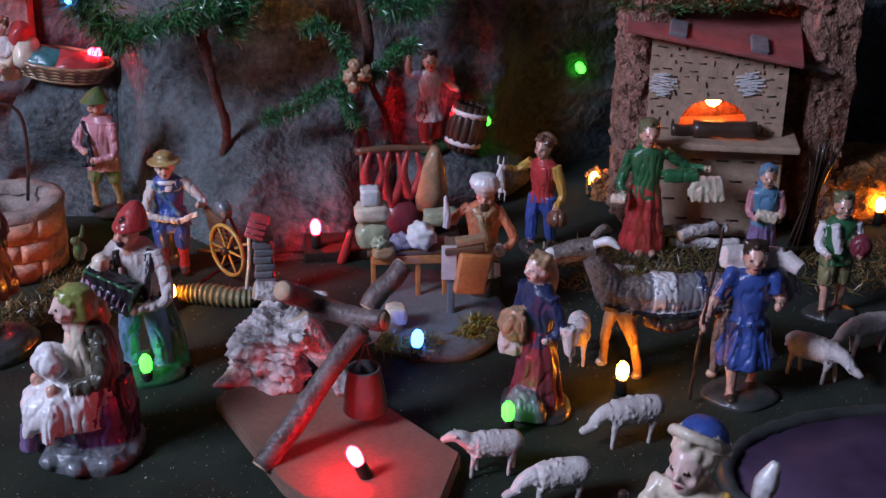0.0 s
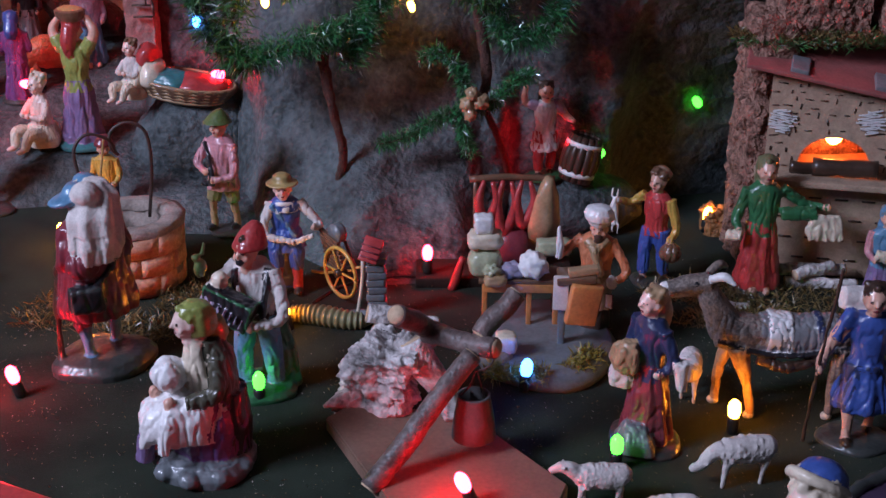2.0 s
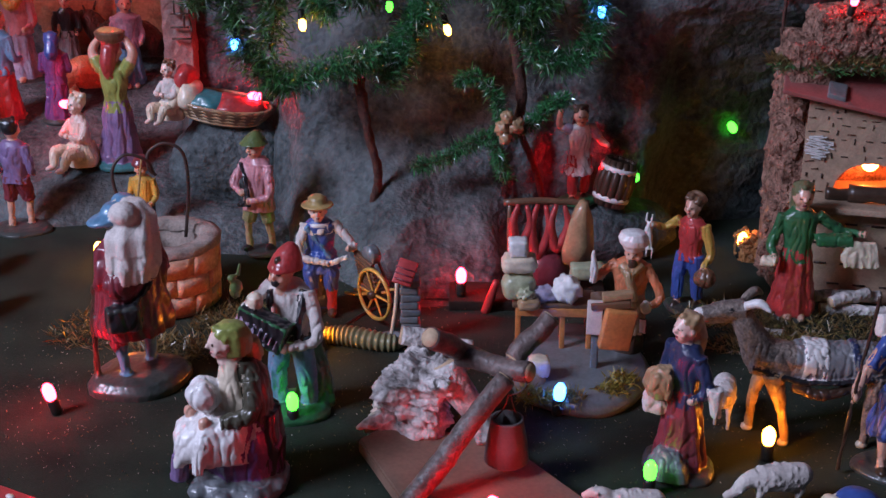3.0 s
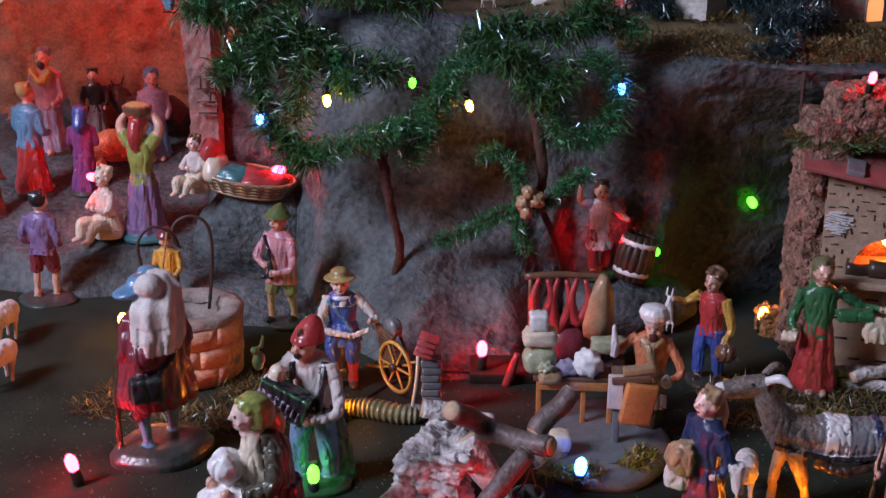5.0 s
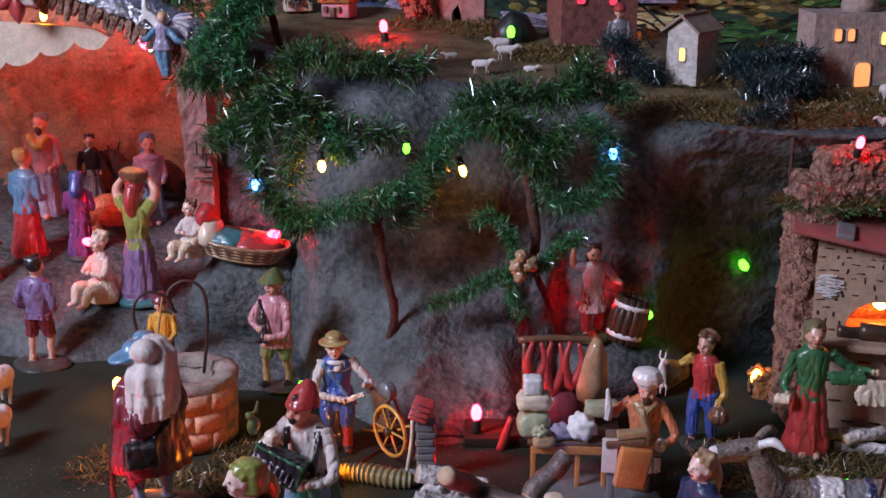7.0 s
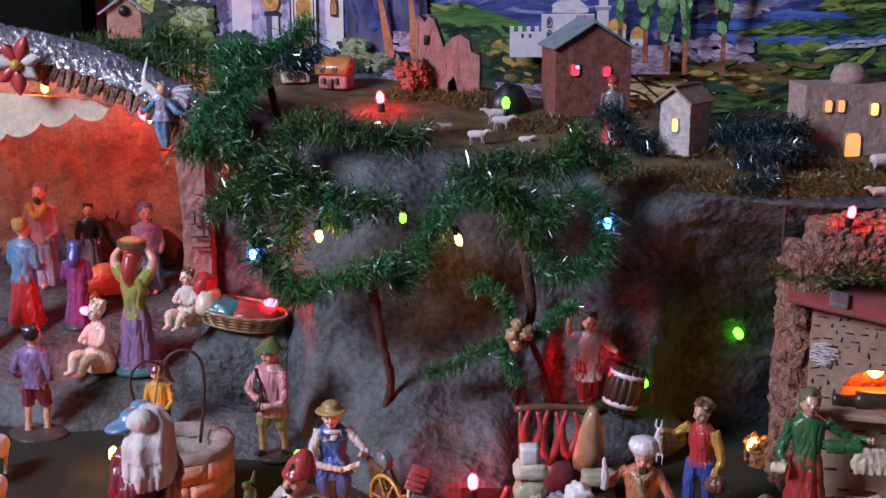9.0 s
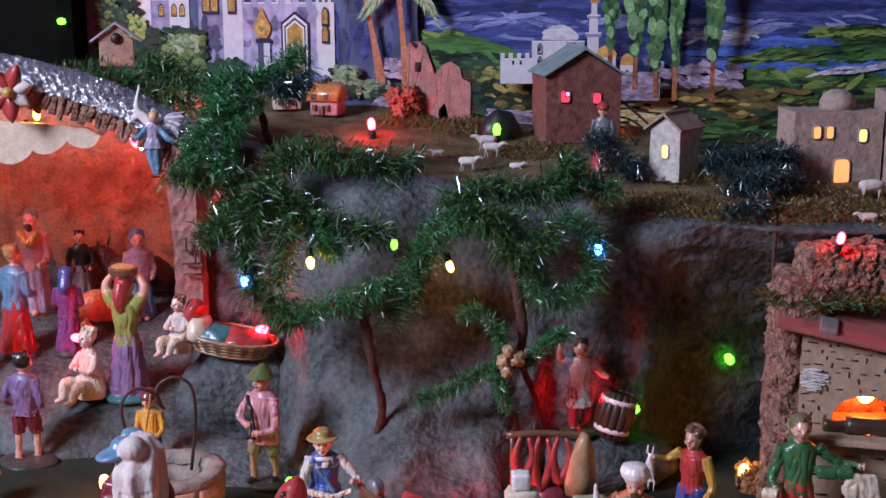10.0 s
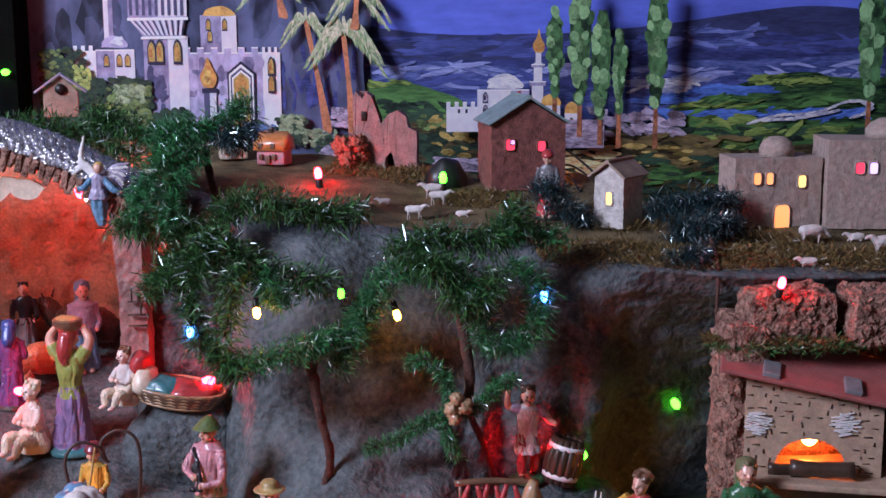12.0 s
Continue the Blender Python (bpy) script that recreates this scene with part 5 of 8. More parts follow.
granny((-0.104, 0.632, 0.0), 0.104)
accordionist((-0.080, 0.715, 0.0), 0.112)
sharpener((-0.074, 0.868, 0.0), 0.090)
grinder_cart((-0.034, 0.838, 0.0), -52)
pump((-0.008, 0.812, 0.0), 0)
pink_shepherd((-0.131, 0.972, 0.004), 0.100)
sack_carrier((-0.186, 0.755, 0.0), 0.130)
well((-0.190, 0.886, 0.0), 10)


def rabbit(c):
    c.tube([(-0.30, -0.16, 0.74), (-0.31, -0.17, 0.62), (-0.29, -0.17, 0.50)], [0.028, 0.042, 0.03], "white")
    for x in (-0.33, -0.28):
        c.tube([(x, -0.17, 0.74), (x + 0.005, -0.17, 0.82)], [0.014, 0.008], "white")
        c.tube([(x + 0.02, -0.17, 0.52), (x + 0.02, -0.17, 0.42)], [0.014, 0.01], "white")
    c.ball((0.20, -0.10, 0.36), (0.10, 0.09, 0.09), "brown", 12)
    rnd = random.Random(8)
    for k in range(26):
        a, b = rnd.uniform(0, 6.28), rnd.uniform(0.1, 1.2)
        c.ball((0.085 * math.cos(a) * math.cos(b), 0.015 + 0.08 * math.sin(a) * math.cos(b), 0.93 + 0.075 * math.sin(b)), 0.024, "brown", 7)


plain_person("rabbit_boy_figurine", "curly boy figurine in red waistcoat holding up a white rabbit", (0.198, 0.866, 0.0), 0.090, -42, "red", "blue", hair="brown", arms=((-0.28, -0.15, 0.72), (0.17, -0.10, 0.44)), sleeve="yellow", extra=rabbit, cut=0.1)


def firewood(c):
    c.tube([(0.10, -0.1, 0.62), (0.34, -0.1, 0.62)], [0.05, 0.06], "green")
    for k in range(5):
        c.tube([(0.36 + 0.03 * k, -0.12, 0.62), (0.30 + 0.05 * k, -0.14, 0.52), (0.32 + 0.05 * k, -0.15, 0.44)], [0.03, 0.036, 0.026], "cream")
    c.tube([(-0.26, -0.1, 0.46), (-0.16, -0.14, 0.46)], [0.04, 0.04], "cream")


plain_person("green_jacket_woman_figurine", "woman figurine in green jacket and red skirt with raised arm", (0.272, 0.852, 0.0), 0.104, -5, "green", "red", "skirt", hair="olive", hat="scarf", hat_key="olive", arms=((-0.17, -0.12, 0.48), (0.42, -0.08, 0.66)), extra=firewood, wide=1.1)


def baby(c):
    c.tube([(-0.10, -0.16, 0.60), (0.08, -0.17, 0.56)], [0.05, 0.065], "cream")
    c.ball((0.11, -0.17, 0.60), 0.045, "skin", 10)


plain_person("mother_figurine", "woman figurine in blue headscarf holding a cream bundle", (0.350, 0.815, 0.0), 0.078, -12, "sky", "violet", "skirt", hair="grey", hat="scarf", hat_key="sky", arms=((-0.10, -0.16, 0.54), (0.11, -0.16, 0.53)), sleeve="pink", extra=baby, s=1.25, wide=1.2)


def sack_on_back(c):
    c.ball((0.14, -0.11, 0.62), (0.09, 0.08, 0.10), "wine", 12)
    c.tube([(-0.06, -0.09, 0.78), (-0.02, -0.11, 0.56)], [0.035, 0.04], "white")


plain_person("green_vest_man_figurine", "man figurine in green and white vest carrying a red bundle", (0.370, 0.735, 0.0), 0.089, -10, "green", "khaki", hair="olive", arms=((-0.10, -0.15, 0.56), (0.13, -0.15, 0.56)), sleeve="white", extra=sack_on_back, cut=0.26, s=1.2, wide=1.15)


def staff_and_lamb(c):
    c.tube([(-0.30, -0.12, 0.03), (-0.27, -0.13, 0.5), (-0.20, -0.12, 1.12)], [0.014, 0.014, 0.013], "dark_brown")
    c.tube([(-0.17, 0.07, 0.86), (0.0, 0.11, 0.84), (0.17, 0.07, 0.87)], [0.065, 0.085, 0.06], "wool")
    c.tube([(0.17, 0.07, 0.87), (0.26, 0.0, 0.83)], [0.06, 0.045], "wool")
    c.tube([(0.12, 0.1, 0.82), (0.22, 0.1, 0.62)], [0.09, 0.09], "grey")


c_blue = plain_person("blue_tunic_shepherd_figurine", "shepherd figurine in blue tunic with a staff and lamb", (0.274, 0.640, 0.0), 0.103, -14, "blue", "navy", hair="dark_brown", arms=((-0.26, -0.13, 0.50), (0.14, -0.13, 0.66)), bare=1.0, extra=lambda c: (staff_and_lamb(c), skirt(c, "blue", 0.52, 0.24, 0.17, 0.06)), cut=0.25, belt="navy", stride=0.08, base_r=0.22)


def girl_load(c):
    c.stack([(-0.05, -0.13, 0.48, 0.07, 0.06), (-0.06, -0.14, 0.55, 0.095, 0.08), (-0.05, -0.13, 0.63, 0.085, 0.07), (-0.04, -0.12, 0.67, 0.05, 0.04)], "tan", folds=5, depth=0.12)
    c.stack([(-0.11, -0.12, 0.36, 0.07, 0.06), (-0.11, -0.12, 0.42, 0.085, 0.07), (-0.10, -0.12, 0.49, 0.06, 0.05)], "plaster", folds=4, depth=0.12)
    c.tube([(0.20, 0.05, 0.60), (0.22, 0.06, 0.42)], [0.055, 0.03], "wool")
    c.stack([(0.06, -0.12, 0.03, 0.14, 0.12), (0.06, -0.12, 0.12, 0.12, 0.10), (0.05, -0.12, 0.19, 0.06, 0.05)], "base_grey", folds=5, depth=0.1)


plain_person("wine_skirt_girl_figurine", "girl figurine in wine skirt carrying pale bundles at her side", (0.150, 0.645, 0.0), 0.101, -62, "navy", "wine", "skirt", skin="skin_pale", hair="tan", long_hair=True, arms=((-0.12, -0.14, 0.54), (0.14, -0.06, 0.52)), extra=girl_load, base_r=0.24)


def front_man(loc, h):
    c = Clay()
    plinth(c, "base_grey", 0.22, 0.2, 0.06)
    legs(c, "brown", cut=0.15)
    torso(c, "cream", 1.2, belt="brown")
    arm(c, -1, (-0.13, -0.22, 0.70), "cream", bend=(-0.02, 0.0, -0.03))
    arm(c, 1, (0.19, 0.16, 0.70), "yellow", bend=(0.03, 0.0, -0.03))
    c.tube([(-0.13, -0.23, 0.52), (-0.14, -0.24, 0.82)], [0.024, 0.02], "dark_brown")
    c.tube([(0.19, 0.16, 0.66), (0.205, 0.17, 0.80), (0.23, 0.19, 0.88)], [0.03, 0.05, 0.02], "white")
    head(c, (0, -0.03, 0.885), "skin_pale", "cream", None, "white", s=1.35)
    ring = [(0.100 * math.sin(a), 0.03 - 0.092 * math.cos(a), 0.955 + 0.070 * math.cos(a)) for a in [k * math.tau / 20 for k in range(21)]]
    c.tube(ring, [0.022] * 21, "cream")
    c.ball((0, 0.055, 0.960), (0.096, 0.092, 0.078), "blue", 18)
    c.finish("pale_hat_man_figurine", loc, h, -48, "man figurine in cream shirt and blue cap with arms spread")


front_man((0.171, 0.432, 0.0), 0.115)


# ---- chef with his stall ----
def chef_stall(loc):
    ob = thing("chef_stall_base", loc, 0, "oval grey rock base with tufts of yellow lichen", "base")
    bm = bmesh.new()
    stack(bm, [(0, 0, 0, 0.048, 0.062), (0, 0, 0.005, 0.0485, 0.0625), (0, 0, 0.009, 0.044, 0.057), (0, 0, 0.010, 0.02, 0.03)], 0, 36, 5, 0.02)
    roughen(bm, 0.0012, 50)
    part("rock_slab", bm, M["base_grey"], ob)


chef_stall((0.104, 0.765, 0.0))


def chef(loc, h):
    c = Clay()
    c.stack([(0, 0, 0.0, 0.13, 0.11), (0, 0, 0.3, 0.12, 0.10), (0, 0, 0.46, 0.11, 0.095)], "dark_brown", folds=6, depth=0.05)
    torso(c, "salmon", 1.35, low=0.40)
    c.stack([(-0.02, -0.075, 0.18, 0.15, 0.05), (0, -0.07, 0.40, 0.14, 0.06), (0.0, -0.06, 0.52, 0.11, 0.06)], "tan", folds=4, depth=0.06)
    c.tube([(-0.07, -0.08, 0.78), (0.0, -0.13, 0.70), (0.06, -0.14, 0.50)], [0.035, 0.04, 0.045], "tan")
    c.tube([(0.09, -0.05, 0.79), (0.02, -0.12, 0.72)], [0.035, 0.035], "tan")
    arm(c, -1, (-0.27, -0.14, 0.64), "salmon", bend=(0.0, 0.0, 0.0))
    arm(c, 1, (0.15, -0.13, 0.45), "salmon", bend=(0.08, 0.0, -0.05))
    c.ball((0.15, -0.14, 0.46), (0.05, 0.05, 0.06), "white", 10)
    c.box((0.14, -0.16, 0.30), (0.07, 0.02, 0.14), "white", 0, 0.01)
    c.tube([(-0.28, -0.15, 0.62), (-0.27, -0.15, 0.74), (-0.28, -0.15, 0.90)], [0.03, 0.036, 0.014], "white")
    head(c, (0.02, -0.05, 0.87), "skin", "dark_brown", "chef", "white", beard="dark_brown", s=1.2)
    c.finish("chef_figurine", loc, h, -18, "cook figurine in white hat and orange shirt lifting a knife")


chef((0.140, 0.782, 0.008), 0.084)


def stall_table(loc, turn):
    ob = thing("stall_table", loc, turn, "rough reddish wooden stall table with thin legs", "table")
    bm = bmesh.new()
    box(bm, (0, 0, 0.034), (0.056, 0.026, 0.003), 0, 0, 0.0006)
    part("tabletop", bm, M["brown"], ob)
    for x in (-0.024, 0.006, 0.024):
        for y in (-0.010, 0.010):
            bm = bmesh.new()
            box(bm, (x, y, 0.0165), (0.0034, 0.0034, 0.033), 0, 4, 0.0005)
            part("leg", bm, M["orange"] if y < 0 else M["brown"], ob)
    bm = bmesh.new()
    box(bm, (0, -0.0125, 0.0295), (0.050, 0.002, 0.006), 0, 0, 0.0005)
    part("apron", bm, M["orange"], ob)


stall_table((0.090, 0.792, 0.008), -4)


def lump(name, loc, r, key, label, category, squash=None, seed=0.0, tilt=(0, 0, 0), square=0.0, wrinkle=0.10):
    """A rounded good; square pulls it towards a block."""
    bm = bmesh.new()
    ball(bm, (0, 0, 0), 1.0, 0, 26)
    for v in bm.verts:
        if square:
            m = max(abs(v.co.x), abs(v.co.y), abs(v.co.z))
            v.co = v.co.lerp(v.co / m, square) * (1 - 0.18 * square)
        v.co *= 1 + wrinkle * noise.noise(v.co * 2.2 + Vector((seed, 0, 0))) + wrinkle * 0.5 * noise.noise(v.co * 7 + Vector((seed, 5, 0)))
        v.co = Vector((v.co.x * r[0], v.co.y * r[1], v.co.z * r[2]))
        v.co.z = max(v.co.z, -r[2] * 0.8) if isinstance(r, tuple) else v.co.z
    ob = link(name, bm, M[key])
    ob.location = loc
    return tagged(ob, label, category, "goods on the stall")


T = 0.0438
lump("jar", (0.066, 0.792, T + 0.0085), (0.0125, 0.011, 0.0105), "jade", "round greenish pot on the stall table", "pot", seed=1, square=0.3)
lump("cheese", (0.066, 0.793, T + 0.0245), (0.0135, 0.010, 0.0065), "cream", "flat cream cheese loaf on the pot", "cheese", seed=2, square=0.6)
lump("cheese", (0.065, 0.793, T + 0.036), (0.0078, 0.0075, 0.0072), "white", "pale square cheese on top of the loaf", "cheese", seed=3, square=0.8)
lump("ham", (0.083, 0.786, T + 0.004), (0.0095, 0.007, 0.006), "lilac", "mauve ham lying on the stall table", "ham", seed=4, wrinkle=0.3)
lump("cauliflower", (0.098, 0.784, T + 0.008), (0.0098, 0.009, 0.0098), "white", "round white cauliflower on the stall table", "cauliflower", seed=5, wrinkle=0.3)
lump("melon_slice", (0.113, 0.797, T + 0.0165), (0.0140, 0.007, 0.0062), "jade", "green rimmed melon slice behind the cauliflower", "melon", seed=6, square=0.7)
lump("mushroom", (0.072, 0.778, T + 0.001), (0.0085, 0.006, 0.0045), "tan", "brown mushroom at the table's edge", "mushroom", seed=7, square=0.5)
lump("leaf_pot", (0.070, 0.779, T + 0.007), (0.0055, 0.004, 0.0045), "jade", "small pale green leaf bowl", "bowl", seed=8, wrinkle=0.5)
lump("bread_roll", (0.076, 0.738, 0.0185), (0.0082, 0.0075, 0.0075), "cream", "pale round bread before the stall", "bread", seed=9, square=0.7)
lump("bread_roll", (0.072, 0.736, 0.0085), (0.0088, 0.008, 0.0072), "tan", "pale round bread before the stall", "bread", seed=10)


def blocks(name, loc, turn, label, category, pieces):
    ob = thing(name, loc, turn, label, category)
    for nm, c, size, key, tilt in pieces:
        bm = bmesh.new()
        box(bm, c, size, 0, tilt[2], min(size) * 0.2, tilt[:2])
        roughen(bm, min(size) * 0.08, 120)
        part(nm, bm, M[key], ob)
    return ob


blocks("butcher_block", (0.119, 0.754, 0.008), -8, "tall grey butcher's post with bread board and hanging orange cloth", "chopping block", [
    ("post", (-0.005, -0.002, 0.021), (0.005, 0.005, 0.042), "base_grey", (0, 0, 0)), ("board", (0.004, 0, 0.050), (0.026, 0.018, 0.005), "brown", (4, -6, 0)),
    ("loaf", (0.008, -0.004, 0.0555), (0.020, 0.007, 0.005), "tan", (0, -8, 5)), ("cloth", (0.009, -0.007, 0.033), (0.021, 0.007, 0.029), "orange", (6, 8, 12)), ("strip", (-0.006, -0.006, 0.040), (0.010, 0.003, 0.024), "plaster", (0, 0, 0))])


def meat_rack(loc, turn):
    ob = thing("meat_rack", loc, turn, "wooden rack hung with glossy red sausages", "rack")
    for x in (-0.026, 0.026):
        bm = bmesh.new()
        tube(bm, [(x, 0, 0), (x * 1.02, 0, 0.079)], [0.0021, 0.0018], 0, 7, rough=0.2)
        part("post", bm, M["brown"], ob)
    bm = bmesh.new()
    tube(bm, [(-0.031, 0, 0.077), (0.0, 0, 0.079), (0.032, 0, 0.077)], 0.0026, 0, 8, 12, 0.3)
    part("crossbar", bm, M["brown"], ob)
    for k, (x, long) in enumerate(((-0.020, 0.032), (-0.006, 0.040), (0.008, 0.034))):
        bm = bmesh.new()
        tube(bm, [(x, -0.002, 0.077), (x - 0.004, -0.004, 0.077 - long * 0.5), (x + 0.001, -0.004, 0.077 - long), (x + 0.009, -0.004, 0.077 - long * 0.5), (x + 0.006, -0.002, 0.076)], [0.0016, 0.0036, 0.0048, 0.0032, 0.0016], 0, 9, 20)
        part("sausage", bm, M["red"], ob, "glossy red sausage loop")
    bm = bmesh.new()
    stack(bm, [(0.025, -0.004, 0.032, 0.012, 0.008), (0.025, -0.004, 0.045, 0.0125, 0.009), (0.026, -0.004, 0.065, 0.008, 0.007), (0.027, -0.004, 0.076, 0.005, 0.005), (0.027, -0.004, 0.080, 0.003, 0.003)], 0, 16, 5, 0.06)
    roughen(bm, 0.003, 90)
    part("cured_ham", bm, M["tan"], ob, "tan cured ham")
    bm = bmesh.new()
    stack(bm, [(0.002, 0.002, 0.008, 0.017, 0.012), (0.002, 0.002, 0.025, 0.018, 0.013), (0.002, 0.002, 0.038, 0.012, 0.010)], 0, 18, 6, 0.05)
    part("dark_cask", bm, M["wine"], ob, "dark red cask")
    bm = bmesh.new()
    box(bm, (-0.012, -0.004, 0.004), (0.118, 0.040, 0.008), 0, 0, 0.001)
    part("counter", bm, M["dark_board"], ob, "dark stained board")


meat_rack((0.092, 0.885, 0.0), -2)


def chilli(loc, lean):
    bm = bmesh.new()
    tube(bm, [(0, 0, 0), (lean * 0.5, 0, 0.012), (lean, 0, 0.026)], [0.0035, 0.0036, 0.0022], 0, 10)
    ob = link("red_post", bm, M["red"])
    ob.location = loc
    tagged(ob, "short glossy red stick leaning by the stall", "stick")


chilli((0.047, 0.860, 0.0), 0.008)


# ---- barrel and the woman above ----
def barrel(loc, tilt):
    ob = thing("barrel", loc, 0, "dark brown wooden barrel with silver hoops, leaning", "barrel")
    ob.matrix_world = pose(*loc, tilt[0], tilt[1], 0)
    n = 14
    for k in range(n):
        a = 2 * math.pi * k / n
        bm = bmesh.new()
        loops = []
        for j in range(7):
            s = j / 6
            r = 0.0125 + 0.0035 * math.sin(math.pi * s)
            w = math.pi / n * 0.95
            loops.append([(rr * math.cos(a + q), rr * math.sin(a + q), 0.038 * s) for rr, q in ((r - 0.002, -w), (r, -w), (r + 0.0004, 0), (r, w), (r - 0.002, w))])
        rings(bm, loops)
        part("stave", bm, M["dark_brown"], ob)
    for z in (0.007, 0.031):
        bm = bmesh.new()
        r = 0.0130 + 0.0035 * math.sin(math.pi * z / 0.038)
        stack(bm, [(0, 0, z - 0.002, r, r), (0, 0, z + 0.002, r, r), (0, 0, z + 0.002, r - 0.002, r - 0.002), (0, 0, z - 0.002, r - 0.002, r - 0.002)], 0, 28)
        part("hoop", bm, M["white"], ob, "silver grey hoop")
    bm = bmesh.new()
    stack(bm, [(0, 0, 0.034, 0.012, 0.012), (0, 0, 0.036, 0.0125, 0.0125)], 0, 24)
    part("lid", bm, M["dark_brown"], ob)


barrel((0.151, 0.966, 0.046), (-4, 14))
plain_person("barrel_woman_figurine", "woman figurine in lilac dress and red skirt reaching up", (0.127, 0.974, 0.046), 0.080, 4, "white", "red", hair="dark_brown", arms=((-0.22, -0.08, 0.98), (0.26, -0.10, 0.62)), sleeve="lilac", bare=1.0, extra=lambda c: skirt(c, "white", 0.52, 0.30, 0.14, 0.05), cut=0.1, s=1.25, base="green", long_hair=True)


# ---- animals ----
def sheep(loc, h, face, label, down=False, lying=False, shade="wool", group="sheep"):
    c = Clay()
    z = 0.28 if lying else 0.62
    c.tube([(-0.50, 0, z - 0.02), (-0.3, 0, z + 0.04), (0.1, 0, z + 0.03), (0.42, 0, z + 0.03), (0.52, 0, z - 0.03)], [0.10, 0.235, 0.255, 0.235, 0.10], shade, 16, 20)
    rnd = random.Random(int(loc[0] * 9999))
    for k in range(90):
        x, a = rnd.uniform(-0.46, 0.48), rnd.uniform(-0.7, math.pi + 0.7)
        r = 0.225 * (1 - 0.45 * abs(x / 0.5) ** 3)
        c.ball((x, r * math.cos(a), z + 0.03 + r * math.sin(a)), (0.042 * rnd.uniform(0.6, 1.2), 0.05, 0.062 * rnd.uniform(0.6, 1.3)), shade, 6)
    hx, hz = (-0.78, z - 0.18) if down else (-0.76, z + 0.26)
    c.tube([(-0.40, 0, z + 0.08), (-0.60, 0, (z + hz) / 2 + 0.10), (hx, 0, hz)], [0.17, 0.14, 0.10], shade, 12)
    c.tube([(hx + 0.04, 0, hz + 0.02), (hx - 0.12, 0, hz - 0.05), (hx - 0.20, 0, hz - 0.09)], [0.10, 0.085, 0.05], "plaster", 10)
    for side in (-1, 1):
        c.ball((hx + 0.06, 0.11 * side, hz + 0.05), (0.035, 0.07, 0.03), "plaster", 8, (25 * side, 0, 0))
        for x in (-0.34, 0.36):
            if lying:
                c.tube([(x, 0.15 * side, 0.14), (x - 0.16, 0.2 * side, 0.05)], [0.06, 0.04], shade, 8)
            else:
                dx = 0.05 * side
                c.tube([(x, 0.12 * side, z - 0.12), (x + dx, 0.13 * side, 0.28), (x + dx * 1.6, 0.13 * side, 0.0)], [0.09, 0.05, 0.042], "plaster", 8)
    c.tube([(0.50, 0, z + 0.05), (0.60, 0, z - 0.10)], [0.05, 0.035], shade, 8)
    return c.finish("sheep_figurine", loc, h, face, label, "sheep figurine", group, 0.014, 0.022 if h > 0.022 else 0.045)


sheep((0.113, 0.580, 0.0), 0.029, 0, "standing sheep figurine with ribbed cream wool", shade="plaster")
sheep((0.142, 0.546, 0.0), 0.031, 8, "grazing sheep figurine with white wool", down=True)
sheep((0.196, 0.600, 0.0), 0.032, 8, "pale sheep figurine stretching its neck", down=True, shade="plaster")
sheep((0.325, 0.655, 0.0), 0.032, 135, "cream sheep figurine grazing behind the shepherd", down=True)
sheep((0.372, 0.682, 0.0), 0.030, 14, "cream sheep figurine walking", down=True)
sheep((0.188, 0.700, 0.0), 0.030, 75, "white lamb figurine beside the donkey")


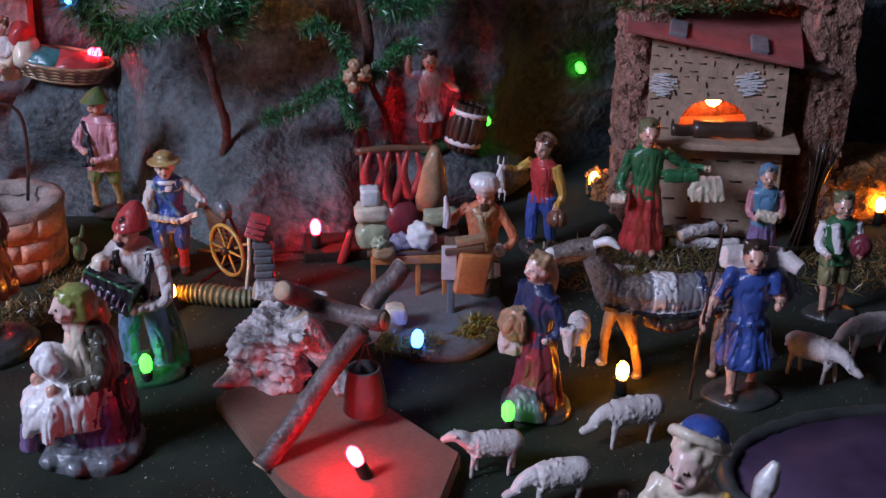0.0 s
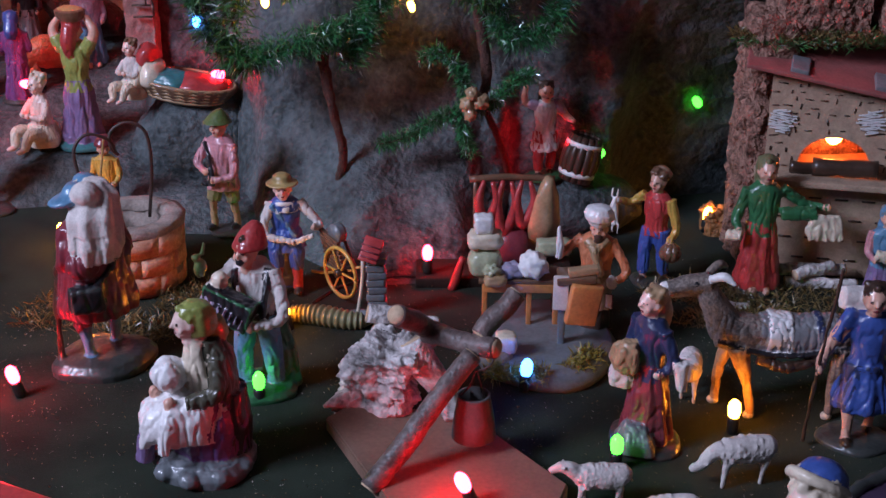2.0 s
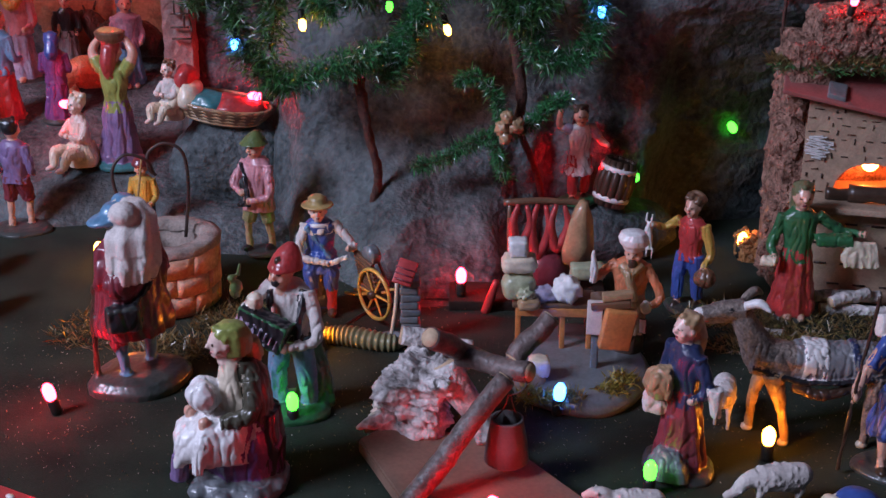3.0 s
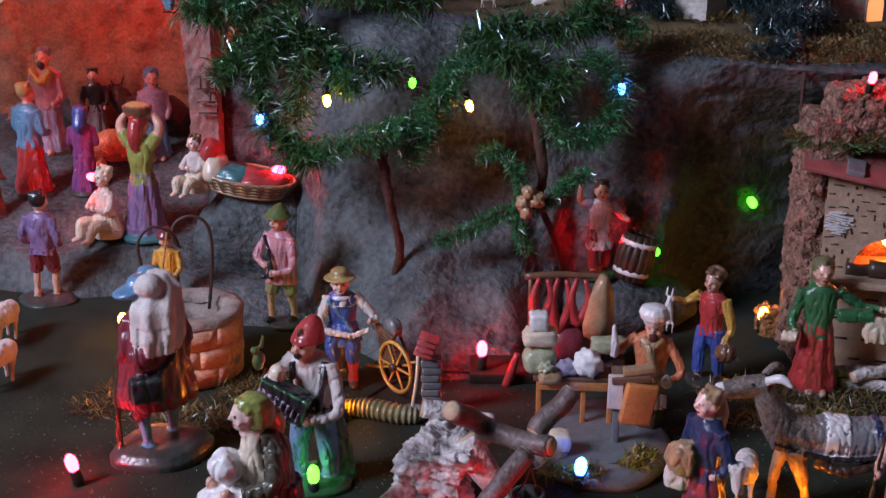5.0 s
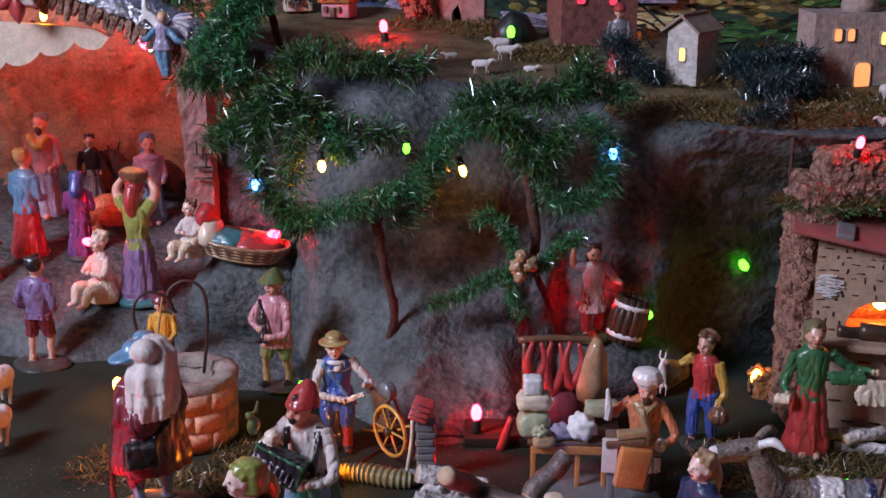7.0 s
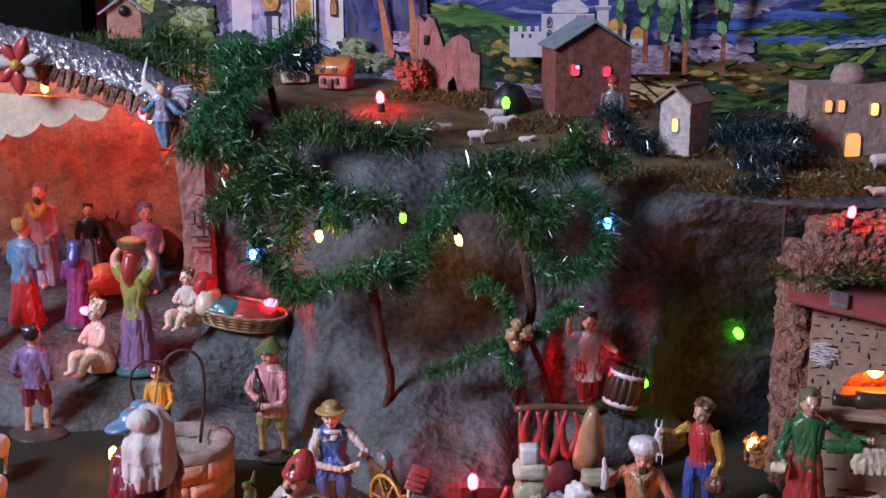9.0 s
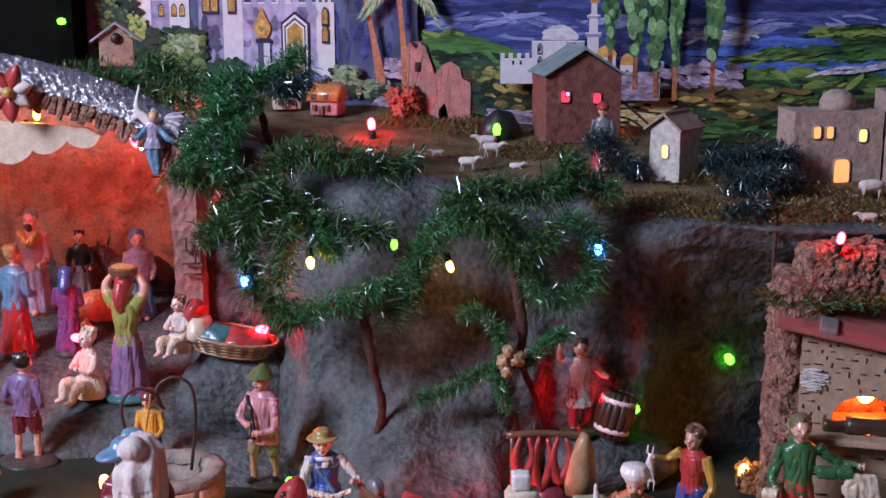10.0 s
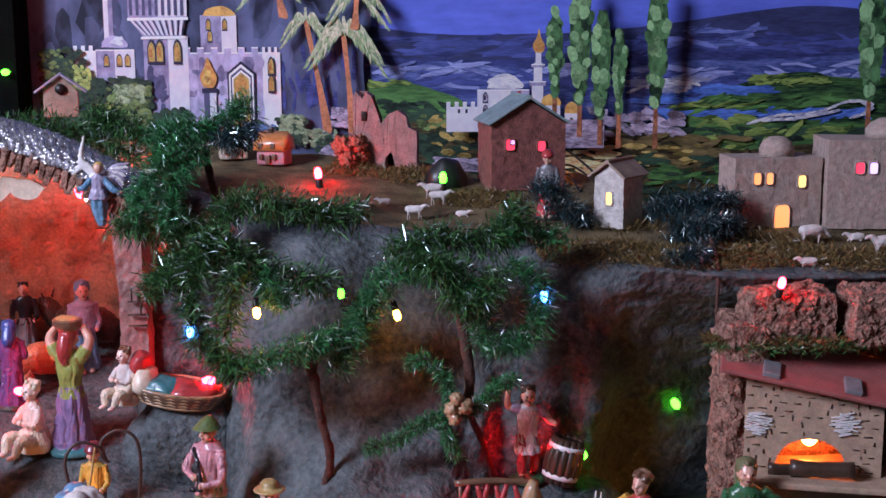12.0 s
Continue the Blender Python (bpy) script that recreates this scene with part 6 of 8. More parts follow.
def donkey(loc, h, face):
    c = Clay()
    c.tube([(-0.46, 0, 0.60), (-0.30, 0, 0.60), (0.05, 0, 0.565), (0.36, 0, 0.60), (0.50, 0, 0.55)], [0.11, 0.138, 0.135, 0.135, 0.06], "fur", 18, 24)
    c.tube([(-0.38, 0, 0.62), (-0.47, 0, 0.78), (-0.55, 0, 0.92)], [0.135, 0.095, 0.075], "fur", 14)
    c.tube([(-0.53, 0, 0.95), (-0.68, -0.01, 0.945), (-0.80, -0.02, 0.925)], [0.080, 0.066, 0.048], "fur", 12)
    c.tube([(-0.62, -0.02, 0.90), (-0.80, -0.02, 0.865)], [0.035, 0.022], "fur", 9)
    c.ball((-0.82, -0.02, 0.93), (0.042, 0.046, 0.036), "white", 10)
    c.tube([(-0.76, -0.03, 0.893), (-0.86, -0.03, 0.885)], [0.020, 0.014], "red")
    for k in range(9):
        c.ball((-0.42 - 0.016 * k, 0, 0.76 + 0.028 * k), (0.035, 0.03, 0.045), "dark_brown", 7)
    for side in (-1, 1):
        c.tube([(-0.53, 0.05 * side, 1.0), (-0.45, 0.10 * side, 1.04), (-0.38, 0.15 * side, 1.0)], [0.03, 0.035, 0.012], "white" if side < 0 else "fur")
        c.ball((-0.62, 0.062 * side, 0.97), 0.018, "black", 7)
        for x, fwd in ((-0.32, -0.07), (0.38, 0.05)):
            k = fwd * side
            c.tube([(x, 0.09 * side, 0.54), (x + k, 0.10 * side, 0.30), (x + k * 1.5 + 0.02, 0.10 * side, 0.04)], [0.078, 0.040, 0.030], "tan" if x < 0 else "fur", 10)
            c.ball((x + k * 1.5 + 0.01, 0.10 * side, 0.025), (0.045, 0.04, 0.03), "cream", 8)
    c.tube([(0.50, 0, 0.60), (0.56, 0, 0.46), (0.55, 0, 0.26)], [0.03, 0.022, 0.035], "fur")
    c.tube([(-0.18, 0, 0.595), (-0.05, 0, 0.583), (0.10, 0, 0.577), (0.34, 0, 0.60)], [0.142, 0.152, 0.152, 0.144], "grey", 20, 12)
    c.tube([(-0.13, 0, 0.60), (0.02, 0, 0.59)], [0.156, 0.158], "white", 20, 4)
    c.tube([(0.20, 0, 0.592), (0.24, 0, 0.597)], [0.156, 0.154], "navy", 20, 4)
    c.tube([(-0.46, -0.11, 0.58), (-0.1, -0.155, 0.50), (0.3, -0.15, 0.53), (0.5, -0.07, 0.56)], [0.018, 0.018, 0.018, 0.014], "black")
    c.tube([(-0.2, -0.13, 0.46), (0.0, -0.16, 0.42), (0.22, -0.13, 0.47)], [0.03, 0.045, 0.03], "dark_brown")
    c.finish("donkey_figurine", loc, h, face, "dark brown donkey figurine with white and grey saddle pack", "donkey figurine")


donkey((0.237, 0.676, 0.0), 0.090, -4)


# ---- logs, plank, stick frame and bucket ----
def bark_chunk(loc):
    bm = bmesh.new()
    bmesh.ops.create_cube(bm, size=1.0)
    bmesh.ops.subdivide_edges(bm, edges=bm.edges[:], cuts=34, use_grid_fill=True)
    for v in bm.verts:
        p = v.co.copy()
        q = Vector((p.x * 0.046, p.y * 0.036, p.z * 0.054))
        taper = 0.80 + 0.16 * p.z - 0.9 * max(0, p.z - 0.2) ** 2 + 0.22 * noise.noise(Vector((p.z * 6, 3, 1)))
        q.x, q.y = q.x * taper + 0.014 * p.z, q.y * taper
        r = noise.multi_fractal(q * 70, 0.7, 2.2, 5) * 0.0042
        crack = abs(noise.noise(Vector((q.x * 60, q.y * 60, q.z * 190)))) ** 0.5 * -0.006 + round(noise.noise(q * 55) * 2.5) * 0.0022
        v.co = q + p.normalized() * (r + crack)
    ob = link("bark_chunk", bm, M["bark"])
    ob.matrix_world = pose(*loc, 4, 6, -20)
    tagged(ob, "rough grey cracked bark chunk standing on the felt", "bark")


bark_chunk((-0.003, 0.682, 0.026))


def log(name, a, b, r, label, material="stick", ends="cut"):
    ob = thing(name, (0, 0, 0), 0, label, "stick")
    ob.matrix_world = Matrix.Translation(a)
    d = Vector(b) - Vector(a)
    bm = bmesh.new()
    side = d.normalized().orthogonal() * r * 0.12
    tube(bm, [(0, 0, 0), d * 0.35 + side, d * 0.7 - side * 0.5, d], [r, r * 1.04, r * 0.95, r * 0.97], 0, 18, 26, 0.10)
    part("bark", bm, M[material], ob)
    for p, s in ((Vector((0, 0, 0)), -1), (d, 1)):
        bm = bmesh.new()
        n = d.normalized() * s
        tube(bm, [p - n * 0.001, p + n * 0.0008], [r * 0.90, r * 0.86], 0, 18, 2)
        part("cut_end", bm, M[ends], ob, "pale sawn end")
    return ob


log("pole", (-0.011, 0.590, 0.008), (0.047, 0.632, 0.066), 0.0062, "long grey peeled stick leaning over the plank")
log("crossbar_log", (0.005, 0.640, 0.088), (0.034, 0.672, 0.058), 0.0062, "short grey log with a pale sawn end")
log("crossbar_log", (0.060, 0.630, 0.071), (0.022, 0.660, 0.066), 0.0060, "short grey log lashed across the stick")
log("branch", (0.052, 0.640, 0.074), (0.073, 0.652, 0.094), 0.0060, "short forked grey branch end")
log("branch", (-0.012, 0.700, 0.060), (0.030, 0.700, 0.050), 0.0060, "pale barked log lying on the chunk", "bark")
log("branch", (0.014, 0.672, 0.055), (0.040, 0.660, 0.012), 0.0085, "brown bark log standing behind the stick", "bark")


def plank():
    bm = bmesh.new()
    pts = [(-0.038, 0.664), (-0.018, 0.684), (0.050, 0.660), (0.097, 0.588), (0.060, 0.490), (0.0, 0.572)]
    low = [bm.verts.new((x, y, 0.0005)) for x, y in pts]
    top = [bm.verts.new((x, y, 0.0095)) for x, y in pts]
    bm.faces.new(low[::-1])
    bm.faces.new(top)
    n = len(pts)
    for i in range(n):
        bm.faces.new((low[i], low[(i + 1) % n], top[(i + 1) % n], top[i]))
    bmesh.ops.bevel(bm, geom=bm.edges[:], offset=0.0012, segments=2, affect="EDGES")
    tagged(link("plank", bm, M["plank"], smooth=False), "thin bare reddish wooden plank lying on the felt", "plank")


plank()


def bucket(loc):
    ob = thing("bucket", loc, 0, "dark clay bucket hanging from a wire loop", "bucket")
    bm = bmesh.new()
    stack(bm, [(0, 0, 0, 0.0115, 0.0115), (0, 0, 0.001, 0.0128, 0.0128), (0, 0, 0.014, 0.0115, 0.0115), (0, 0, 0.026, 0.0092, 0.0092), (0, 0, 0.0275, 0.0094, 0.0094), (0, 0, 0.0275, 0.0078, 0.0078), (0, 0, 0.010, 0.0085, 0.0085)], 0, 28)
    part("pail", bm, M["clay"], ob)
    bm = bmesh.new()
    tube(bm, [(-0.008, 0, 0.026), (-0.002, 0, 0.034), (0.001, 0, 0.043), (0.003, 0, 0.036), (0.007, 0, 0.022)], 0.0005, 0, 6, 24)
    part("wire", bm, M["wire"], ob)
    bm = bmesh.new()
    tube(bm, [(0.001, 0, 0.042), (0.006, -0.004, 0.046), (0.010, -0.002, 0.050), (0.004, 0.002, 0.053), (0.0, 0, 0.048)], 0.0006, 0, 6, 24)
    part("hook", bm, M["wire"], ob)


bucket((0.048, 0.628, 0.016))


def snake_tube(loc):
    bm = bmesh.new()
    path = smooth_path([(-0.006, 0, 0.006), (0.012, -0.004, 0.0065), (0.034, -0.012, 0.006), (0.052, -0.012, 0.0045)], 120)
    loops = []
    for i, p in enumerate(path):
        r = (0.0058 + 0.0016 * math.sin(math.pi * min(1, i / 100))) * (1 + 0.11 * math.sin(i * 2 * math.pi / 7.5)) * (1 if i < 100 else (122 - i) / 22)
        d = (path[min(i + 1, 120)] - path[max(i - 1, 0)]).normalized()
        s = d.cross(Vector((0, 0, 1))).normalized()
        u = s.cross(d)
        loops.append([p + (s * math.cos(a) + u * math.sin(a)) * r for a in (2 * math.pi * k / 14 for k in range(14))])
    rings(bm, loops)
    ob = link("ribbed_hose", bm, M["khaki"])
    ob.location = loc
    tagged(ob, "ribbed green brown rolled trunk lying on the felt", "ribbed roll")


snake_tube((-0.062, 0.812, 0.0))


def pond():
    ob = thing("pond", (0.335, 0.545, 0.0), 0, "shallow dark purple pond with a low stone rim", "pond")
    bm = bmesh.new()
    stack(bm, [(0, 0, 0, 0.098, 0.062), (0, 0, 0.003, 0.098, 0.062), (0, 0, 0.0032, 0.05, 0.03)], 0, 48, 5, 0.03)
    part("water", bm, M["water"], ob, "dark still water")
    bm = bmesh.new()
    tube(bm, [(0.10 * math.cos(a), 0.064 * math.sin(a), 0.003) for a in (2 * math.pi * k / 16 for k in range(17))], 0.0045, 0, 8, 90, 0.5)
    part("rim", bm, M["base_dark"], ob)


pond()


# ---- oven ----
def oven(loc, turn):
    ob = thing("bread_oven", loc, turn, "cork brick bread oven with red roof and glowing arched mouth", "oven")

    def p(name, c, size, key, tilt=(0, 0), bevel=0.001, label="", rough=0.0, tw=0):
        bm = bmesh.new()
        box(bm, c, size, 0, tw, bevel, tilt)
        if rough:
            roughen(bm, rough, 140)
        return part(name, bm, M[key], ob, label, smooth=False)

    base = p("base", (0.050, 0.045, 0.038), (0.104, 0.080, 0.076), "cork_sheet")
    p("counter", (0.052, 0.036, 0.0785), (0.118, 0.102, 0.005), "cork_sheet", bevel=0.0015)
    # front with an arched mouth
    bm = bmesh.new()
    w0, w1, z0, z1 = 0.0, 0.100, 0.081, 0.160
    cx, r, hz = 0.049, 0.026, 0.081
    n = 16
    arch = [(cx - r * math.cos(math.pi * k / n), hz + 0.027 * math.sin(math.pi * k / n) ** 0.8) for k in range(n + 1)]
    top = [(w0 + (w1 - w0) * k / n, z1 - 0.018 * k / n) for k in range(n + 1)]
    for y in (0.010, 0.018):
        va = [bm.verts.new((x, y, z)) for x, z in arch]
        vt = [bm.verts.new((x, y, z)) for x, z in top]
        l, rr = bm.verts.new((w0, y, z0)), bm.verts.new((w1, y, z0))
        for k in range(n):
            bm.faces.new((va[k], va[k + 1], vt[k + 1], vt[k]))
        bm.faces.new((l, va[0], vt[0]))
        bm.faces.new((va[-1], rr, vt[-1]))
    bm.verts.ensure_lookup_table()
    for k in range(n):
        a = bm.verts
        bm.faces.new((a[k], a[k + 1], a[k + 1 + 2 * n + 4], a[k + 2 * n + 4]))
    front = part("front_wall", bm, M["cork_sheet"], ob, "cork sheet front with dark brick marks", smooth=False)
    p("side_wall", (0.096, 0.046, 0.111), (0.008, 0.058, 0.062), "cork_sheet")
    p("side_wall", (0.004, 0.046, 0.120), (0.008, 0.058, 0.080), "cork_sheet")
    p("back_wall", (0.050, 0.078, 0.111), (0.100, 0.006, 0.062), "cork_sheet")
    rnd = random.Random(3)
    for row in range(13):
        for k in range(11):
            x, z = 0.005 + k * 0.0088 + 0.0044 * (row % 2) + rnd.uniform(-0.002, 0.002), 0.085 + row * 0.0056 + rnd.uniform(-0.001, 0.001)
            if abs(x - cx) < 0.030 and z < 0.112 or x > 0.096 or z > 0.157 - 0.18 * x or rnd.random() < 0.2:
                continue
            bm = bmesh.new()
            if rnd.random() < 0.6:
                box(bm, (x, 0.0098, z), (rnd.uniform(0.0025, 0.007), 0.0010, rnd.uniform(0.0005, 0.0010)), 0, 0, 0, (0, rnd.uniform(-8, 8)))
            else:
                box(bm, (x, 0.0098, z), (rnd.uniform(0.0006, 0.0014), 0.0010, rnd.uniform(0.002, 0.0045)), 0, 0, 0, (0, rnd.uniform(-12, 12)))
            part("brick_joint", bm, M["brown" if rnd.random() < 0.5 else "dark_brown"], front)
    for row in range(4):
        for k in range(5):
            bm = bmesh.new()
            box(bm, (0.012 + k * 0.019 + 0.008 * (row % 2), 0.0046, 0.014 + row * 0.016), (0.009, 0.0012, 0.0011), 0)
            part("brick_joint", bm, M["dark_brown"], base)
    p("roof", (0.046, 0.030, 0.1585), (0.130, 0.066, 0.0035), "roof_red", (16, 10), label="sloping red card roof")
    for x in (0.018, 0.077):
        p("roof_stone", (x, 0.010, 0.1640 - 0.176 * x), (0.013, 0.020, 0.004), "grey", (16, 10), label="small grey stone on the roof", rough=0.001)
    for x, z in ((0.010, 0.118), (0.072, 0.121)):
        bm = bmesh.new()
        for k in range(16):
            box(bm, (x + rnd.uniform(-0.003, 0.003), 0.0088, z + 0.0011 * k - 0.008), (0.018 * math.sin(0.4 + k * 0.15) + rnd.uniform(-0.002, 0.002), 0.0018, 0.0007), 0, 0, 0, (0, rnd.uniform(-14, 14)))
        part("plaster_patch", bm, M["white"], ob, "scratchy white plaster patch", smooth=False)["kind"] = "stuff"
    for a, b, r2 in (((0.034, 0.002, 0.0875), (0.080, 0.000, 0.0890), 0.0064), ((0.018, 0.004, 0.0855), (0.048, 0.005, 0.0855), 0.0045)):
        bm = bmesh.new()
        tube(bm, [a, b], [r2, r2 * 0.95], 0, 12, 10, 0.2)
        part("oven_log", bm, M["dark_brown"], ob, "dark log before the oven mouth")
    bm = bmesh.new()
    ball(bm, (0.050, 0.040, 0.102), (0.007, 0.006, 0.009), 0, 14)
    part("fire_bulb", bm, GLOWS_FIRE, ob, "glowing amber bulb inside the oven")
    # chamber back in orange paint: the fire's glow is put into its colour
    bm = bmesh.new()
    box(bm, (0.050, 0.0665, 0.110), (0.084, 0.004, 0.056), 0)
    part("inner_back", bm, M["orange"], ob, "oven chamber back coloured orange as the fire's glow", smooth=False)
    p("wing_roof", (0.119, 0.040, 0.132), (0.034, 0.034, 0.003), "stick", (6, 10))
    p("wing", (0.116, 0.060, 0.060), (0.030, 0.030, 0.120), "cork", rough=0.003)


oven((0.279, 0.882, 0.0), -15)


def rubble(name, c, size, count, piece, material, label, seed, category="cork", kind=""):
    """A pile of small rough lumps heaped on a core, one object."""
    rnd = random.Random(seed)
    bm = bmesh.new()
    bmesh.ops.create_cube(bm, size=1.0)
    bmesh.ops.subdivide_edges(bm, edges=bm.edges[:], cuts=14, use_grid_fill=True)
    for v in bm.verts:
        q = Vector((v.co.x * size[0], v.co.y * size[1], v.co.z * size[2]))
        v.co = q + v.co.normalized() * noise.multi_fractal(q * 45 + Vector((seed, 0, 0)), 0.8, 2.2, 4) * 0.004
    for k in range(int(count * 2.6)):
        x, z = rnd.uniform(-0.5, 0.5), rnd.uniform(-0.5, 0.5)
        pos = Vector((x * size[0], -0.5 * size[1] + rnd.uniform(-0.002, 0.003), z * size[2])) if k % 10 < 5 else Vector((x * size[0], rnd.uniform(-0.5, 0.5) * size[1], 0.5 * size[2] + rnd.uniform(-0.002, 0.003))) if k % 10 < 7 else Vector((-0.5 * size[0] + rnd.uniform(-0.003, 0.002), rnd.uniform(-0.5, 0.5) * size[1], z * size[2]))
        s = piece * rnd.uniform(0.6, 1.3)
        made = bmesh.ops.create_icosphere(bm, subdivisions=1, radius=s, matrix=pose(*pos, rnd.uniform(0, 90), rnd.uniform(0, 90), 0))
        for v in made["verts"]:
            v.co += noise.noise_vector(v.co * 300) * s * 0.5
    ob = link(name, bm, material, smooth=False)
    ob.location = c
    return tagged(ob, label, category, kind=kind)


rubble("cork_rock", (0.352, 0.950, 0.092), (0.140, 0.050, 0.184), 160, 0.0050, M["cork"], "reddish brown cork bark mass behind the oven", 1)
rubble("cork_rock", (0.283, 0.925, 0.060), (0.020, 0.045, 0.120), 90, 0.0045, M["cork"], "crumbly cork bark pillar beside the oven", 2)
rubble("cork_rock", (0.284, 0.920, 0.165), (0.024, 0.040, 0.046), 60, 0.0045, M["cork"], "crumbly cork bark lump beside the oven roof", 3)
rubble("gravel_heap", (0.320, 0.925, 0.196), (0.056, 0.040, 0.028), 130, 0.0045, M["cork"], "pale gravel heap over the oven roof", 4, "gravel", "stuff")
rubble("gravel_heap", (0.392, 0.915, 0.195), (0.050, 0.040, 0.035), 100, 0.0045, M["cork"], "pale gravel heap over the oven roof", 5, "gravel", "stuff")
rubble("cork_rock", (0.418, 0.900, 0.100), (0.026, 0.040, 0.170), 70, 0.0045, M["cork"], "dark cork bark post beside the oven", 6)
# both heaps carry the neighbouring bulb's amber light in their colour
rubble("amber_lit_rubble", (0.470, 0.905, 0.020), (0.120, 0.05, 0.05), 200, 0.004, M["gravel_lit"], "gravel bank coloured as if lit amber by a fairy light", 7, "gravel")
rubble("amber_lit_rubble", (0.284, 0.962, 0.008), (0.044, 0.018, 0.022), 70, 0.0034, M["gravel_lit"], "small gravel heap coloured as if lit amber by a fairy light", 8, "gravel")


def bundle(name, loc, n, length, lean, key, label, seed, r=0.0012, spread=0.010):
    rnd = random.Random(seed)
    ob = thing(name, loc, 0, label, "twig bundle")
    for k in range(n):
        a, s = rnd.uniform(0, 6.28), rnd.uniform(0, 1)
        x, y = math.cos(a) * s * spread, math.sin(a) * s * spread * 0.6
        bm = bmesh.new()
        tube(bm, [(x * 1.2, y * 1.2, 0), (x * 0.5 + lean * 0.5, y * 0.5, length * 0.5), (x * 1.5 + lean, y * 1.5, length * rnd.uniform(0.85, 1.05))], [r, r * 0.8, r * 0.6], 0, 5, 6)
        part("twig", bm, M[key], ob)


bundle("twig_broom", (0.395, 0.850, 0.0), 26, 0.080, 0.012, "dark_brown", "dark twig bundle leaning against the oven", 4)
for k, (a, b) in enumerate((((0.295, 0.855, 0.004), (0.345, 0.845, 0.005)), ((0.292, 0.862, 0.011), (0.340, 0.858, 0.012)), ((0.222, 0.850, 0.004), (0.252, 0.862, 0.004)), ((0.300, 0.848, 0.012), (0.330, 0.856, 0.016)), ((0.225, 0.825, 0.003), (0.258, 0.815, 0.003)))):
    log("firewood_log", a, b, 0.0045 if k < 4 else 0.003, "brown firewood log on the ground by the oven", "bark")


# ---- needles, garlands, moss ----
def needle_mesh(name, spots, length, width, seed, droop=0.2, forward=0.4, curl=0.0):
    """Thin two-sided blades: spots are (place, axis, radius)."""
    rnd = random.Random(seed)
    verts, faces = [], []
    for p, axis, rad in spots:
        d = Vector((rnd.gauss(0, 1), rnd.gauss(0, 1), rnd.gauss(0, 1)))
        d = (d - axis * d.dot(axis)).normalized() + axis * rnd.uniform(-0.5, forward + 0.3) * 1.5
        d = (d + Vector((0, 0, -droop * rnd.random()))).normalized()
        side = d.cross(Vector((rnd.gauss(0, 1), rnd.gauss(0, 1), rnd.gauss(0, 1)))).normalized() * width * rnd.uniform(0.6, 1.3)
        L = length * rnd.choice((0.55, 0.8, 1.0, 1.2, 1.5)) * rnd.uniform(0.85, 1.15)
        a = p + d * rad * 0.2
        mid = a + d * L * 0.55 + side.cross(d) * curl * rnd.uniform(-1, 1) * 3
        tip = a + d * L + Vector((0, 0, -droop * L * 0.4))
        k = len(verts)
        verts += [a, mid + side, tip, mid - side]
        faces.append((k, k + 1, k + 2, k + 3))
    me = bpy.data.meshes.new(name)
    me.from_pydata([tuple(v) for v in verts], [], faces)
    return me


def garland_spots(path, n, seed, puff=0.003):
    rnd = random.Random(seed)
    pts = smooth_path(path, 80)
    out = []
    for _ in range(n):
        s = rnd.random() * 79.99
        k = int(s)
        p = pts[k].lerp(pts[k + 1], s - k)
        axis = (pts[k + 1] - pts[k]).normalized()
        out.append((p + Vector((rnd.gauss(0, puff), rnd.gauss(0, puff), rnd.gauss(0, puff))), axis, 0.002))
    return out


def garland(parent, path, n, key, seed, length=0.0105, width=0.0006, puff=0.0045, name="needle_branch", label=""):
    pts = smooth_path(path, 30)
    bm = bmesh.new()
    tube(bm, pts, 0.0011, 0, 6, 60)
    stem = part("branch_wire", bm, M["trunk"], parent)
    fine = key != "needle"
    length, width, n = (length * 0.72, width * 0.75, n * 2.5) if fine else (length, width, n * 1.7)
    me = needle_mesh(name, garland_spots(path, int(n), seed, puff), length, width, seed)
    me.materials.append(M[key])
    ob = new(name, me)
    ob.parent = stem
    ob["kind"] = "stuff"
    if label:
        ob["label"] = label


def trunk_of(parent, path, radii):
    bm = bmesh.new()
    tube(bm, path, radii, 0, 12, 50, 0.35)
    part("trunk", bm, M["trunk"], parent, "fuzzy reddish brown trunk")


def artificial_tree(name, label, path, radii, branches):
    ob = thing(name, (0, 0, 0), 0, label, "artificial tree")
    trunk_of(ob, path, radii)
    for k, (pts, n, key, *rest) in enumerate(branches):
        garland(ob, pts, n, key, hash_seed(name, k), **(rest[0] if rest else {}))
    return ob


def hash_seed(name, k):
    return sum(ord(ch) for ch in name) * 31 + k


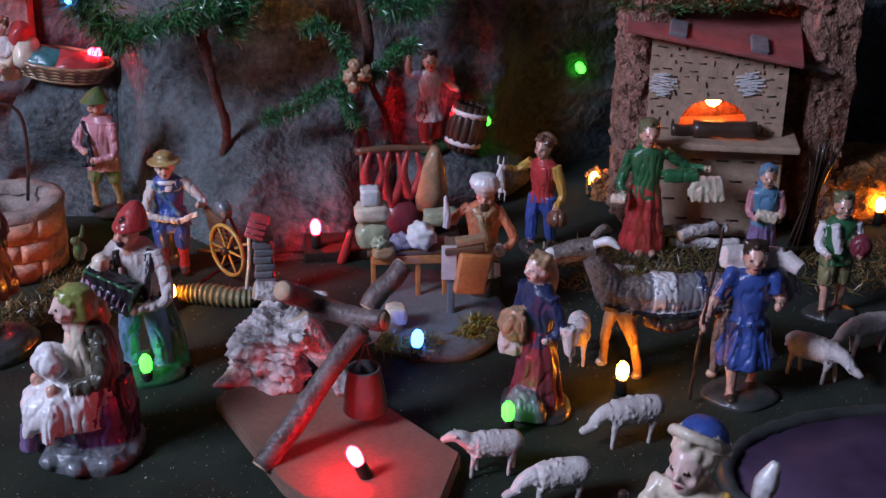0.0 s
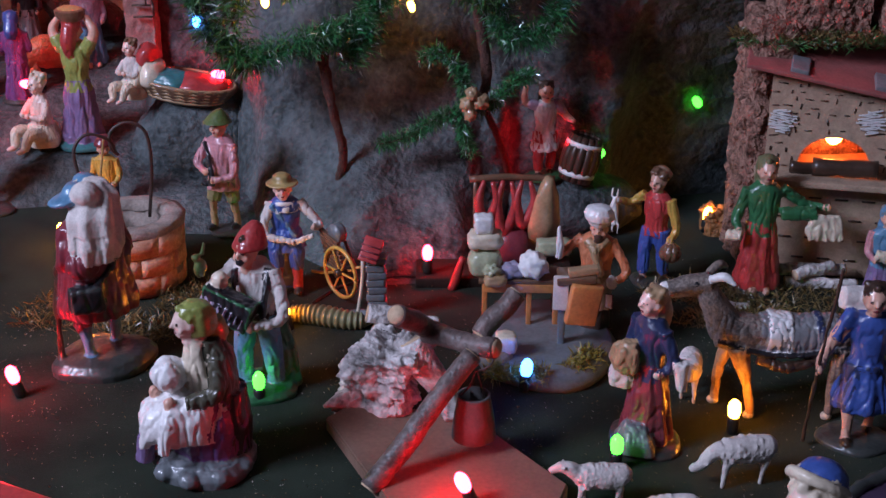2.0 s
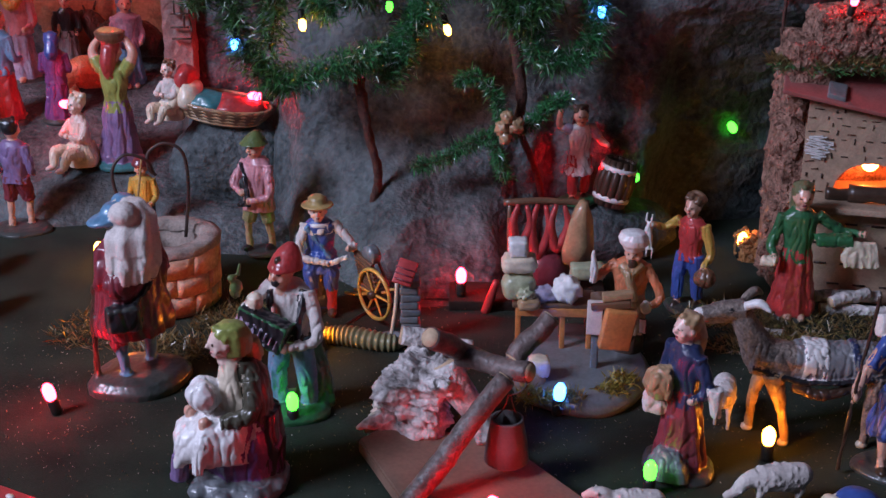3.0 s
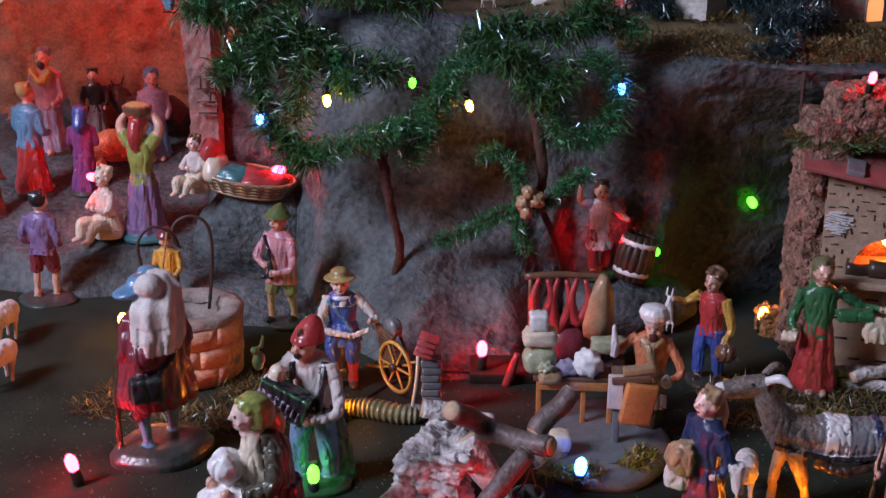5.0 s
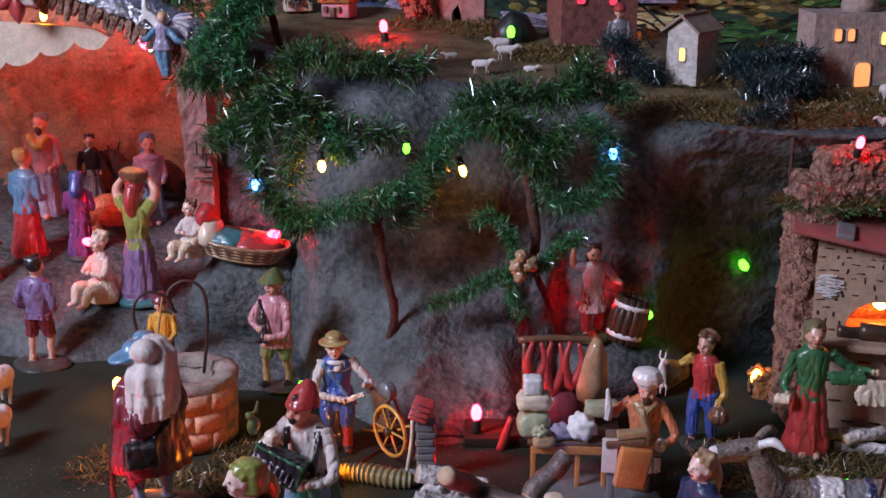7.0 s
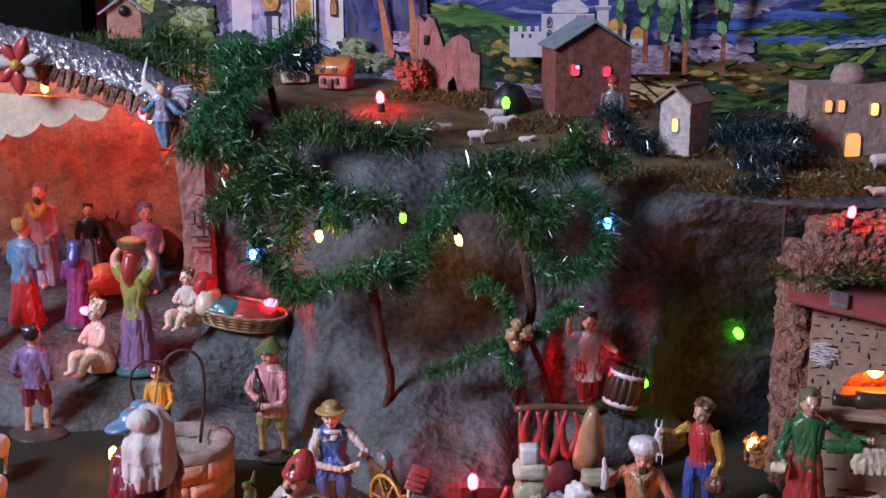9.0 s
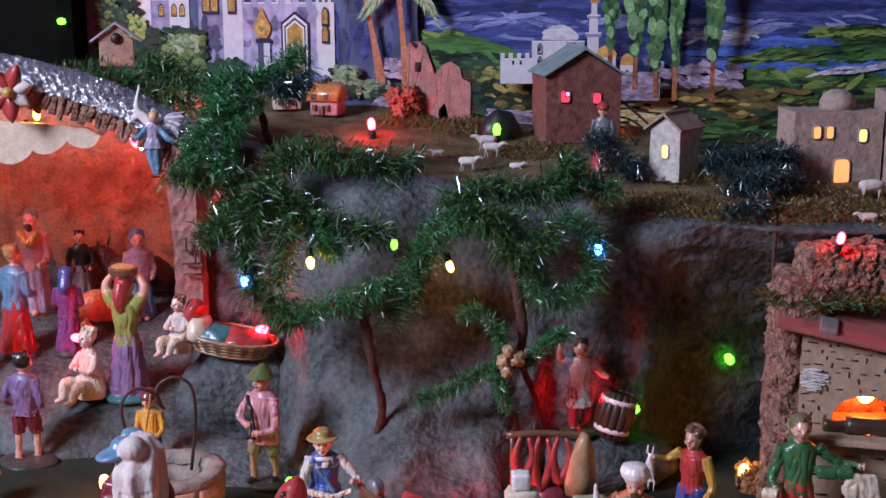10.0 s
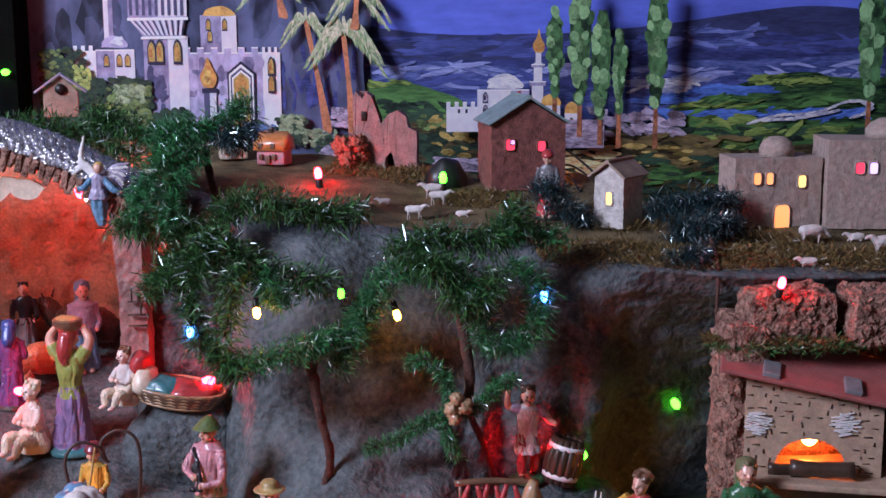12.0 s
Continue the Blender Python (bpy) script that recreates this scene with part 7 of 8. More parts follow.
artificial_tree("tinsel_tree", "toy tree of green tinsel garland with thin brown trunk", [(-0.039, 0.973, 0.046), (-0.034, 0.962, 0.075), (-0.042, 0.955, 0.115), (-0.050, 0.955, 0.175)], [0.0035, 0.0032, 0.0036, 0.005], [
    ([(-0.122, 0.975, 0.268), (-0.095, 0.965, 0.280), (-0.061, 0.965, 0.277), (-0.030, 0.97, 0.268), (-0.008, 0.98, 0.270)], 1500, "needle"),
    ([(-0.173, 0.960, 0.212), (-0.155, 0.960, 0.228), (-0.137, 0.955, 0.243), (-0.110, 0.950, 0.246), (-0.088, 0.955, 0.234), (-0.060, 0.955, 0.222), (-0.031, 0.965, 0.216)], 2200, "needle"),
    ([(-0.140, 0.965, 0.230), (-0.140, 0.960, 0.200), (-0.132, 0.955, 0.174), (-0.115, 0.950, 0.158), (-0.099, 0.950, 0.152)], 1300, "needle"),
    ([(-0.110, 0.950, 0.152), (-0.085, 0.940, 0.160), (-0.054, 0.940, 0.168), (-0.036, 0.950, 0.172), (-0.018, 0.960, 0.172)], 1500, "needle_bright"),
    ([(-0.118, 0.955, 0.262), (-0.130, 0.945, 0.240), (-0.135, 0.950, 0.225)], 700, "needle"),
    ([(-0.085, 0.950, 0.232), (-0.078, 0.945, 0.214), (-0.066, 0.945, 0.206)], 600, "needle_bright"),
    ([(-0.110, 0.945, 0.240), (-0.106, 0.940, 0.215), (-0.112, 0.94, 0.180)], 600, "needle"),
    ([(-0.028, 0.955, 0.150), (-0.015, 0.955, 0.168), (-0.010, 0.960, 0.188), (0.008, 0.965, 0.200)], 800, "needle_bright"),
])
artificial_tree("tinsel_tree", "toy tree of bright green tinsel garland with tied nuts", [(0.099, 0.985, 0.045), (0.090, 0.965, 0.080), (0.076, 0.955, 0.115), (0.078, 0.955, 0.140), (0.070, 0.965, 0.195)], [0.0028, 0.0026, 0.003, 0.0042, 0.0048], [
    ([(-0.012, 0.975, 0.170), (-0.005, 0.970, 0.195), (0.010, 0.965, 0.215), (0.030, 0.965, 0.225), (0.055, 0.960, 0.222), (0.080, 0.955, 0.205)], 1500, "needle_bright"),
    ([(0.015, 0.975, 0.235), (0.040, 0.970, 0.247), (0.064, 0.970, 0.250), (0.090, 0.970, 0.246), (0.110, 0.975, 0.256), (0.120, 0.98, 0.272)], 1700, "needle"),
    ([(0.105, 0.975, 0.250), (0.125, 0.985, 0.252), (0.154, 0.990, 0.244)], 900, "needle_bright"),
    ([(0.080, 0.955, 0.220), (0.085, 0.950, 0.190), (0.092, 0.950, 0.170), (0.108, 0.950, 0.168), (0.126, 0.950, 0.175), (0.134, 0.955, 0.195), (0.132, 0.960, 0.215), (0.112, 0.965, 0.230)], 1900, "needle_bright"),
    ([(0.060, 0.950, 0.210), (0.075, 0.945, 0.200), (0.090, 0.945, 0.210), (0.100, 0.95, 0.225)], 800, "needle"),
    ([(0.030, 0.960, 0.240), (0.050, 0.950, 0.230), (0.070, 0.95, 0.225)], 700, "needle"),
    ([(-0.006, 0.950, 0.084), (0.018, 0.948, 0.090), (0.036, 0.945, 0.104), (0.052, 0.940, 0.112), (0.067, 0.938, 0.116), (0.085, 0.94, 0.122), (0.098, 0.945, 0.134), (0.113, 0.95, 0.139)], 1300, "needle_bright", dict(length=0.009, puff=0.0015)),
    ([(0.066, 0.940, 0.114), (0.060, 0.938, 0.132), (0.056, 0.94, 0.146), (0.042, 0.945, 0.158), (0.028, 0.95, 0.152)], 700, "needle_bright", dict(length=0.008, puff=0.0015)),
    ([(0.055, 0.94, 0.112), (0.060, 0.94, 0.095), (0.066, 0.942, 0.078)], 420, "needle_bright", dict(length=0.008, puff=0.0015)),
])
for k, (p, r) in enumerate((((0.062, 0.930, 0.121), 0.0058), ((0.072, 0.930, 0.123), 0.0062), ((0.065, 0.928, 0.130), 0.0048), ((0.064, 0.927, 0.114), 0.0046))):
    lump("walnut", p, (r, r, r * 1.1), "tan", "pale brown nut tied among the tinsel", "nut", seed=20 + k, wrinkle=0.35)
artificial_tree("tinsel_tree", "toy tree of dense green tinsel beside the stable roof", [(-0.120, 1.060, 0.225), (-0.128, 1.065, 0.258), (-0.138, 1.075, 0.300), (-0.140, 1.08, 0.33)], [0.0035, 0.0035, 0.003, 0.002], [
    ([(-0.182, 1.060, 0.318), (-0.165, 1.055, 0.328), (-0.143, 1.06, 0.330), (-0.120, 1.07, 0.336), (-0.104, 1.08, 0.352)], 1700, "needle_bright"),
    ([(-0.150, 1.05, 0.325), (-0.172, 1.045, 0.305), (-0.186, 1.045, 0.280), (-0.196, 1.045, 0.255)], 1700, "needle_bright", dict(puff=0.005)),
    ([(-0.140, 1.05, 0.315), (-0.160, 1.045, 0.290), (-0.170, 1.045, 0.262), (-0.160, 1.05, 0.246)], 1500, "needle_bright", dict(puff=0.005)),
    ([(-0.215, 1.05, 0.250), (-0.190, 1.045, 0.250), (-0.170, 1.045, 0.246), (-0.14, 1.05, 0.250)], 900, "needle"),
    ([(-0.128, 1.055, 0.325), (-0.110, 1.065, 0.320), (-0.100, 1.075, 0.330)], 700, "needle_teal"),
])
artificial_tree("tinsel_bush", "dark teal tinsel bush on the terrace edge with a thin stem", [(0.278, 0.945, 0.150), (0.275, 0.955, 0.185), (0.283, 0.985, 0.220), (0.290, 1.05, 0.245)], [0.0013, 0.0013, 0.0016, 0.002], [
    ([(0.250, 1.09, 0.252), (0.275, 1.07, 0.260), (0.300, 1.07, 0.262), (0.325, 1.09, 0.258)], 1500, "needle_teal"),
    ([(0.262, 1.05, 0.240), (0.285, 1.03, 0.246), (0.315, 1.05, 0.244)], 1300, "needle_teal"),
    ([(0.245, 1.00, 0.222), (0.262, 0.99, 0.226), (0.275, 1.0, 0.232)], 500, "needle_teal"),
])
artificial_tree("tinsel_bush", "small dark tinsel bush before the red house", [(0.160, 1.12, 0.235), (0.162, 1.12, 0.27)], [0.0015, 0.001], [
    ([(0.148, 1.115, 0.265), (0.160, 1.11, 0.272), (0.178, 1.115, 0.262)], 500, "needle_teal"),
    ([(0.165, 1.11, 0.255), (0.182, 1.105, 0.250), (0.195, 1.11, 0.243)], 500, "needle_teal"),
])
artificial_tree("fir_garland", "flat dark fir garland lying behind the stable roof", [(-0.36, 1.22, 0.31), (-0.25, 1.22, 0.30)], [0.0015, 0.0015], [
    ([(-0.345, 1.20, 0.318), (-0.30, 1.19, 0.322), (-0.26, 1.19, 0.310), (-0.215, 1.18, 0.295)], 1800, "needle", dict(puff=0.006)),
    ([(-0.26, 1.20, 0.333), (-0.24, 1.20, 0.326), (-0.20, 1.19, 0.310)], 1100, "needle", dict(puff=0.006)),
])


def moss(name, c, size, n, key, label, seed, length=0.006, on=None, width=0.00045):
    """A loose tuft or mat of short curly strands, one object."""
    rnd = random.Random(seed)
    spots = []
    for _ in range(int(n * 2.2)):
        a, r = rnd.uniform(0, 6.283), math.sqrt(rnd.random())
        x, y = c[0] + math.cos(a) * r * size[0], c[1] + math.sin(a) * r * size[1]
        z = (on(y) if on else c[2]) + rnd.random() ** 1.5 * size[2] * (1.05 - r)
        spots.append((Vector((x, y, z)), Vector((0, 0, 1)), 0.001))
    me = needle_mesh(name, spots * 1, length, width, seed, droop=0.1, forward=0.8, curl=0.0004)
    me.materials.append(M[key])
    ob = new(name, me)
    return tagged(ob, label, "moss", kind="stuff")


for k, (x, y, sx, sy, n, key) in enumerate(((0.20, 1.03, 0.06, 0.03, 1500, "needle_dry"), (0.30, 1.01, 0.09, 0.03, 2200, "needle_dry"), (0.42, 1.0, 0.08, 0.03, 1400, "needle_dry"), (0.05, 1.30, 0.05, 0.03, 1100, "needle_dry"), (0.11, 1.20, 0.04, 0.03, 900, "needle_dry"), (-0.02, 1.32, 0.04, 0.025, 800, "needle_dry"), (0.24, 1.13, 0.05, 0.04, 800, "needle_dry"), (0.34, 1.05, 0.06, 0.03, 900, "needle_dry"), (-0.06, 1.15, 0.05, 0.03, 700, "needle"))):
    moss("moss_mat", (x, y, 0), (sx, sy, 0.012), n, key, "dry tan moss on the terrace" if key == "needle_dry" else "dark green moss on the terrace", 50 + k, 0.007, terrace_z)
moss("moss_mat", (0.325, 0.915, 0.176), (0.070, 0.025, 0.012), 2200, "needle_dry", "olive moss on the oven roof", 70, 0.007)
moss("moss_mat", (0.325, 0.905, 0.174), (0.070, 0.020, 0.010), 900, "needle", "green moss on the oven roof", 71, 0.006)
for k, (x, y) in enumerate(((0.072, 0.715), (0.092, 0.712), (0.122, 0.722), (0.130, 0.735))):
    moss("lichen_tuft", (x, y, 0.008), (0.010, 0.007, 0.008), 170, "needle_yellow", "tuft of yellow lichen on the stall base", 80 + k, 0.006)
for k, (x, y, sx, sy, n) in enumerate(((-0.135, 0.845, 0.035, 0.03, 500), (-0.235, 0.83, 0.03, 0.03, 200), (0.235, 0.845, 0.05, 0.02, 700), (0.30, 0.82, 0.08, 0.03, 900), (0.42, 0.80, 0.08, 0.04, 900), (-0.17, 0.80, 0.03, 0.02, 400), (0.25, 0.80, 0.05, 0.02, 500))):
    moss("dry_grass", (x, y, 0.0), (sx, sy, 0.006), n, "needle_dry", "dry brown grass strewn on the felt", 90 + k, 0.008)


# ---- stable on the ledge ----
def stable():
    ob = thing("stable", (0, 0, 0), 0, "nativity stable of orange board with stone pillar and arched roof", "stable")
    bm = bmesh.new()
    stack(bm, [(-0.213, 1.125, 0.100, 0.021, 0.016), (-0.212, 1.125, 0.14, 0.019, 0.015), (-0.214, 1.125, 0.19, 0.0185, 0.014), (-0.216, 1.125, 0.262, 0.022, 0.016)], 0, 4)
    bmesh.ops.subdivide_edges(bm, edges=bm.edges[:], cuts=16, use_grid_fill=True)
    bmesh.ops.rotate(bm, verts=bm.verts, cent=(-0.213, 1.125, 0), matrix=Matrix.Rotation(radians(45), 3, "Z"))
    for v in bm.verts:
        v.co += noise.noise_vector(v.co * 60) * 0.0012 + noise.noise_vector(v.co * 190) * 0.0009
    pil = part("pillar", bm, M["ruin"], ob, "rough pinkish plaster pillar with scratched bricks", smooth=False)
    for x, z, w, h in ((-0.208, 0.172, 0.018, 0.001), (-0.210, 0.160, 0.016, 0.001), (-0.206, 0.166, 0.001, 0.011), (-0.214, 0.178, 0.001, 0.011), (-0.200, 0.156, 0.001, 0.010), (-0.209, 0.150, 0.017, 0.001)):
        bm = bmesh.new()
        box(bm, (x, 1.1085, z), (w, 0.004, h))
        part("brick_joint", bm, M["dark_brown"], pil)
    bm = bmesh.new()
    bmesh.ops.create_grid(bm, x_segments=150, y_segments=80, size=0.5)
    for v in bm.verts:
        x, z = -0.50 + v.co.x * 0.62, 0.17 + v.co.y * 0.26
        v.co = Vector((x, 1.335 - 0.16 * max(0, (x + 0.30) / 0.11) ** 2 * (x > -0.30) + noise.multi_fractal(Vector((x, 0, z)) * 14, 0.8, 2.1, 4) * 0.009 - max(0, noise.noise(Vector((x * 95, 2, z * 95))) - 0.25) * 0.012, z))
    bmesh.ops.solidify(bm, geom=bm.faces[:], thickness=0.006)
    part("back_wall", bm, M["stable_wall"], ob, "orange brown textured back wall")

    EAVE = [(-0.66, 0.345), (-0.45, 0.340), (-0.36, 0.326), (-0.313, 0.314), (-0.285, 0.305), (-0.257, 0.293), (-0.22, 0.274), (-0.18, 0.256)]

    def eave(x):
        for (a, u), (b, v) in zip(EAVE, EAVE[1:]):
            if x <= b:
                return u + (v - u) * (x - a) / (b - a)
        return EAVE[-1][1]

    n = 120
    cork_loops, foil_loops = [], []
    for i in range(n + 1):
        x = -0.66 + 0.478 * i / n
        z = eave(x)
        k = noise.noise(Vector((x * 90, 1, 1))) * 0.003
        t2 = 0.014 * (0.7 + 0.7 * abs(noise.noise(Vector((x * 130, 4, 1)))))
        cork_loops.append([(x, 1.084 + k, z - t2), (x, 1.080 + k, z - t2 * 0.5), (x, 1.083, z), (x, 1.12, z + 0.002), (x, 1.12, z - t2)])
        foil_loops.append([(x, 1.079 + k, z - 0.001), (x, 1.080 + k, z + 0.003), (x, 1.086 + k, z + 0.008), (x, 1.096, z + 0.012), (x, 1.108, z + 0.015), (x, 1.122, z + 0.017), (x, 1.140, z + 0.017), (x, 1.180, z + 0.010), (x, 1.180, z - 0.002)])
    bm = bmesh.new()
    rings(bm, cork_loops)
    part("roof_edge", bm, M["cork"], ob, "ragged cork roof edge", smooth=False)
    bm = bmesh.new()
    rings(bm, foil_loops)
    bmesh.ops.subdivide_edges(bm, edges=bm.edges[:], cuts=3, use_grid_fill=True)
    for v in bm.verts:
        run = v.co.y + v.co.z
        bend = noise.noise(v.co * 75) * 3.0
        cell = math.sin(v.co.x * 430 + run * 160 + bend) * math.sin(run * 560 - v.co.x * 120 - bend)
        v.co += Vector((0, -0.0020, 0.0020)) * (abs(cell) ** 0.6 * 1.6 - 0.6) + noise.noise_vector(v.co * 300) * 0.0022
    part("roof_foil", bm, M["foil"], ob, "crumpled silver foil on the roof")
    bm = bmesh.new()
    lower = []
    n = 150
    top = [(-0.66 + 0.380 * k / n, 0.298 - 0.014 * (k / n) ** 3 - 0.006 * max(0, k / n - 0.97) / 0.03) for k in range(n + 1)]
    for k in range(n + 1):
        s = k / n
        x = -0.66 + 0.378 * s
        step = max(0.0, min(1.0, (-0.31 - x) / 0.07))
        lower.append((x, 0.275 - 0.020 * step - 0.0075 * abs(math.sin(math.pi * (x + 0.28) / 0.030)) ** 0.6 + 0.004 * max(0, s - 0.985) / 0.015))
    vt = [[bm.verts.new((x, y, z)) for x, z in top] for y in (1.090, 1.096)]
    vl = [[bm.verts.new((x, y, z)) for x, z in lower] for y in (1.090, 1.096)]
    for k in range(n):
        bm.faces.new((vt[0][k], vt[0][k + 1], vl[0][k + 1], vl[0][k]))
        bm.faces.new((vt[1][k], vl[1][k], vl[1][k + 1], vt[1][k + 1]))
        bm.faces.new((vt[0][k], vt[1][k], vt[1][k + 1], vt[0][k + 1]))
        bm.faces.new((vl[0][k], vl[0][k + 1], vl[1][k + 1], vl[1][k]))
    bm.faces.new((vt[0][n], vt[1][n], vl[1][n], vl[0][n]))
    bm.faces.new((vt[0][0], vl[0][0], vl[1][0], vt[1][0]))
    part("cloud_board", bm, M["cream"], ob, "pale scalloped cloud board", smooth=False)
    for k in range(26):
        bm = bmesh.new()
        x = -0.36 + k * 0.0062
        z = eave(x) - 0.008
        box(bm, (x, 1.0815 + 0.001 * (k % 2), z - 0.001 * (k % 3)), (0.0058, 0.006, 0.013 + 0.003 * (k % 3)), 0, 0, 0.0012, (0, 20 + 10 * math.sin(k * 2.3)))
        roughen(bm, 0.0014, 190, k)
        part("bark_piece", bm, M["cork"], ob)


stable()


def poinsettia(loc):
    ob = thing("poinsettia", loc, 0, "glittering red fabric flower with pale leaves on the stable roof", "flower")
    for k in range(7):
        a = 2 * math.pi * k / 7 + 0.3
        d = Vector((math.cos(a), -0.25, math.sin(a)))
        s = Vector((-math.sin(a), 0, math.cos(a)))
        bm = bmesh.new()
        L = 0.026 if k % 2 else 0.021
        loops = []
        for j in range(7):
            u = j / 6
            w = 0.0075 * math.sin(math.pi * min(0.98, 0.06 + u * 0.92))
            c = d * L * u + Vector((0, 0.004 * u * u, 0))
            loops.append([c + s * w, c + Vector((0, -0.0016, 0)), c - s * w, c + Vector((0, 0.0010, 0))])
        rings(bm, loops)
        part("petal" if k % 3 else "leaf", bm, M["red" if k % 3 else "plaster"], ob)
    bm = bmesh.new()
    ball(bm, (0, -0.004, 0), 0.005, 0, 10)
    part("centre", bm, M["yellow"], ob)


poinsettia((-0.350, 1.070, 0.318))


def angel(loc, h):
    c = Clay()
    c.stack([(0.03, 0, -0.02, 0.05, 0.04), (0.02, 0, 0.10, 0.09, 0.06), (0, 0, 0.30, 0.12, 0.08), (0, 0, 0.50, 0.13, 0.09)], "denim", folds=6, depth=0.16)
    c.stack([(0, 0, 0.42, 0.17, 0.11), (0, 0, 0.50, 0.15, 0.10), (0, 0, 0.62, 0.10, 0.08), (0, 0, 0.76, 0.12, 0.08), (0, 0, 0.82, 0.05, 0.05)], "lilac", folds=7, depth=0.08)
    c.ball((0.02, -0.02, 0.91), (0.075, 0.075, 0.085), "skin", 12)
    c.ball((0.02, 0.01, 0.94), (0.085, 0.075, 0.075), "yellow", 12)
    for k in range(7):
        u = k / 6
        c.tube([(-0.02, 0.06, 0.70), (-0.16 - 0.10 * u, 0.08, 0.95 + 0.05 * u), (-0.42 + 0.22 * u, 0.07, 1.30 + 0.12 * u - 0.5 * (1 - u))], [0.03, 0.05, 0.018], "white", 7)
        c.tube([(0.04, 0.06, 0.72), (0.24, 0.08, 0.92 - 0.16 * u), (0.50 - 0.12 * u, 0.07, 0.98 - 0.42 * u)], [0.03, 0.045, 0.016], "white" if k % 2 else "lilac", 7)
    c.tube([(0.10, 0, 0.74), (0.24, -0.08, 0.58), (0.36, -0.10, 0.54)], [0.05, 0.06, 0.03], "sky")
    c.tube([(-0.10, 0, 0.74), (-0.22, -0.08, 0.60), (-0.30, -0.10, 0.62)], [0.05, 0.06, 0.03], "sky")
    c.ball((0.38, -0.10, 0.54), 0.035, "skin", 8)
    c.ball((-0.32, -0.10, 0.63), 0.035, "skin", 8)
    c.finish("angel_figurine", loc, h, 0, "hanging angel figurine in pale blue with white wings", "angel figurine", voxel=0.014)


angel((-0.231, 1.074, 0.247), 0.054)


def birdhouse(loc, turn):
    ob = thing("birdhouse", loc, turn, "tiny grey wooden house with pointed roof", "toy house")
    bm = bmesh.new()
    box(bm, (0, 0, 0.013), (0.034, 0.026, 0.026), 0, 0, 0.001)
    part("body", bm, M["roof_card"], ob)
    for s in (-1, 1):
        bm = bmesh.new()
        box(bm, (0.0125 * s, 0, 0.034), (0.032, 0.034, 0.002), 0, 0, 0.0005, (0, 36 * s))
        part("roof", bm, M["lilac"], ob, "pale grey lilac roof board")
    bm = bmesh.new()
    v = [bm.verts.new(p) for p in ((-0.017, -0.0132, 0.025), (0.017, -0.0132, 0.025), (0, -0.0132, 0.042), (-0.017, -0.010, 0.025), (0.017, -0.010, 0.025), (0, -0.010, 0.042))]
    for f in ((0, 1, 2), (5, 4, 3), (0, 3, 4, 1), (1, 4, 5, 2), (2, 5, 3, 0)):
        bm.faces.new([v[i] for i in f])
    part("gable", bm, M["roof_card"], ob, smooth=False)
    bm = bmesh.new()
    stack(bm, [(0, 0, 0, 0.0055, 0.0055), (0, 0, 0.002, 0.0055, 0.0055)], 0, 16)
    bmesh.ops.rotate(bm, verts=bm.verts, cent=(0, 0, 0), matrix=Matrix.Rotation(radians(90), 3, "X"))
    bmesh.ops.translate(bm, verts=bm.verts, vec=(0, -0.0130, 0.028))
    part("door_hole", bm, M["bare_black"], ob)


birdhouse((-0.312, 1.30, 0.325), 12)


# ---- figures round the stable ----
def basket_on_head(c):
    c.stack([(0, 0.0, 0.97, 0.085, 0.075), (0, 0, 1.0, 0.11, 0.09), (0, 0, 1.05, 0.12, 0.10), (0, 0, 1.055, 0.10, 0.08)], "brown", folds=14, depth=0.03)
    c.ball((0, 0, 1.05), (0.10, 0.08, 0.03), "straw", 12)


plain_person("basket_woman_figurine", "woman figurine in olive top and violet skirt bearing a basket", (-0.271, 1.105, 0.036), 0.116, 160, "lime", "violet", "skirt", hair="red", arms=((-0.12, -0.03, 0.98), (0.12, -0.03, 0.98)), bare=1.0, bend=(0.02, 0.0, 0.04), long_hair=True, extra=basket_on_head, base="teal", base_r=0.22)


def seated(name, label, loc, h, face, top, low, hair="yellow", hat=None, hat_key="white", extra=None, skin="skin_pale"):
    c = Clay()
    c.stack([(0, 0, 0.0, 0.22, 0.2), (0, 0, 0.12, 0.24, 0.22), (0, 0, 0.3, 0.18, 0.17)], low, folds=5, depth=0.04)
    c.stack([(0, 0, 0.2, 0.17, 0.15), (0, 0, 0.42, 0.15, 0.13), (0, 0, 0.60, 0.15, 0.11), (0, 0, 0.68, 0.08, 0.07)], top, folds=4, depth=0.02)
    for s in (-1, 1):
        c.tube([(0.10 * s, -0.08, 0.16), (0.14 * s, -0.30, 0.22), (0.10 * s, -0.38, 0.03)], [0.10, 0.085, 0.05], low)
        c.ball((0.10 * s, -0.43, 0.03), (0.05, 0.08, 0.035), skin, 9)
        c.tube([(0.14 * s, 0, 0.58), (0.19 * s, -0.12, 0.42), (0.05 * s, -0.22, 0.44)], [0.06, 0.055, 0.04], top)
        c.ball((0.05 * s, -0.24, 0.45), 0.045, skin, 9)
    head(c, (0, -0.02, 0.82), skin, hair, hat, hat_key, s=1.75)
    if extra:
        extra(c)
    return c.finish(name, loc, h, face, label)


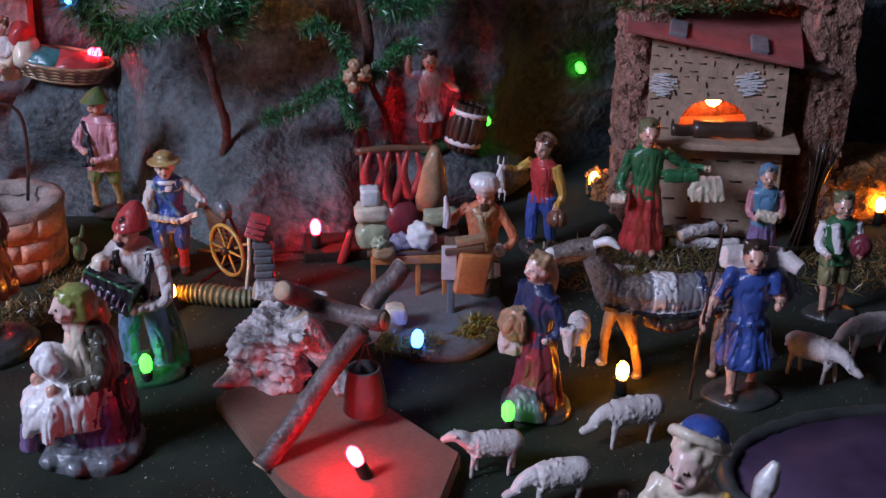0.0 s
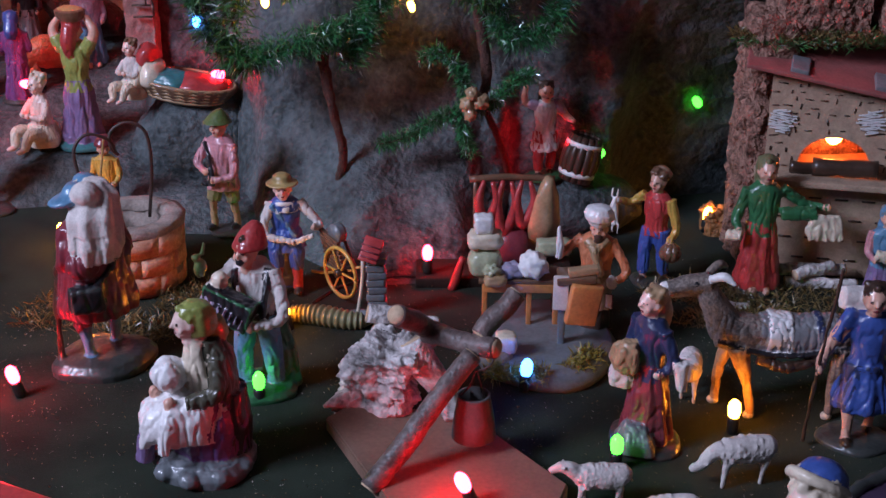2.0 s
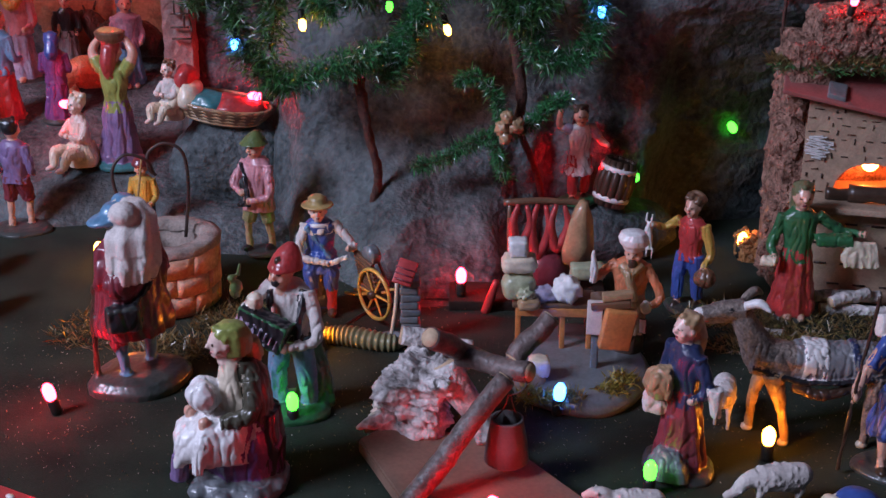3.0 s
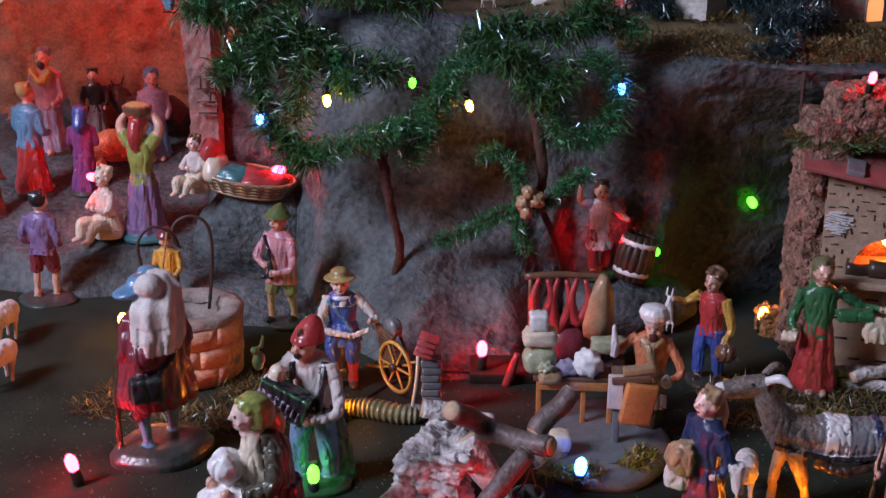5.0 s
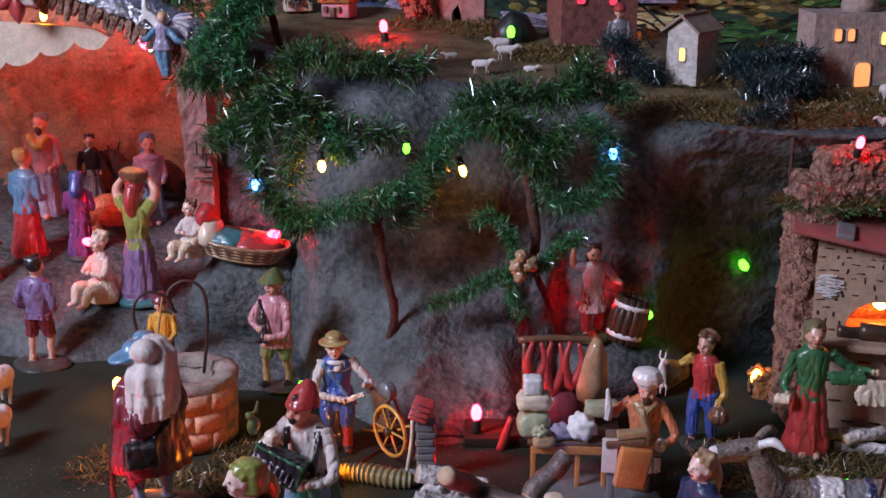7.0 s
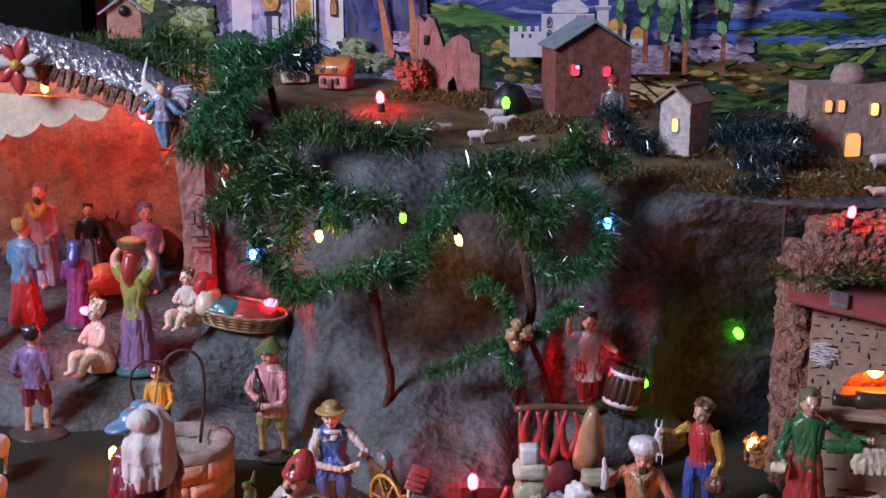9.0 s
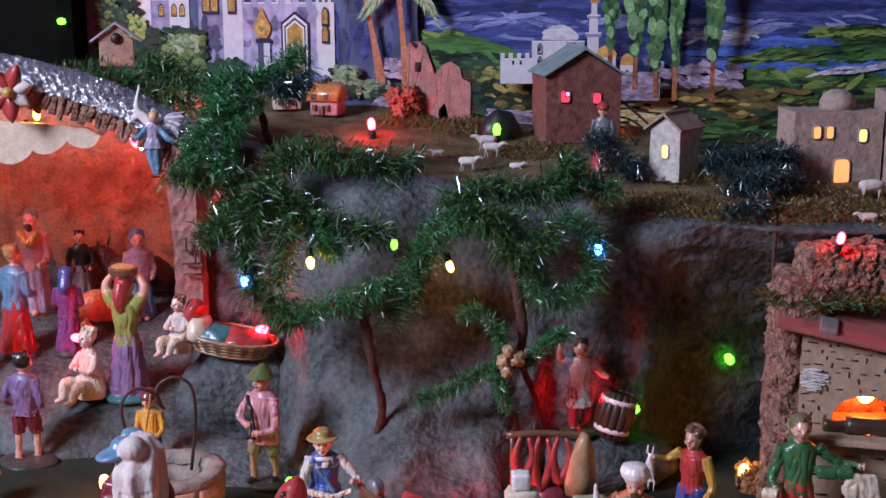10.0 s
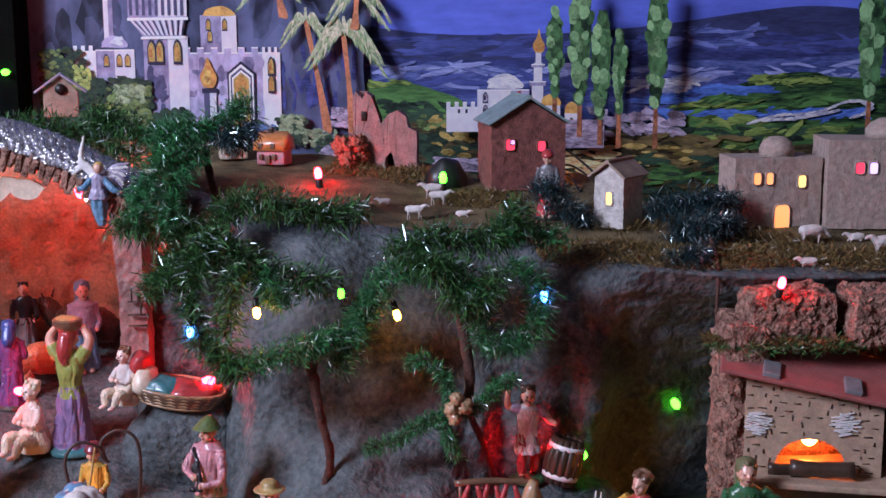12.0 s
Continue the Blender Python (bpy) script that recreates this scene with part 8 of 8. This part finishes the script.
seated("child_figurine", "seated pale child figurine with curly hair by the ledge", (-0.305, 1.100, 0.038), 0.068, -40, "skin_pale", "cream", "cream")
seated("child_figurine", "small seated child figurine on the rock by the pillar", (-0.219, 1.088, 0.084), 0.054, -35, "plaster", "cream", "brown")
plain_person("violet_boy_figurine", "boy figurine in violet jacket and red breeches seen from behind", (-0.345, 1.035, 0.0), 0.100, 165, "violet", "wine", hair="black", arms=((-0.15, -0.04, 0.52), (0.15, -0.04, 0.52)), cut=0.26, s=1.2, base="base_dark", base_r=0.26, wide=1.15)
plain_person("blue_hood_figurine", "kneeling figurine in dark blue hooded cloak", (-0.347, 1.190, 0.052), 0.086, 180, "purple", "purple", "skirt", hair="blue", hat="scarf", hat_key="blue", arms=((-0.10, -0.12, 0.55), (0.10, -0.12, 0.55)), wide=1.25, s=1.2)
plain_person("red_robe_figurine", "figurine in red robe with a blue shawl", (-0.398, 1.190, 0.050), 0.112, 150, "sky", "red", "skirt", hair="straw", arms=((-0.12, -0.12, 0.55), (0.12, -0.12, 0.55)), wide=1.25)
plain_person("brown_cloak_figurine", "figurine in brown cloak beside the stable", (-0.424, 1.145, 0.042), 0.072, 160, "brown", "brown", "skirt", hair="dark_brown", wide=1.2)
plain_person("bearded_man_figurine", "bearded man figurine in pink robe with yellow scarf", (-0.405, 1.280, 0.068), 0.112, -8, "pink", "lilac", "skirt", hair="grey", beard="dark_brown", extra=lambda c: c.tube([(-0.09, -0.07, 0.80), (0.0, -0.12, 0.70), (0.09, -0.07, 0.80)], [0.04, 0.045, 0.04], "yellow"), wide=1.3)
plain_person("blue_veil_figurine", "kneeling figurine in grey blue veil and pale robe", (-0.293, 1.262, 0.066), 0.094, 20, "lilac", "sky", "skirt", hair="sky", hat="scarf", hat_key="sky", wide=1.3, s=1.25)
plain_person("dark_robe_figurine", "small dark robed figurine at the back of the stable", (-0.362, 1.300, 0.074), 0.080, 10, "black", "grey", "skirt", hair="black", wide=1.0)


def manger_animal(loc, h, face, key, label):
    c = Clay()
    c.tube([(-0.5, 0, 0.30), (-0.2, 0, 0.36), (0.2, 0, 0.34), (0.5, 0, 0.26)], [0.16, 0.27, 0.27, 0.14], key, 14, 18)
    c.tube([(-0.45, 0, 0.38), (-0.62, -0.05, 0.58), (-0.8, -0.12, 0.52)], [0.17, 0.15, 0.09], key, 12)
    for s in (-1, 1):
        c.tube([(-0.60, 0.08 * s, 0.68), (-0.60, 0.16 * s, 0.80)], [0.03, 0.01], key)
        c.tube([(-0.3, 0.2 * s, 0.15), (-0.5, 0.24 * s, 0.06)], [0.09, 0.05], key)
    c.finish("lying_ox_figurine", loc, h, face, label, "ox figurine")


manger_animal((-0.322, 1.238, 0.066), 0.062, 20, "salmon", "lying tan ox figurine inside the stable")
manger_animal((-0.300, 1.305, 0.080), 0.075, -20, "dark_brown", "lying dark donkey figurine inside the stable")
plain_person("yellow_shirt_boy_figurine", "boy figurine in yellow shirt and red cap behind the well", (-0.232, 1.010, 0.0), 0.072, -10, "yellow", "navy", hair="wine", hat="cap", hat_key="wine", s=1.25, cut=0.1, wide=1.15)


def cradle(loc, turn):
    ob = thing("cradle", loc, turn, "brown wicker cradle with a red and teal blanket", "cradle")
    ob.matrix_world = pose(*loc, 8, 8, turn) @ Matrix.Scale(1.16, 4)
    bm = bmesh.new()
    stack(bm, [(0, 0, 0.0, 0.022, 0.010), (0, 0, 0.006, 0.032, 0.016), (0, 0, 0.014, 0.038, 0.019), (0, 0, 0.018, 0.039, 0.020), (0, 0, 0.017, 0.034, 0.016), (0, 0, 0.012, 0.030, 0.013)], 0, 44, 22, 0.03)
    part("basket", bm, M["brown"], ob)
    for k in range(5):
        bm = bmesh.new()
        r = 0.030 + 0.0019 * k
        tube(bm, [(r * math.cos(a), r * 0.5 * math.sin(a), 0.005 + 0.003 * k) for a in (2 * math.pi * j / 20 for j in range(21))], 0.0013, 0, 6, 60)
        part("wicker_ring", bm, M["tan"], ob)
    for c, r, key in (((-0.024, -0.004, 0.020), (0.010, 0.012, 0.010), "cream"), ((-0.010, -0.006, 0.018), (0.015, 0.012, 0.007), "teal"), ((0.012, -0.004, 0.017), (0.020, 0.013, 0.007), "red"), ((-0.030, 0.004, 0.028), (0.008, 0.012, 0.013), "red"), ((-0.033, -0.006, 0.016), (0.006, 0.008, 0.010), "cream")):
        bm = bmesh.new()
        ball(bm, c, r, 0, 22)
        roughen(bm, 0.0032, 70)
        roughen(bm, 0.0014, 190)
        part("blanket", bm, M[key], ob)


cradle((-0.176, 1.090, 0.080), -6)
mound("rock_boulder", (-0.168, 1.102, 0.034), (0.060, 0.042, 0.054), M["rock"], "dark smooth boulder under the cradle", 5.0, 0.12)
mound("rock_boulder", (-0.172, 1.160, 0.060), (0.052, 0.038, 0.165), M["rock"], "grey rock lump by the pillar", 7.0, 0.15)
sheep((-0.352, 0.940, 0.0), 0.036, 80, "white lamb figurine near the table's edge")
sheep((-0.330, 0.860, 0.0), 0.036, 70, "white lamb figurine near the table's edge")


# ---- houses on the terrace ----
# emission on the panes stands in for bulbs inside the houses
PANE_GLOW = {k: glow("self_glow_pane_" + k, c, s) for k, (c, s) in dict(amber=((1.0, 0.36, 0.13), 1.15), pale=((1.0, 0.66, 0.22), 1.3), pink=((1.0, 0.05, 0.12), 0.9), violet=((0.45, 0.35, 1.0), 1.8)).items()}


def house(name, loc, turn, size, key, label, roof=None, windows=(), dome=None, pitch=0.45, roof_key="roof_teal", roof_label="grey teal card roof"):
    """Walls as a rough box, self-glowing paper panes for unbuilt inner bulbs, set in dark reveals."""
    ob = thing(name, loc, turn, label, "toy house")
    w, d, h = size
    bm = bmesh.new()
    box(bm, (0, 0, h / 2), (w, d, h), 0)
    bmesh.ops.subdivide_edges(bm, edges=bm.edges[:], cuts=12, use_grid_fill=True)
    for v in bm.verts:
        v.co += noise.noise_vector(v.co * 130 + Vector((loc[0] * 50, 0, 0))) * 0.0009
    if roof == "gable":
        for v in bm.verts:
            if v.co.z > h - 0.001:
                v.co.z += pitch * (w / 2 - abs(v.co.x))
    part("wall", bm, M[key], ob, smooth=False)
    if roof == "gable":
        for s in (-1, 1):
            bm = bmesh.new()
            a = math.atan(pitch)
            L = (w / 2 + 0.006) / math.cos(a)
            box(bm, (s * (w / 4 + 0.001), 0, h + pitch * w / 4 + 0.0022), (L, d + 0.010, 0.0022), 0, 0, 0.0006, (0, s * math.degrees(a)))
            roughen(bm, 0.0006, 90)
            part("roof", bm, M[roof_key], ob, roof_label, smooth=False)
    if dome:
        bm = bmesh.new()
        x, r, z = dome
        stack(bm, [(x, 0, h - 0.001, r, r), (x, 0, h + z * 0.4, r, r), (x, 0, h + z * 0.75, r * 0.8, r * 0.8), (x, 0, h + z * 0.95, r * 0.45, r * 0.45), (x, 0, h + z, r * 0.1, r * 0.1)], 0, 22)
        roughen(bm, 0.0007, 120)
        part("dome", bm, M[key], ob)
    for x, z, ww, hh, lit in windows:
        def pane_ring(grow, y):
            return [(x + (ww / 2 + grow) * math.copysign(abs(math.cos(a)) ** 0.45, math.cos(a)), y, z + (hh / 2 + grow) * math.copysign(abs(math.sin(a)) ** 0.45, math.sin(a))) for a in (math.tau * (k + 0.5) / 20 for k in range(20))]

        bm = bmesh.new()
        rings(bm, [pane_ring(0.0, -d / 2 + 0.0002), pane_ring(0.0, -d / 2 - 0.0016), pane_ring(0.0009, -d / 2 - 0.0014), pane_ring(0.0013, -d / 2 + 0.0002)], cap=False)
        win_frame = part("window_frame", bm, M[key], ob)
        bm = bmesh.new()
        rings(bm, [pane_ring(0.0001, -d / 2 - 0.0010), pane_ring(0.0001, -d / 2 + 0.001)])
        part("pane", bm, PANE_GLOW[lit], win_frame, "coloured paper pane that glows by itself", smooth=False)
    return ob


house("toy_house", (0.154, 1.265, 0.252), 8, (0.076, 0.060, 0.066), "stucco_red", "dark red stucco toy house with teal card roof", "gable", ((-0.019, 0.046, 0.009, 0.011, "pink"), (-0.0165, 0.0485, 0.0045, 0.004, "violet"), (0.013, 0.044, 0.008, 0.010, "pink")), None, 0.62)
house("toy_house", (0.226, 1.118, 0.234), -40, (0.030, 0.036, 0.046), "stucco_white", "white stucco toy hut with tan card roof", "gable", ((0.001, 0.027, 0.0062, 0.0115, "pale"),), None, 0.75, "roof_card", "worn tan card roof")
house("toy_house", (0.367, 1.125, 0.234), 2, (0.080, 0.050, 0.062), "stucco", "sand stucco toy house with dome and lit door", None, ((-0.020, 0.044, 0.0066, 0.0105, "amber"), (-0.0085, 0.044, 0.0062, 0.0105, "amber"), (0.0215, 0.041, 0.0072, 0.011, "pale"), (0.004, 0.008, 0.014, 0.024, "amber")), (0.006, 0.016, 0.018))
house("toy_house", (0.462, 1.115, 0.233), -6, (0.100, 0.060, 0.080), "stucco", "larger sand stucco toy house with violet lit window", None, ((-0.022, 0.055, 0.008, 0.010, "pink"), (-0.010, 0.055, 0.007, 0.010, "violet"), (0.010, 0.026, 0.010, 0.012, "pink")), (0.012, 0.022, 0.018))


def ruin(loc):
    ob = thing("ruined_gate", loc, -8, "pink grey plaster ruin with tower and round gable", "toy ruin")
    bm = bmesh.new()
    outline = [(-0.034, 0), (-0.034, 0.078), (-0.030, 0.084), (-0.024, 0.076), (-0.020, 0.083), (-0.014, 0.080), (-0.013, 0.052), (-0.004, 0.050), (0.004, 0.060), (0.014, 0.064), (0.022, 0.058), (0.025, 0.046), (0.034, 0.042), (0.034, 0)]
    arch = [(0.012, 0), (0.012, 0.014), (0.007, 0.020), (0.001, 0.014), (0.001, 0)]
    a = [bm.verts.new((x, -0.011, z)) for x, z in outline + arch]
    b = [bm.verts.new((x, 0.011, z)) for x, z in outline + arch]
    bm.faces.new(a)
    bm.faces.new(b[::-1])
    for i in range(len(a)):
        j = (i + 1) % len(a)
        bm.faces.new((a[i], b[i], b[j], a[j]))
    bmesh.ops.triangulate(bm, faces=bm.faces[:])
    bmesh.ops.subdivide_edges(bm, edges=bm.edges[:], cuts=3)
    for v in bm.verts:
        v.co += noise.noise_vector(v.co * 90) * 0.0012
    part("wall", bm, M["ruin"], ob, smooth=False)
    bm = bmesh.new()
    box(bm, (-0.022, -0.011, 0.058), (0.006, 0.003, 0.010), 0, 0, 0.0008)
    part("window_hole", bm, M["bare_black"], ob)
    bm = bmesh.new()
    box(bm, (0.0065, 0.006, 0.010), (0.011, 0.004, 0.020))
    part("gate_dark", bm, M["bare_black"], ob)


ruin((0.018, 1.345, 0.262))


def cottage(loc, turn, wall, roof, label, h=1.0):
    ob = thing("cottage_ornament", loc, turn, label, "toy house")
    bm = bmesh.new()
    box(bm, (0, 0, 0.009 * h), (0.032 * h, 0.024 * h, 0.018 * h), 0, 0, 0.002)
    part("wall", bm, M[wall], ob)
    bm = bmesh.new()
    loops = []
    for x in (-0.019, -0.016, 0.0, 0.016, 0.019):
        e = 0.9 if abs(x) > 0.018 else 1
        loops.append([(x * h, -0.016 * h * e, 0.016 * h), (x * h, -0.012 * h * e, 0.027 * h), (x * h, 0, 0.036 * h * e), (x * h, 0.012 * h * e, 0.027 * h), (x * h, 0.016 * h * e, 0.016 * h)])
    rings(bm, loops)
    part("roof", bm, M[roof], ob)
    bm = bmesh.new()
    box(bm, (-0.003 * h, 0.0, 0.036 * h), (0.006 * h, 0.006 * h, 0.008 * h), 0, 0, 0.001)
    part("chimney", bm, M["dark_brown"], ob)
    for x, z, w, hh in ((-0.010, 0.020, 0.005, 0.007), (0.004, 0.020, 0.005, 0.007), (-0.010, 0.009, 0.004, 0.006), (0.005, 0.009, 0.004, 0.006), (-0.002, 0.006, 0.005, 0.010)):
        bm = bmesh.new()
        box(bm, (x * h, -0.0135 * h, z * h), (w * h, 0.004 * h, hh * h), 0, 0, 0.0003)
        part("window", bm, M["brown"], ob)


cottage((-0.103, 1.365, 0.267), -18, "pink", "orange", "small ceramic cottage with pink walls and orange roof", 1.0)
cottage((-0.150, 1.390, 0.271), 12, "cream", "brown", "small ceramic cottage with brown roof", 0.95)
moss("coral_bush", (-0.020, 1.335, 0.262), (0.020, 0.016, 0.034), 900, "needle_dry", "reddish dry bush beside the ruin", 120, 0.007)
for k, (x, y, z, r) in enumerate(((-0.028, 1.33, 0.288, 0.012), (-0.014, 1.33, 0.290, 0.011), (-0.022, 1.325, 0.276, 0.011), (-0.010, 1.332, 0.278, 0.010))):
    bm = bmesh.new()
    bmesh.ops.create_icosphere(bm, subdivisions=4, radius=r)
    for v in bm.verts:
        v.co *= 0.85 + 0.45 * noise.noise(v.co * 260 + Vector((k, 0, 0))) + 0.35 * noise.noise(v.co * 700 + Vector((k, 9, 0)))
    ob = link("sponge_bush", bm, M["coral"])
    ob.location = (x, y, z)
    tagged(ob, "coral coloured sponge bush clump by the ruin", "bush", "sponge clumps")


def cave(loc):
    bm = bmesh.new()
    bmesh.ops.create_uvsphere(bm, u_segments=24, v_segments=16, radius=1.0)
    for v in bm.verts:
        v.co = Vector((v.co.x * 0.022, v.co.y * 0.014, max(-0.2, v.co.z) * 0.028)) * (1 + 0.1 * noise.noise(v.co * 2))
    ob = link("dark_cave", bm, M["bare_black"])
    ob.location = loc
    tagged(ob, "black rounded cave mouth behind a green light", "cave")


cave((0.078, 1.265, 0.254))
plain_person("red_robe_santa_figurine", "small figurine in red and black robe under the red house", (0.164, 1.140, 0.238), 0.062, -10, "grey", "red", "skirt", hair="white", hat="cap", hat_key="red", s=1.2)
for x, y, z, h, f, lying, lab in (
    (0.014, 1.195, 0.245, 0.011, 8, True, "tiny white lamb figurine lying on the terrace"), (-0.006, 1.19, 0.2445, 0.010, 60, True, "tiny white lamb figurine lying on the terrace"),
    (0.062, 1.215, 0.247, 0.017, 4, False, "tiny white lamb figurine standing on the terrace"), (0.066, 1.190, 0.244, 0.016, 172, False, "tiny white sheep figurine standing on the terrace"),
    (0.041, 1.142, 0.238, 0.015, 178, False, "tiny white sheep figurine standing on the terrace"), (0.086, 1.148, 0.239, 0.011, 176, True, "tiny white lamb figurine lying on the terrace"),
    (0.381, 1.046, 0.226, 0.020, 186, False, "small white sheep figurine grazing by the sand house"), (0.424, 1.055, 0.227, 0.014, 6, True, "small white lamb figurine lying by the sand house"),
    (0.432, 1.012, 0.2215, 0.020, 10, False, "small white sheep figurine by the terrace edge"), (0.359, 0.988, 0.2185, 0.014, 6, True, "small white lamb figurine lying at the terrace edge")):
    sheep((x, y, z), h, f, lab, lying=lying, group="tiny sheep", down=lab.find("grazing") >= 0)


def cable(pts, label):
    bm = bmesh.new()
    tube(bm, pts, 0.0012, 0, 6, 40)
    tagged(link("cable", bm, M["bare_black"]), label, "cable")


cable([(0.178, 1.29, 0.300), (0.20, 1.26, 0.290), (0.226, 1.20, 0.266), (0.24, 1.17, 0.250)], "thin black cable hanging between the toy houses")
cable([(0.185, 1.28, 0.272), (0.205, 1.25, 0.274), (0.222, 1.20, 0.262)], "thin black cable hanging between the toy houses")
cable([(0.190, 1.27, 0.254), (0.20, 1.25, 0.266), (0.208, 1.22, 0.252)], "thin black cable hanging between the toy houses")
cable([(0.060, 0.862, 0.002), (0.02, 0.880, 0.002), (-0.03, 0.868, 0.002), (-0.06, 0.83, 0.0015)], "thin black fairy light cable on the felt")


def gift_box():
    """Red and white papered box front at the cloth's corner."""
    bm = bmesh.new()
    box(bm, (0, 0, 0.004), (0.22, 0.05, 0.008), 0, 0, 0.002)
    ob = thing("red_paper_strip", (-0.212, 0.578, 0.0), -29, "red paper strip with pale spots at the cloth's edge", "paper strip")
    strip = part("strip", bm, M["red"], ob, smooth=False)
    rnd = random.Random(6)
    for k in range(26):
        bm = bmesh.new()
        stack(bm, [(0, 0, 0.0078, 0.003, 0.002), (0, 0, 0.0086, 0.0028, 0.0018)], 0, 10)
        bmesh.ops.translate(bm, verts=bm.verts, vec=(rnd.uniform(-0.1, 0.1), rnd.uniform(-0.02, 0.021), 0))
        part("spot", bm, M["white"], strip)


gift_box()

moss("felt_lint", (-0.02, 0.70, 0.0012), (0.36, 0.24, 0.0006), 1500, "needle_dry", "specks of dry lint strewn over the felt", 200, 0.0016, width=0.0003)
moss("felt_lint", (0.02, 0.72, 0.0012), (0.36, 0.24, 0.0006), 900, "needle_white", "pale specks of lint strewn over the felt", 201, 0.0012, width=0.00022)
